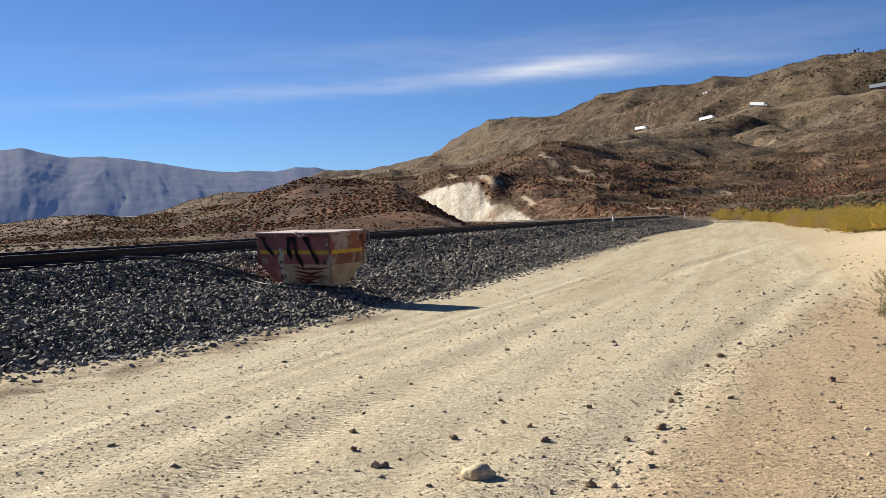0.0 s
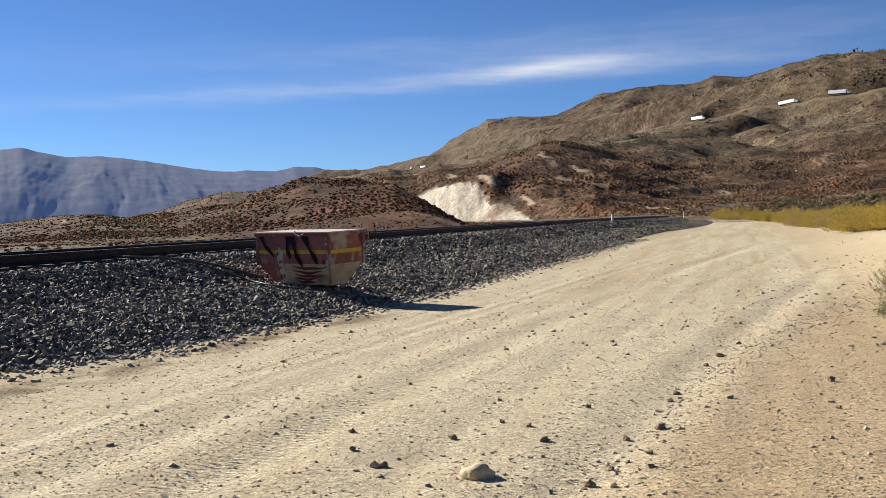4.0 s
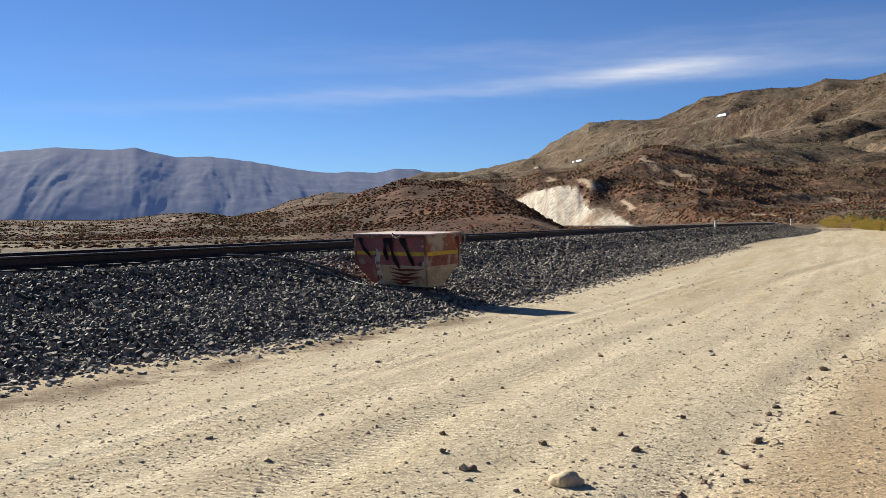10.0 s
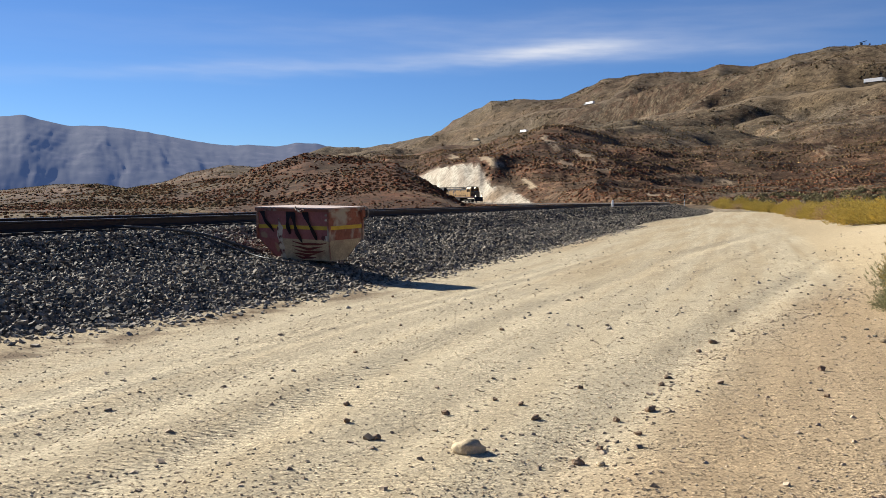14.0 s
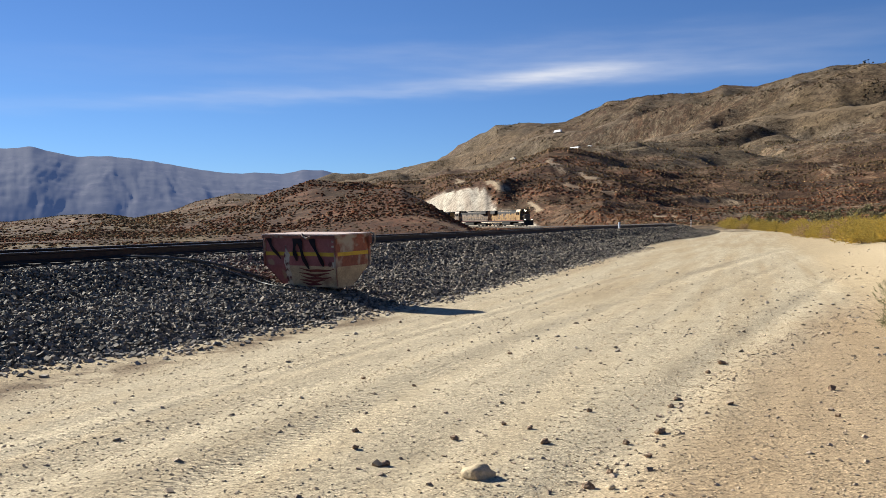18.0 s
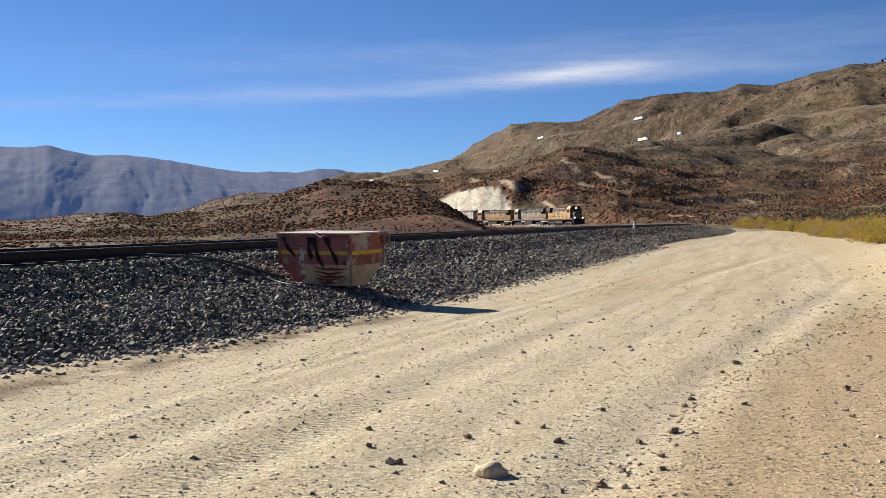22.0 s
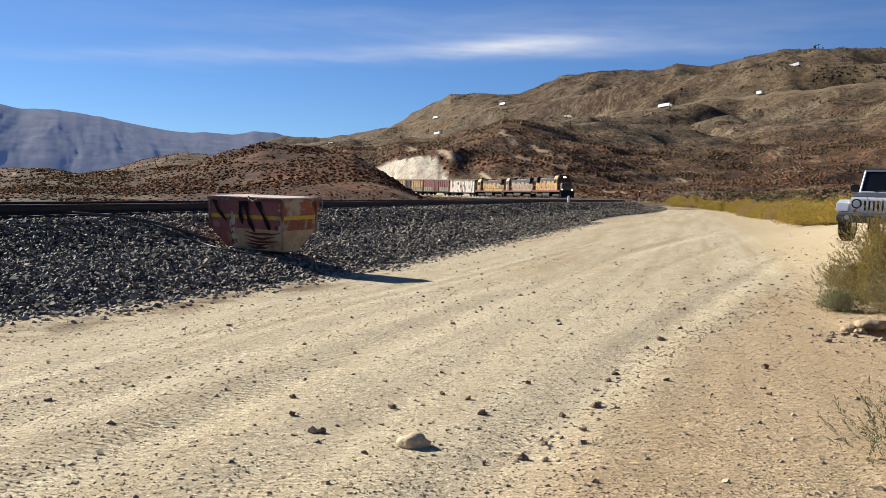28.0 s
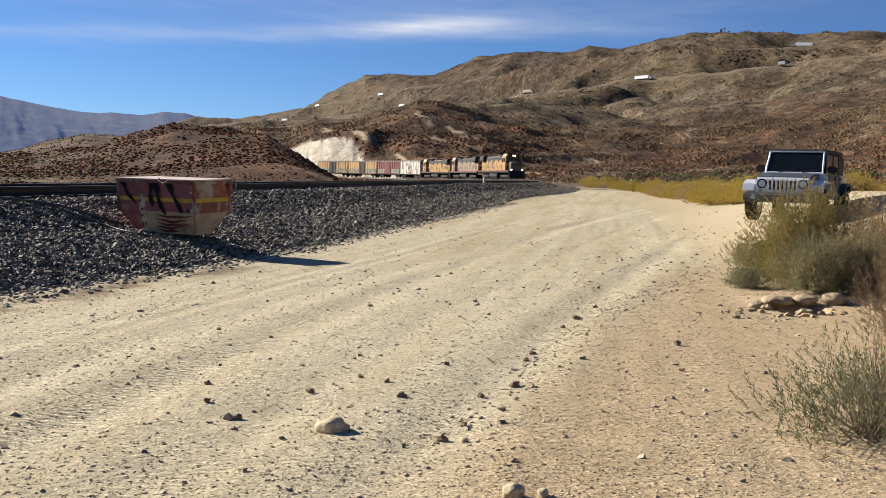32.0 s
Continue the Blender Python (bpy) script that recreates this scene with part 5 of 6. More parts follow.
def build_bushes():
    # the large mixed clump in front of the parked car
    bush("olive rabbitbrush with yellow bloom on the verge", at_ground(8.0, 14.7), (1.15, 1.0, 1.6), [("foliage", "leaf_olive", 80000, 0.045, 0.008, 0.8, 0.3, 0.95), ("bloom", "leaf_bloom", 50000, 0.024, 0.011, 0.7, 0.4, 1.0)], seed=1, stems=160)
    bush("tan dry brush with bare stems on the verge", at_ground(8.85, 13.9), (0.95, 0.9, 1.3), [("foliage", "leaf_dry", 30000, 0.06, 0.006, 1.0, 0.4, 1.0), ("new_leaf", "leaf_olive", 12000, 0.045, 0.008, 0.8, 0.5, 0.85)], seed=2, stems=200)
    bush("grey-green sage bush on the broken verge", at_ground(7.35, 12.95), (0.78, 0.6, 0.8), [("foliage", "leaf_grey", 40000, 0.045, 0.006, 0.9, 0.4, 1.0), ("dry_leaf", "leaf_dry", 7000, 0.07, 0.005, 1.0, 0.4, 1.0)], seed=3, stems=160)
    bush("grey-green sage bush on the broken verge", at_ground(8.1, 12.98), (0.8, 0.6, 0.85), [("foliage", "leaf_grey", 34000, 0.045, 0.006, 0.9, 0.4, 1.0), ("dry_leaf", "leaf_dry", 9000, 0.08, 0.005, 1.0, 0.4, 1.0)], seed=4, stems=150)
    bush("small grey sage tuft leaning over the road's edge", at_ground(6.88, 14.4), (0.34, 0.32, 0.34), [("foliage", "leaf_grey", 8000, 0.05, 0.006, 0.8, 0.5, 1.0)], seed=14, stems=60)
    # tall dry stems close beside the camera
    bush("tall dry brown brush close to the path", at_ground(7.2, 10.7), (0.6, 0.6, 1.05), [("foliage", "leaf_rust", 7000, 0.1, 0.005, 0.6, 1.0, 1.0)], seed=5, stems=160)
    bush("tall dry brown brush close to the path", at_ground(6.0, 8.9), (0.45, 0.5, 0.7), [("foliage", "leaf_rust", 4000, 0.09, 0.005, 0.6, 1.0, 1.0)], seed=9, stems=130)
    bush("low green shrub with sprawling twigs on the verge", at_ground(3.7, 5.75), (0.95, 0.6, 0.42), [("foliage", "leaf_green", 9000, 0.04, 0.006, 0.5, 0.6, 1.0)], seed=6, stems=110)
    bush("low green shrub with sprawling twigs on the verge", at_ground(4.3, 6.5), (0.7, 0.6, 0.55), [("foliage", "leaf_green", 7000, 0.045, 0.006, 0.5, 0.7, 1.0)], seed=7, stems=100)
    bush("small grey sage at the road's edge", at_ground(8.5, 17.6), (0.6, 0.5, 0.45), [("foliage", "leaf_grey", 4000, 0.07, 0.010, 0.6, 0.6, 1.0)], seed=8, stems=40)
    # the long row on the verge
    rng = np.random.RandomState(21)
    kinds = []
    for k in range(5):
        tint = ("leaf_yellow", "leaf_row", "leaf_yellow", "leaf_row", "leaf_dry")[k]
        word = ("bright yellow flowering rabbitbrush", "olive-green rabbitbrush", "golden flowering rabbitbrush", "olive rabbitbrush with some bloom", "tan dried rabbitbrush")[k]
        kinds.append(bush(word + " beside the sandy road", at_ground(30 + k * 4, 62 + k * 8), (1.5, 1.4, 1.5 + 0.2 * (k % 2)), [("foliage", "leaf_row" if k != 4 else "leaf_dry", 3400, 0.17, 0.04, 0.8, 0.4, 0.94), ("bloom", tint, 2600, 0.1, 0.042, 0.8, 0.5, 1.0)], "bushes along the verge", 30 + k, 20))
    spots = []
    for s in np.arange(30, 186, 3.1):
        lat = 7.2 - 0.024 * (s - 30) - 8.5 * smooth(s, 105, 188)
        for row in range(3 if s < 110 else 2):
            spots.append((lat + row * 2.8 + rng.normal(0, 0.5), s + rng.normal(0, 0.7)))
    for lat, s in spots:
        x, y = from_road(lat, s)
        if math.hypot(x - 12.7, y - 25.2) < 5 or math.hypot(x - 14, y - 27) < 5:
            continue
        src = kinds[rng.randint(5)]
        sc = (0.55 + 0.65 * rng.rand() ** 1.3) * (0.8 if s < 48 else 1.0)
        c = copy_thing(src, at_ground(x, y, rng.uniform(0, 360)))
        c.scale = (sc, sc, sc * rng.uniform(0.6, 0.95))


build_bushes()


def clumps(rng, p, size, high, colour, fine):
    """Ragged low domes, one for each bush: an uneven foot, a shoulder where they are near, and a crown."""
    n, k = len(p), 5
    a = (np.arange(k)[None] + rng.uniform(-0.35, 0.35, (n, k))) * 2 * math.pi / k + rng.uniform(0, 6.3, (n, 1))
    r0 = size[:, None] * rng.uniform(0.55, 1.15, (n, k)) * 0.5
    rings = [np.stack([r0 * np.cos(a), r0 * np.sin(a), np.full((n, k), -0.3) * size[:, None]], -1)]
    if fine:
        r1 = r0 * rng.uniform(0.5, 0.95, (n, k))
        rings.append(np.stack([r1 * np.cos(a + 0.3), r1 * np.sin(a + 0.3), high[:, None] * rng.uniform(0.4, 0.95, (n, k))], -1))
    rings.append(np.stack([rng.normal(0, 0.1, n) * size, rng.normal(0, 0.1, n) * size, high * rng.uniform(0.85, 1.15, n)], -1)[:, None])
    v = np.concatenate(rings, 1) + p[:, None, :]
    m = v.shape[1]
    i = np.arange(k)
    j = (i + 1) % k
    f = [np.stack([i + m - 1 - k, j + m - 1 - k, np.full(k, m - 1)], 1)]
    if fine:
        f += [np.stack([i, j, j + k], 1), np.stack([i, j + k, i + k], 1)]
    f = np.concatenate(f)
    c = colour[:, None, :] * rng.uniform(0.75, 1.25, (n, m, 1))
    return v.reshape(-1, 3), (f[None] + m * np.arange(n)[:, None, None]).reshape(-1, 3), c.reshape(-1, 3)


def build_scrub():
    """Chaparral on the hills in bands of distance, growing in drifts with bare soil between them."""
    rng = np.random.RandomState(31)
    V, F, C, total = [], [], [], 0
    kinds = np.array([srgb(142, 88, 60), srgb(124, 94, 68), srgb(118, 108, 74), srgb(158, 134, 96), srgb(88, 80, 58)])
    for n, r0, r1, lo, hi, drift in ((22000, 45, 190, 0.2, 0.65, 9), (64000, 180, 320, 0.35, 1.0, 13), (60000, 310, 480, 0.4, 1.15, 18), (52000, 460, 780, 0.6, 1.7, 26), (46000, 760, 1160, 0.8, 2.2, 36), (66000, 1120, 1750, 1.0, 2.5, 50)):
        r = np.sqrt(rng.uniform(r0 ** 2, r1 ** 2, n))
        b = np.radians(rng.uniform(-37, 38, n))
        x, y = r * np.sin(b), r * np.cos(b)
        z, g = ground_height(x, y)
        soil = soil_colour(x, y, z, g)
        patch = fbm(x + 5, y, drift, 3)
        keep = (rng.rand(n) < 0.2 + 0.8 * smooth(patch + 0.25 * fbm(x, y, 160, 3), -0.24, 0.08)) & (g["bare"] < 0.5) & (g["d"] > 6.5) & (r < g["lines"][9] * 1.03)
        keep &= (g["lat"] < -17) | (g["lat"] > 14) | (r > 190)
        for k in (6, 8):
            keep &= np.abs(r - g["lines"][k]) > 12
        deg = np.degrees(b)
        keep &= ~((deg > -1.8) & (deg < 5.6) & (g["zone"] > 2.7) & (g["zone"] < 4.05) & (z < np.interp(deg, [k[0] for k in CLIFF_TOP], [k[1] for k in CLIFF_TOP]) + 0.6))
        size = lo + (hi - lo) * rng.rand(n) ** 1.8
        red = (1 - smooth(g["zone"] + 1.2 * fbm(x, y, 120, 3), 3.9, 4.9)) * np.clip(0.62 + 1.3 * fbm(x, y, 60, 3), 0, 1)
        pick = rng.rand(n) + 0.5 * patch
        which = np.where(rng.rand(n) < red * 0.8, np.where(pick < 0.7, 0, 1), np.where(pick < 0.25, 3, np.where(pick < 0.6, 2, np.where(pick < 0.9, 1, 4))))
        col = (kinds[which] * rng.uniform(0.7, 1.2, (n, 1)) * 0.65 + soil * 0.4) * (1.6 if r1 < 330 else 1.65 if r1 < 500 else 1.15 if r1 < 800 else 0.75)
        v, f, c = clumps(rng, np.stack([x, y, z], 1)[keep], size[keep] * 1.5, (size * rng.uniform(0.2, 0.5, n) * (0.7 if r1 < 330 else 1.0 if r1 < 500 else 1.3))[keep], col[keep], r1 < 500)
        V.append(v)
        F.append(f + total)
        C.append(c)
        total += len(v)
    v, f, c = np.concatenate(V), np.concatenate(F), np.concatenate(C)
    let_through(M["scrub"], 0.5)
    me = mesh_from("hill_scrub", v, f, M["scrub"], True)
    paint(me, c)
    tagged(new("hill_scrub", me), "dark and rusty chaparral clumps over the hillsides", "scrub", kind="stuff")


build_scrub()


def build_thicket():
    """The dark green thicket along the foot of the hill."""
    rng = np.random.RandomState(41)
    n = 170
    b, r = np.radians(rng.uniform(16.5, 36, n)), rng.uniform(176, 250, n)
    x, y = r * np.sin(b), r * np.cos(b)
    z, g = ground_height(x, y)
    keep = (g["d"] > 9) & (fbm(x, y, 40, 2) > -0.15)
    p, size = np.stack([x, y, z], 1)[keep], rng.uniform(0.5, 1.4, n)[keep]
    k, m = len(p), 150
    a, e, q = rng.uniform(0, 2 * math.pi, (k, m)), np.arcsin(rng.rand(k, m)), rng.rand(k, m) ** 0.4
    c = np.stack([np.cos(a) * np.cos(e), np.sin(a) * np.cos(e), np.sin(e) * 0.9], -1) * (q * size[:, None])[..., None] + p[:, None, :]
    w = rng.normal(0, 0.14, (k, m, 4, 3))
    v = (c[:, :, None, :] + w).reshape(-1, 3)
    me = mesh_from("thicket", v, np.arange(len(v)).reshape(-1, 4), M["thicket"])
    tagged(new("thicket", me), "dark olive thicket along the foot of the hill", "thicket", kind="stuff")


M["thicket"] = material("olive_thicket_leaf", srgb(162, 150, 106), 0.9, vary=0.3, scale=0.3, island=0.5)
build_thicket()


def build_crest_mast():
    b, r = radians(23.33), 1398.0
    x, y = r * math.sin(b), r * math.cos(b)
    z = float(ground_height(x, y)[0][0])
    ob = thing("hilltop_beacon", "small dark equipment frame on the hill's crest", "beacon")
    bm = bmesh.new()
    box(bm, x - 3.5, x - 0.5, y - 1.5, y + 1.5, z - 1, z + 2.0)
    part("cabin", bm, M["dark_metal"], ob, bevel=0.1)
    bm = bmesh.new()
    rod(bm, (x + 3, y, z - 1), (x + 3, y, z + 5), 0.35, 8)
    part("mast", bm, M["dark_metal"], ob)
    bm = bmesh.new()
    rod(bm, (x + 5, y, z + 5.2), (x - 4, y, z + 2.2), 0.4, 8)
    part("boom", bm, M["dark_metal"], ob)


build_crest_mast()


def build_fence_post():
    b, r = radians(31.4), 52.0
    x, y = r * math.sin(b), r * math.cos(b)
    z = float(ground_height(x, y)[0][0])
    bm = bmesh.new()
    rod(bm, (x, y, z - 0.3), (x + 0.03, y, z + 1.9), 0.07, 8, 0.06)
    ob = part("fence_post", bm, M["tie"])
    tagged(ob, "weathered brown timber post standing among the brush", "fence post")


build_fence_post()

# ---- the parked car ----
M["silver"] = material("silver_car_paint", (0.7, 0.71, 0.73), 0.35, metal=0.3, vary=0.05, scale=3, coat=0.25, stain=srgb(150, 142, 130), stain_scale=2, stain_at=0.7)
# car paint made dark grey: holds the doors' shade, also on the bonnet
M["darkened_paint"] = material("silver_paint_darkened", (0.07, 0.075, 0.085), 0.45, metal=0.2, vary=0.08, scale=3, coat=0.1)
M["black_top"] = material("black_hard_top", (0.02, 0.021, 0.024), 0.55, vary=0.15, scale=6)
M["plastic"] = material("grey_plastic_trim", (0.06, 0.062, 0.066), 0.6, vary=0.15, scale=8)
M["rubber"] = material("tyre_rubber", (0.022, 0.021, 0.02), 0.85, vary=0.2, scale=12)
M["glass"] = material("dark_window_glass", (0.015, 0.018, 0.022), 0.06, vary=0.0, coat=0.6)
M["lamp_glass"] = material("headlamp_glass", (0.55, 0.57, 0.6), 0.12, metal=0.4, vary=0.05, scale=8, coat=0.6)
M["chrome"] = material("bright_steel", (0.6, 0.6, 0.6), 0.2, metal=1.0, vary=0.05, scale=5)
M["slot"] = material("black_slot", (0.01, 0.01, 0.011), 0.7, vary=0.1, scale=5)


def wheel(parent, x, y, r, w, name="wheel"):
    bm = bmesh.new()
    rod(bm, (x, y - w / 2, r), (x, y + w / 2, r), r, 28)
    tyre = part(name, bm, M["rubber"], parent, bevel=0.04)
    bm = bmesh.new()
    rod(bm, (x, y - w / 2 - 0.006, r), (x, y + w / 2 + 0.006, r), r * 0.58, 20)
    part("rim", bm, M["chrome"], tyre, bevel=0.02)
    return tyre


def build_car():
    z = float(ground_height(12.32, 23.14)[0][0])
    car = thing("off_road_car", "silver four-door off-road car with a black hard top, parked behind bushes", "car", m=pose(12.32, 23.14, z, 0, 0, -129))
    # x forward, y to its left; the front axle is 1.45 m ahead of the middle
    bm = bmesh.new()
    box(bm, -2.05, 1.02, -0.78, 0.78, 0.55, 1.18)
    part("body", bm, M["silver"], car, bevel=0.05)
    bm = bmesh.new()
    box(bm, 0.9, 1.98, -0.66, 0.66, 0.55, 1.02)
    part("engine_bay", bm, M["silver"], car, bevel=0.04)
    bm = bmesh.new()
    prism(bm, [(0.86, 1.0), (0.86, 1.19), (1.5, 1.16), (1.93, 1.08), (1.99, 1.0)], -0.64, 0.64)
    part("bonnet", bm, M["darkened_paint"], car, "dark grey bonnet", bevel=0.03)
    bm = bmesh.new()
    prism(bm, [(1.97, 0.66), (1.97, 1.05), (2.0, 1.06), (2.04, 1.0), (2.04, 0.7), (2.02, 0.66)], -0.60, 0.60)
    grille = part("grille", bm, M["silver"], car, "silver grille with seven slots", bevel=0.01)
    for k in range(7):
        bm = bmesh.new()
        y = (k - 3) * 0.095
        box(bm, 2.02, 2.046, y - 0.029, y + 0.029, 0.74, 0.985)
        part("slot", bm, M["slot"], grille, bevel=0.008)
    for y in (-0.47, 0.47):
        bm = bmesh.new()
        rod(bm, (2.0, y, 0.9), (2.055, y, 0.9), 0.115, 24)
        ring = part("headlight", bm, M["slot"], car)
        bm = bmesh.new()
        rod(bm, (2.02, y, 0.9), (2.07, y, 0.9), 0.096, 24, 0.08)
        part("lens", bm, M["lamp_glass"], ring, "clear round headlamp")
        bm = bmesh.new()
        rod(bm, (2.0, y * 1.06, 0.735), (2.05, y * 1.06, 0.735), 0.04, 14)
        part("indicator", bm, M["yellow"], car, "amber indicator")
    for y in (-1, 1):
        bm = bmesh.new()
        prism(bm, [(0.95, 0.78), (0.95, 0.86), (1.12, 0.98), (1.3, 1.0), (1.75, 0.99), (2.02, 0.9), (2.08, 0.72), (2.02, 0.72), (1.97, 0.84), (1.75, 0.93), (1.2, 0.93), (1.02, 0.8)], y * 0.64, y * 0.93)
        part("fender", bm, M["silver"], car, "wide silver mudguard", bevel=0.015)
        bm = bmesh.new()
        prism(bm, [(-1.95, 0.74), (-1.9, 0.92), (-1.7, 0.98), (-1.25, 0.98), (-1.05, 0.9), (-1.0, 0.74), (-1.08, 0.74), (-1.2, 0.9), (-1.7, 0.91), (-1.88, 0.74)], y * 0.77, y * 0.93)
        part("fender", bm, M["plastic"], car, bevel=0.015)
    bm = bmesh.new()
    prism(bm, [(2.05, 0.46), (2.05, 0.7), (2.2, 0.68), (2.25, 0.6), (2.22, 0.46)], -0.86, 0.86)
    part("bumper", bm, M["plastic"], car, "grey plastic bumper", bevel=0.03)
    for y in (-0.62, 0.62):
        bm = bmesh.new()
        rod(bm, (2.2, y, 0.58), (2.262, y, 0.58), 0.055, 16)
        part("fog_lamp", bm, M["lamp_glass"], car)
    # windscreen frame and glass lean back
    bm = bmesh.new()
    for p, q in (((0.86, -0.68, 1.17), (0.55, -0.64, 1.73)), ((0.86, 0.68, 1.17), (0.55, 0.64, 1.73)), ((0.56, -0.66, 1.72), (0.56, 0.66, 1.72)), ((0.87, -0.7, 1.19), (0.87, 0.7, 1.19))):
        rod(bm, p, q, 0.024, 8)
    screen = part("windscreen_frame", bm, M["silver"], car)
    bm = bmesh.new()
    v = [bm.verts.new(p) for p in ((0.845, -0.66, 1.2), (0.845, 0.66, 1.2), (0.565, 0.62, 1.7), (0.565, -0.62, 1.7))]
    bm.faces.new(v)
    bmesh.ops.solidify(bm, geom=bm.faces[:], thickness=0.012)
    part("windscreen", bm, M["glass"], car, "dark windscreen glass")
    for y in (-0.35, 0.2):
        bm = bmesh.new()
        rod(bm, (0.885, y, 1.21), (0.84, y + 0.38, 1.27), 0.01, 6)
        part("wiper", bm, M["slot"], car)
    bm = bmesh.new()
    prism(bm, [(0.6, 1.72), (0.5, 1.79), (-1.9, 1.8), (-2.05, 1.74), (-2.05, 1.68), (0.58, 1.68)], -0.68, 0.68)
    part("hard_top", bm, M["black_top"], car, "black hard top", bevel=0.03)
    # a black block added in the cabin, for the shade behind its windows
    bm = bmesh.new()
    box(bm, -1.05, 0.1, -0.66, 0.66, 1.1, 1.64)
    part("cabin_lining", bm, M["slot"], car)
    for y in (-0.36, 0.36):
        bm = bmesh.new()
        box(bm, 0.1, 0.24, y - 0.22, y + 0.22, 1.1, 1.5)
        box(bm, 0.12, 0.22, y - 0.13, y + 0.13, 1.5, 1.64)
        part("seat", bm, M["plastic"], car, bevel=0.03)
    bm = bmesh.new()
    box(bm, 0.57, 0.6, -0.13, 0.13, 1.56, 1.63)
    part("rear_view_mirror", bm, M["plastic"], car, bevel=0.01)
    bm = bmesh.new()
    box(bm, -2.05, -1.0, -0.7, 0.7, 1.16, 1.7)
    part("rear_cabin", bm, M["black_top"], car, bevel=0.04)
    for y in (-1, 1):
        for x0, x1 in ((-0.22, 0.62), (-1.02, -0.3)):
            bm = bmesh.new()
            box(bm, x0, x1, min(y * 0.775, y * 0.8), max(y * 0.775, y * 0.8), 0.6, 1.17)
            # silver doors in the dark paint, for the side turned from the sun
            door = part("door", bm, M["darkened_paint"], car, bevel=0.01)
            bm = bmesh.new()
            box(bm, x0 + 0.02, x1 - 0.02, min(y * 0.70, y * 0.72), max(y * 0.70, y * 0.72), 1.2, 1.66)
            part("window", bm, M["glass"], door, "dark side window")
            bm = bmesh.new()
            box(bm, x0 + 0.05, x0 + 0.2, min(y * 0.8, y * 0.83), max(y * 0.8, y * 0.83), 1.05, 1.09)
            part("handle", bm, M["slot"], door)
            bm = bmesh.new()
            box(bm, x0 - 0.05, x0 + 0.02, min(y * 0.67, y * 0.73), max(y * 0.67, y * 0.73), 1.18, 1.7)
            part("pillar", bm, M["black_top"], car)
        bm = bmesh.new()
        box(bm, 0.55, 0.66, min(y * 0.74, y * 0.96), max(y * 0.74, y * 0.96), 1.2, 1.38)
        part("mirror", bm, M["black_top"], car, bevel=0.03)
    for x in (1.45, -1.5):
        for y in (-0.78, 0.78):
            wheel(car, x, y, 0.41, 0.26)


build_car()

# ---- rail vehicles: x forward, z up from the rail's head ----
M["up_yellow"] = material("weathered_yellow_engine_paint", srgb(214, 164, 88), 0.6, vary=0.3, scale=0.9, stain=srgb(96, 74, 54), stain_scale=0.9, stain_at=0.47, soft=0.14)
M["faded"] = material("faded_grey_engine_paint", srgb(176, 152, 126), 0.65, vary=0.25, scale=0.8, stain=srgb(88, 70, 58), stain_scale=0.9, stain_at=0.47, soft=0.2)
M["engine_grey"] = material("dark_grey_engine_roof", srgb(58, 53, 50), 0.7, vary=0.25, scale=1.2)
# this grey carries the shade on an engine's front
M["front_shade_grey"] = material("worn_paint_front_shade", srgb(112, 102, 88), 0.65, vary=0.2, scale=1.2, stain=srgb(64, 56, 48), stain_scale=1.0, stain_at=0.55)
M["soot"] = material("sooty_black_running_gear", (0.022, 0.02, 0.018), 0.8, vary=0.3, scale=3)
M["red_line"] = material("red_sill_line", srgb(150, 44, 34), 0.6, vary=0.15, scale=3)
M["lamp"] = material("lit_headlamp", (0.9, 0.85, 0.7), 0.3, vary=0.0, glow=(1.0, 0.9, 0.7, 8.0))
M["oxide"] = material("oxide_red_boxcar_paint", srgb(138, 50, 46), 0.7, vary=0.15, scale=1.0, stain=srgb(150, 104, 96), stain_scale=0.9, stain_at=0.62, soft=0.15)
M["white_car"] = material("white_boxcar_paint_with_rust_runs", srgb(252, 240, 222), 0.65, vary=0.1, scale=0.9, stain=srgb(140, 66, 58), stain_scale=0.75, stain_at=0.53, soft=0.06)
M["tan_car"] = material("tan_yellow_boxcar_paint", srgb(226, 176, 108), 0.65, vary=0.15, scale=0.7, stain=srgb(190, 144, 98), stain_scale=0.9, stain_at=0.6, soft=0.15)
M["graffiti"] = material("grey_green_scrawl", srgb(122, 128, 108), 0.7, vary=0.3, scale=2.0, stain=srgb(176, 166, 146), stain_scale=1.8, stain_at=0.5, soft=0.05)
M["door_dark"] = material("dark_brown_boxcar_door", srgb(56, 46, 42), 0.7, vary=0.2, scale=1.5)
M["car_roof"] = material("galvanised_boxcar_roof", srgb(150, 136, 112), 0.6, metal=0.3, vary=0.15, scale=1.0)


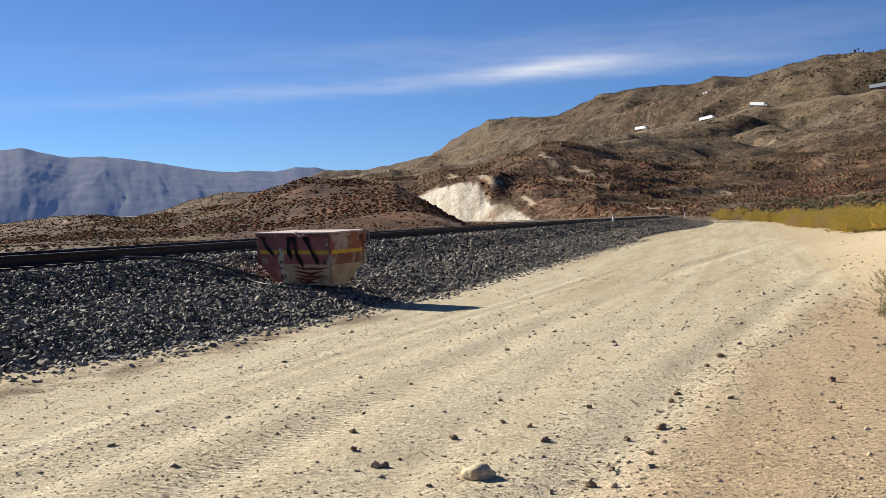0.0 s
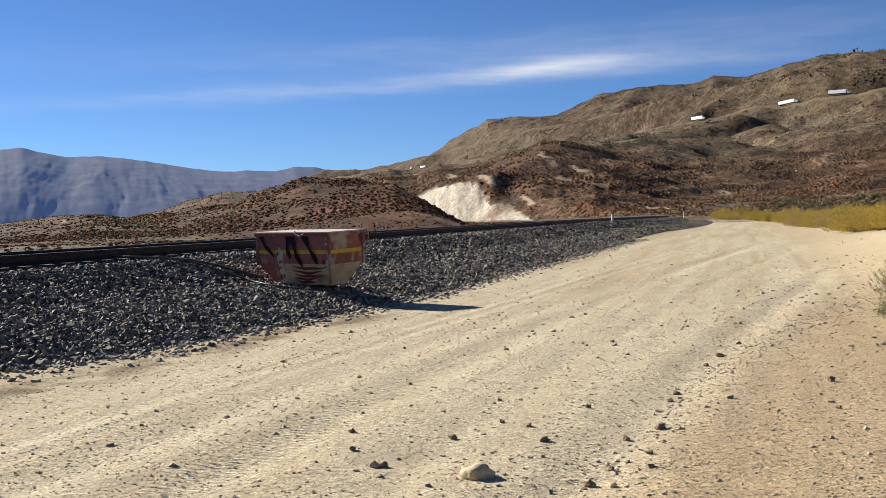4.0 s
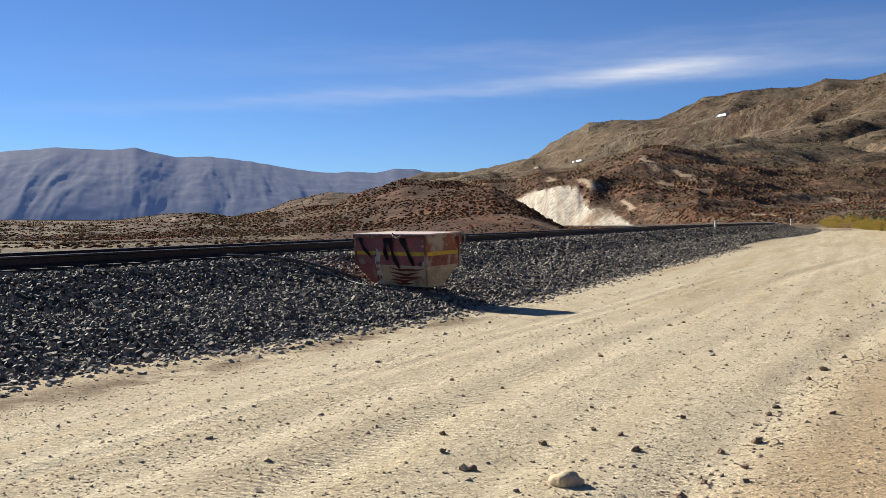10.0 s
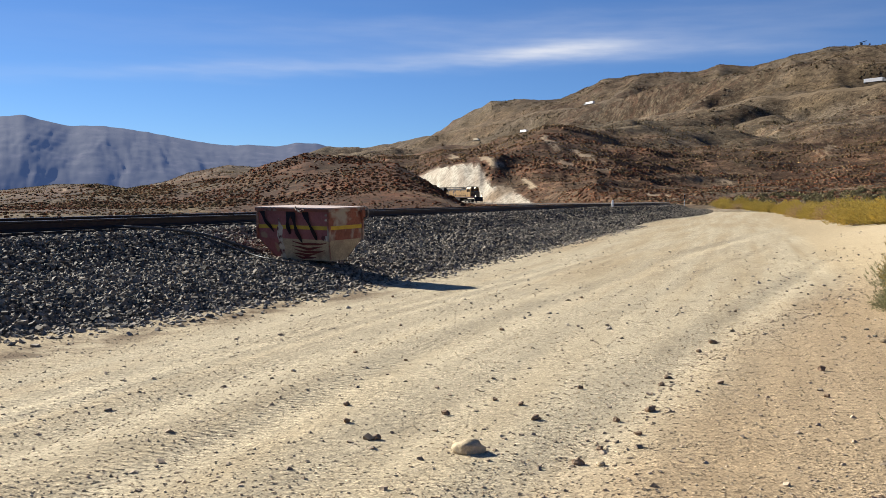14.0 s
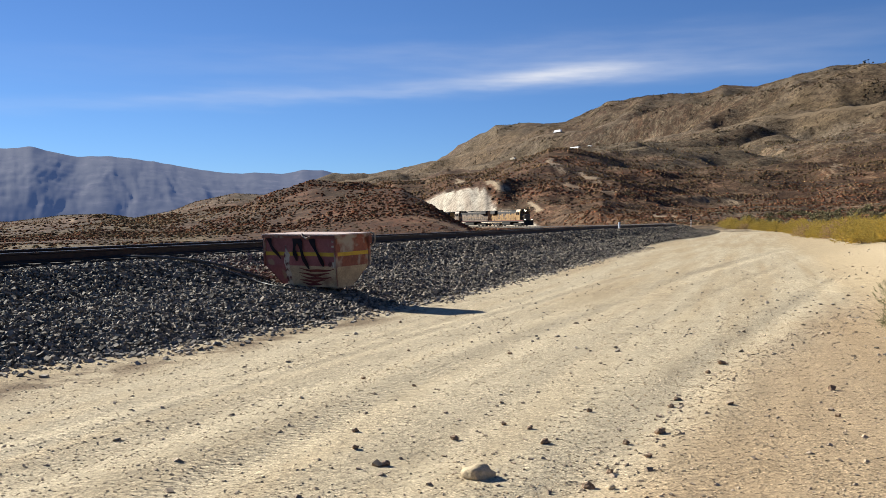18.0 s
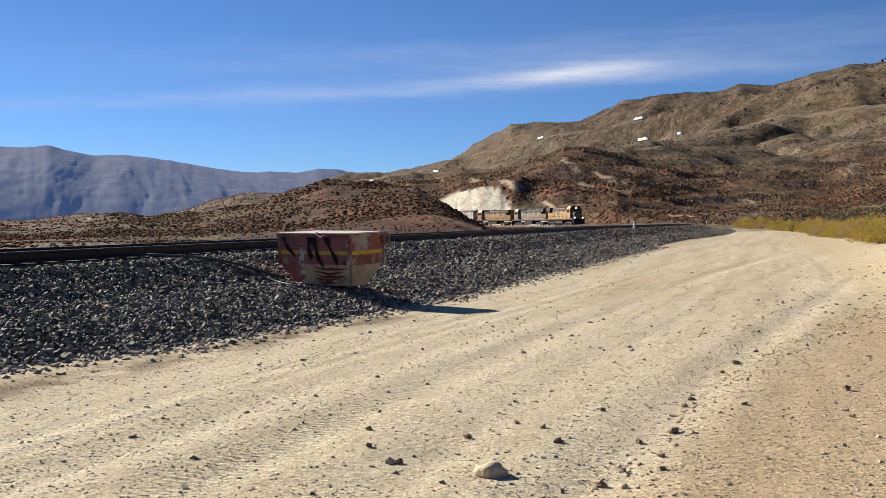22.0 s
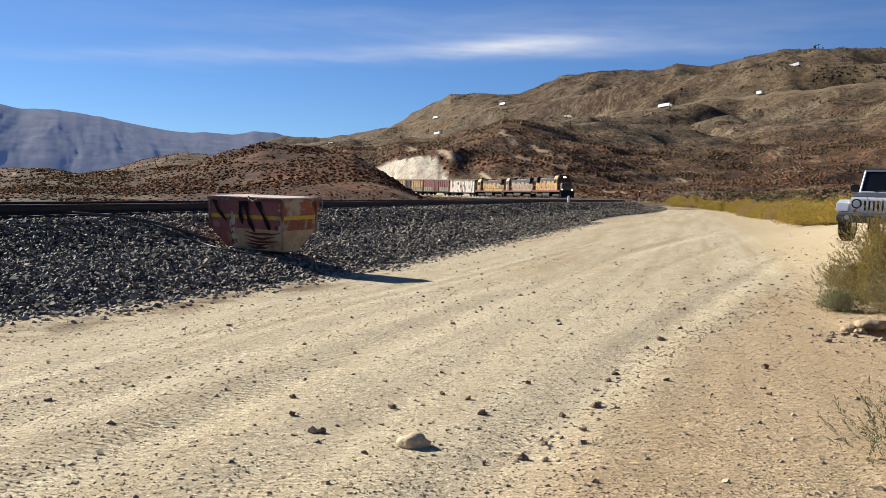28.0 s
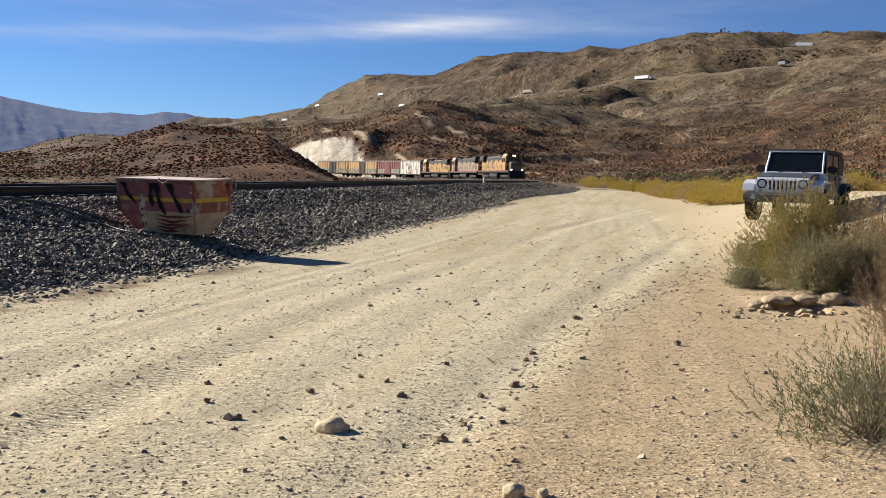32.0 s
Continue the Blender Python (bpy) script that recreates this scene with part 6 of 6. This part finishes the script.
def bogie(parent, x, axles, gap=1.85):
    bm = bmesh.new()
    half = (axles - 1) * gap / 2 + 0.6
    for y in (-1.0, 1.0):
        box(bm, x - half, x + half, y - 0.09, y + 0.09, 0.45, 0.82)
        for k in range(axles):
            cx = x + (k - (axles - 1) / 2) * gap
            box(bm, cx - 0.22, cx + 0.22, y - 0.16, y + 0.16, 0.3, 0.72)
    box(bm, x - 0.5, x + 0.5, -1.0, 1.0, 0.5, 0.95)
    side = part("bogie", bm, M["soot"], parent, bevel=0.03)
    for k in range(axles):
        cx = x + (k - (axles - 1) / 2) * gap
        bm = bmesh.new()
        for y in (-0.75, 0.75):
            rod(bm, (cx, y - 0.07, 0.48), (cx, y + 0.07, 0.48), 0.48, 20)
        rod(bm, (cx, -0.75, 0.48), (cx, 0.75, 0.48), 0.09, 8)
        part("wheelset", bm, M["rail"], side)


def rails(parent, pts, r=0.025, name="handrail"):
    bm = bmesh.new()
    for p, q in zip(pts, pts[1:]):
        rod(bm, p, q, r, 6)
    part(name, bm, M["up_yellow"], parent)


def build_engine(paint, label, lit):
    eng = thing("locomotive", label, "locomotive", "freight train")
    L = 11.0
    bm = bmesh.new()
    box(bm, -L, L, -1.5, 1.5, 1.25, 1.62)
    part("underframe", bm, M["soot"], eng, bevel=0.03)
    for y in (-1.51, 1.51):
        bm = bmesh.new()
        box(bm, -L + 0.2, L - 0.2, y - 0.012, y + 0.012, 1.48, 1.6)
        part("sill_line", bm, M["red_line"], eng, "red sill line")
    bm = bmesh.new()
    prism_v = [(-0.95, 1.6), (-0.95, 3.95), (-0.7, 4.25), (0.7, 4.25), (0.95, 3.95), (0.95, 1.6)]
    a = [bm.verts.new((-L + 0.9, y, z)) for y, z in prism_v]
    b = [bm.verts.new((6.4, y, z)) for y, z in prism_v]
    bm.faces.new(a)
    bm.faces.new(b[::-1])
    for i in range(6):
        bm.faces.new((a[i], b[i], b[(i + 1) % 6], a[(i + 1) % 6]))
    bmesh.ops.recalc_face_normals(bm, faces=bm.faces[:])
    hood = part("hood", bm, M[paint], eng, bevel=0.03)
    bm = bmesh.new()
    box(bm, -L + 0.95, 6.35, -0.97, 0.97, 3.3, 4.3)
    part("hood_roof", bm, M["engine_grey"], hood, "sooty grey roof", bevel=0.2)
    for k in range(13):
        x = -L + 1.6 + k * 1.12
        if x > 5.6:
            break
        for y in (-0.955, 0.955):
            bm = bmesh.new()
            box(bm, x, x + 0.98, y - 0.015, y + 0.015, 1.75, 3.1)
            part("hood_door", bm, M[paint], hood, bevel=0.01)
            if k % 3 == 1:
                bm = bmesh.new()
                box(bm, x + 0.1, x + 0.88, y - 0.03, y + 0.03, 3.2, 3.8)
                part("louvre", bm, M["soot"], hood)
    bm = bmesh.new()
    box(bm, -L + 1.1, -L + 4.2, -1.5, 1.5, 3.4, 4.45)
    part("radiator_wing", bm, M["engine_grey"], eng, "flared radiator section", bevel=0.15)
    for x in (-3.5, -1.7):
        bm = bmesh.new()
        rod(bm, (x, 0, 4.2), (x, 0, 4.42), 0.7, 20)
        part("roof_fan", bm, M["engine_grey"], eng)
    bm = bmesh.new()
    box(bm, 0.4, 2.2, -0.55, 0.55, 4.2, 4.55)
    part("exhaust_hood", bm, M["soot"], eng, bevel=0.08)
    bm = bmesh.new()
    box(bm, 2.6, 6.3, -1.15, 1.15, 4.2, 4.4)
    part("roof_box", bm, M["engine_grey"], eng, bevel=0.06)
    # cab and nose
    bm = bmesh.new()
    cab_v = [(-1.5, 1.6), (-1.5, 3.9), (-1.15, 4.55), (1.15, 4.55), (1.5, 3.9), (1.5, 1.6)]
    a = [bm.verts.new((6.4, y, z)) for y, z in cab_v]
    b = [bm.verts.new((8.9, y, z)) for y, z in cab_v]
    bm.faces.new(a)
    bm.faces.new(b[::-1])
    for i in range(6):
        bm.faces.new((a[i], b[i], b[(i + 1) % 6], a[(i + 1) % 6]))
    bmesh.ops.recalc_face_normals(bm, faces=bm.faces[:])
    cab = part("cab", bm, M[paint], eng, bevel=0.05)
    bm = bmesh.new()
    box(bm, 6.3, 9.0, -1.2, 1.2, 4.5, 4.62)
    part("cab_roof", bm, M["engine_grey"], cab, bevel=0.05)
    for y in (-1.505, 1.505):
        for x in (6.75, 7.7):
            bm = bmesh.new()
            box(bm, x, x + 0.75, y - 0.02, y + 0.02, 3.05, 3.75)
            part("window", bm, M["glass"], cab)
    for y in (-0.95, -0.32, 0.32, 0.95):
        bm = bmesh.new()
        box(bm, 8.89, 8.93, y - 0.27, y + 0.27, 3.35, 3.95)
        part("window", bm, M["glass"], cab)
    bm = bmesh.new()
    box(bm, 8.9, 8.98, -0.75, 0.75, 4.08, 4.38)
    part("number_board", bm, M["soot"], cab)
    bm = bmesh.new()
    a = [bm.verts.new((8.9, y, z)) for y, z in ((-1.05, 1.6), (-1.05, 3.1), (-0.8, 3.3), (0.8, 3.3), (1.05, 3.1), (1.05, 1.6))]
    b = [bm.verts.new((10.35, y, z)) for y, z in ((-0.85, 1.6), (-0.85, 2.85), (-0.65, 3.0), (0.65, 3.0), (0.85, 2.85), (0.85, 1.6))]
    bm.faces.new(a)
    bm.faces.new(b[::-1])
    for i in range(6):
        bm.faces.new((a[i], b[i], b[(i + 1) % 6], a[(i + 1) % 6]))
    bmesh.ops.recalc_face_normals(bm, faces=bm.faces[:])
    part("nose", bm, M["front_shade_grey"], eng, "worn nose, greyed for its shade", bevel=0.06)
    # panel laid over the cab's front, grey for the shade there
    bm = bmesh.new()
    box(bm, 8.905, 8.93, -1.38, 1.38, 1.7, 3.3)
    part("cab_front", bm, M["front_shade_grey"], cab, "worn cab front, greyed for its shade")
    bm = bmesh.new()
    prism(bm, [(10.9, 0.25), (10.9, 1.5), (11.05, 1.5), (11.35, 0.25)], -1.4, 1.4)
    part("plough", bm, M["soot"], eng, bevel=0.03)
    for y in (-0.14, 0.14):
        bm = bmesh.new()
        rod(bm, (8.95, y, 4.23), (9.02, y, 4.23), 0.12, 14)
        part("headlight", bm, M["lamp" if lit else "lamp_glass"], eng, "lit white headlight" if lit else "")
    for y in (-1.0, 1.0):
        bm = bmesh.new()
        rod(bm, (11.0, y, 1.75), (11.06, y, 1.75), 0.1, 14)
        part("ditch_light", bm, M["lamp" if lit else "lamp_glass"], eng, "lit white ditch light" if lit else "")
        rails(eng, [(10.95, y * 1.42, 1.62), (10.95, y * 1.42, 2.6), (9.2, y * 1.42, 2.75), (9.2, y * 1.42, 1.62)])
        rails(eng, [(6.2, y * 1.46, 1.62), (6.2, y * 1.46, 2.6), (-L + 0.3, y * 1.46, 2.6), (-L + 0.3, y * 1.46, 1.62)])
    bm = bmesh.new()
    box(bm, -2.8, 2.8, -1.35, 1.35, 0.35, 1.25)
    part("fuel_tank", bm, M["soot"], eng, bevel=0.18)
    for x in (-6.7, 6.7):
        bogie(eng, x, 3)
    for x in (-L - 0.35, L + 0.35):
        bm = bmesh.new()
        box(bm, x - 0.4, x + 0.4, -0.12, 0.12, 0.75, 1.05)
        part("coupler", bm, M["soot"], eng, bevel=0.03)
    return eng


def build_boxcar(paint, door, label, L, scrawl):
    car = thing("boxcar", label, "boxcar", "freight train")
    bm = bmesh.new()
    box(bm, -L, L, -1.42, 1.42, 1.05, 4.35)
    body = part("body", bm, M[paint], car, bevel=0.04)
    bm = bmesh.new()
    v = [(-1.5, 4.34), (0, 4.62), (1.5, 4.34), (1.5, 4.28), (-1.5, 4.28)]
    a = [bm.verts.new((-L - 0.05, y, z)) for y, z in v]
    b = [bm.verts.new((L + 0.05, y, z)) for y, z in v]
    bm.faces.new(a)
    bm.faces.new(b[::-1])
    for i in range(5):
        bm.faces.new((a[i], b[i], b[(i + 1) % 5], a[(i + 1) % 5]))
    bmesh.ops.recalc_face_normals(bm, faces=bm.faces[:])
    part("roof", bm, M["car_roof"], car)
    n = int(2 * L / 1.25)
    for y in (-1.45, 1.45):
        for k in range(n + 1):
            x = -L + 2 * L * k / n
            if abs(x) < 1.75:
                continue
            bm = bmesh.new()
            box(bm, x - 0.06, x + 0.06, y - 0.04, y + 0.04, 1.1, 4.3)
            part("side_post", bm, M[paint], body)
        bm = bmesh.new()
        box(bm, -1.6, 1.6, y - 0.07, y + 0.07, 1.15, 4.2)
        d = part("door", bm, M[door], car, "dark sliding door" if door == "door_dark" else "", bevel=0.02)
        for x in (-0.75, 0.0, 0.75):
            bm = bmesh.new()
            rod(bm, (x, y * 1.06, 1.3), (x, y * 1.06, 4.1), 0.04, 6)
            part("door_bar", bm, M["car_roof"], d)
        if scrawl:
            for x0, x1 in ((-L + 0.4, -2.0), (2.0, L - 0.4)):
                bm = bmesh.new()
                box(bm, x0, x1, y * 1.0 - 0.012, y * 1.0 + 0.012, 1.25, 2.35)
                part("graffiti", bm, M["graffiti"], body, "band of unreadable painted scrawl")
    bm = bmesh.new()
    box(bm, -L + 0.3, L - 0.3, -0.4, 0.4, 0.75, 1.06)
    box(bm, -L, L, -1.44, 1.44, 0.95, 1.1)
    part("underframe", bm, M["soot"], car)
    for x in (-L + 2.2, L - 2.2):
        bogie(car, x, 2)
    for x in (-L, L):
        for y in (-1.2, 1.2):
            bm = bmesh.new()
            for z in (1.3, 1.7, 2.1, 2.5, 2.9, 3.3, 3.7):
                rod(bm, (x + 0.07 * (1 if x > 0 else -1), y - 0.2, z), (x + 0.07 * (1 if x > 0 else -1), y + 0.2, z), 0.02, 6)
            part("ladder", bm, M["car_roof"], car)
        bm = bmesh.new()
        box(bm, min(x, x * 1.08), max(x, x * 1.08), -0.12, 0.12, 0.75, 1.0)
        part("coupler", bm, M["soot"], car)
    return car


TRAIN = []
_back = 0.0
for kind, paint, extra, label, half, turned in (
        ("engine", "up_yellow", True, "yellow freight locomotive with lit headlights leading the train", 11.35, False),
        ("engine", "faded", False, "faded grey freight locomotive coupled second in the train", 11.35, True),
        ("engine", "up_yellow", False, "yellow freight locomotive facing backwards in the train", 11.35, True),
        ("car", "white_car", ("white_car", False, 7.8), "white boxcar streaked with rust, coupled in the train", 8.2, False),
        ("car", "oxide", ("oxide", True, 7.8), "oxide-red boxcar with pale scrawl along its foot", 8.2, False),
        ("car", "tan_car", ("door_dark", True, 8.6), "tan-yellow boxcar with dark sliding doors and scrawl", 9.0, False),
        ("car", "tan_car", ("door_dark", True, 8.6), "tan-yellow boxcar with dark sliding doors and scrawl", 9.0, False)):
    ob = build_engine(paint, label, extra) if kind == "engine" else build_boxcar(paint, extra[0], label, extra[2], extra[1])
    TRAIN.append((ob, _back + half, half * 0.62, turned))
    _back += 2 * half

# ---- highway traffic on the hill ----
M["truck_white"] = material("white_trailer_side", (0.84, 0.83, 0.81), 0.5, vary=0.05, scale=1.0)
M["truck_cab"] = material("pale_lorry_cab", srgb(190, 186, 180), 0.45, vary=0.08, scale=1.0)
M["truck_tan"] = material("tan_lorry_body", srgb(190, 172, 140), 0.5, vary=0.1, scale=1.0)


def build_truck(label, body="truck_white", trailer=16.0, van=False):
    tr = thing("van" if van else "truck", label, "van" if van else "truck", "highway traffic")
    half = trailer / 2
    bm = bmesh.new()
    box(bm, -half, half, -1.28, 1.28, 1.15 if not van else 0.6, 4.1 if not van else 3.2)
    part("trailer" if not van else "cargo_box", bm, M[body], tr, bevel=0.05)
    if not van:
        bm = bmesh.new()
        box(bm, -half, half, -1.2, 1.2, 0.95, 1.14)
        part("chassis", bm, M["soot"], tr)
    bm = bmesh.new()
    prism(bm, [(half + 0.5, 0.7), (half + 0.5, 3.7), (half + 1.6, 3.6), (half + 2.4, 2.6), (half + 3.9, 2.2), (half + 4.1, 0.7)] if not van else
          [(half + 0.05, 0.5), (half + 0.05, 2.5), (half + 0.7, 2.4), (half + 1.3, 1.5), (half + 2.0, 1.3), (half + 2.1, 0.5)], -1.15, 1.15)
    part("cab", bm, M["truck_cab"], tr, bevel=0.05)
    bm = bmesh.new()
    box(bm, half + 1.65, half + 2.2, -1.16, 1.16, 2.5, 3.3) if not van else box(bm, half + 0.6, half + 1.0, -1.16, 1.16, 1.6, 2.2)
    part("window", bm, M["glass"], tr)
    for x in ((-half + 1.0, -half + 2.2, half + 0.9, half + 3.4) if not van else (-half + 0.8, half + 1.3)):
        for y in (-1.05, 1.05):
            bm = bmesh.new()
            rod(bm, (x, y - 0.15, 0.5), (x, y + 0.15, 0.5), 0.5, 16)
            part("wheel", bm, M["rubber"], tr)
    return tr


# bearing in degrees by time, on the lower (uphill) and upper (downhill) roadway
TRAFFIC = [
    ("lower", "truck", "truck_white", 16.0, [(0, -3.06), (3, -1.58), (6, 0.0), (9, 1.72), (11, 2.85), (14, 4.75), (19, 8.16), (25, 12.86), (28, 15.3), (30, 17.16), (32, 19.0)]),
    ("lower", "truck", "truck_white", 16.0, [(0, 11.7), (3, 14.09), (6, 16.69), (9, 19.3), (13, 23.03), (14, 23.95), (24, 33.0), (32, 40.0)]),
    ("lower", "truck", "truck_white", 17.5, [(0, 15.41), (3, 18.65), (6, 22.15), (8, 24.47), (14, 31.4), (22, 40.0), (32, 50.0)]),
    ("lower", "truck", "truck_white", 16.0, [(0, 18.18), (3, 21.34), (6, 24.62), (12, 31.2), (20, 40.0), (32, 53.0)]),
    ("lower", "truck", "truck_white", 16.0, [(0, 24.49), (8, 33.0), (16, 42.0), (32, 58.0)]),
    ("lower", "truck", "truck_tan", 12.0, [(0, -4.7), (3, -3.59), (6, -2.24), (9, -0.83), (11, 0.39), (14, 1.95), (19, 4.26), (25, 7.79), (28, 9.77), (30, 11.16), (32, 12.4)]),
    ("lower", "truck", "truck_white", 16.0, [(0, -11.0), (6, -9.2), (9, -8.17), (11, -7.43), (14, -6.01), (19, -3.39), (25, 0.15), (28, 2.12), (30, 3.58), (32, 5.05)]),
    ("lower", "truck", "truck_white", 16.0, [(0, -12.2), (8, -10.2), (14, -8.4), (19, -7.0), (25, -4.95), (28, -4.14), (30, -3.5), (32, -2.8)]),
    ("lower", "truck", "truck_white", 14.0, [(0, -13.2), (8, -11.2), (14, -8.2), (19, -6.5), (25, -4.35), (28, -3.5), (30, -2.65), (32, -1.78)]),
    ("lower", "van", "truck_white", 5.5, [(0, -4.0), (8, 0.5), (14, 4.9), (19, 9.2), (22, 12.6), (25, 16.2), (28, 20.51), (30, 23.49), (32, 26.64)]),
    ("upper", "truck", "truck_white", 16.0, [(0, 29.7), (6, 23.57), (7, 22.54), (9, 20.7), (14, 16.4), (19, 12.6), (25, 8.0), (28, 5.95), (30, 4.9), (32, 3.8)]),
    ("upper", "truck", "truck_white", 16.0, [(0, 15.2), (6, 12.3), (9, 10.88), (11, 9.95), (14, 8.61), (19, 5.95), (25, 3.28), (28, 2.01), (30, 1.01), (32, 0.1)]),
    ("upper", "truck", "truck_white", 16.0, [(0, 58.0), (28, 31.5), (32, 27.73)]),
    ("upper", "truck", "truck_white", 16.0, [(0, 48.0), (12, 36.8), (19, 30.4), (25, 24.94), (28, 22.19), (32, 18.5)]),
]
VEHICLES = []
for lane, kind, body, size, rows in TRAFFIC:
    word = {"truck_white": "white-sided articulated lorry", "truck_tan": "short tan lorry"}[body] if kind == "truck" else "small white box van"
    VEHICLES.append((build_truck(word + " driving along the hillside highway", body, size, kind == "van"), lane, rows))


def lane_place(lane, bearing):
    line = LINES[5] if lane == "lower" else LINES[7]
    r = float(np.interp(bearing, line[:, 0], line[:, 1]))
    return r * math.sin(radians(bearing)), r * math.cos(radians(bearing))


def motions():
    # the train: metres along the track of the leading coupler
    front = FRONT
    times = [i * 1.0 for i in range(33)]
    for ob, back, span, turned in TRAIN:
        rows = []
        for t in times:
            s = float(np.interp(t, [k[0] for k in front], [k[1] for k in front])) + back
            a, b = track_at(s - span), track_at(s + span)
            head = math.degrees(math.atan2(a[1] - b[1], a[0] - b[0])) + (180 if turned else 0)
            rows.append((t, pose((a[0] + b[0]) / 2, (a[1] + b[1]) / 2, (a[2] + b[2]) / 2, 0, 0, head)))
        walk(ob, rows)
    for ob, lane, table in VEHICLES:
        rows = []
        ts = np.arange(0, 32.1, 2.0)
        bs = np.interp(ts, [k[0] for k in table], [k[1] for k in table])
        sign = 1 if lane == "lower" else -1
        p = np.array([lane_place(lane, b) for b in bs])
        q = np.array([lane_place(lane, b + 0.9 * sign) for b in bs])
        zp, zq = ground_height(p[:, 0], p[:, 1])[0], ground_height(q[:, 0], q[:, 1])[0]
        for i, t in enumerate(ts):
            d = Vector((q[i, 0] - p[i, 0], q[i, 1] - p[i, 1], zq[i] - zp[i]))
            rows.append((float(t), pose(p[i, 0], p[i, 1], zp[i] + 0.3, 0, -math.degrees(math.atan2(d.z, math.hypot(d.x, d.y))), math.degrees(math.atan2(d.y, d.x)))))
        walk(ob, rows)


FRONT = [(0, 521), (14, 426), (19, 392), (25, 350), (28, 330.5), (30, 318.7), (32, 306.7)]
motions()
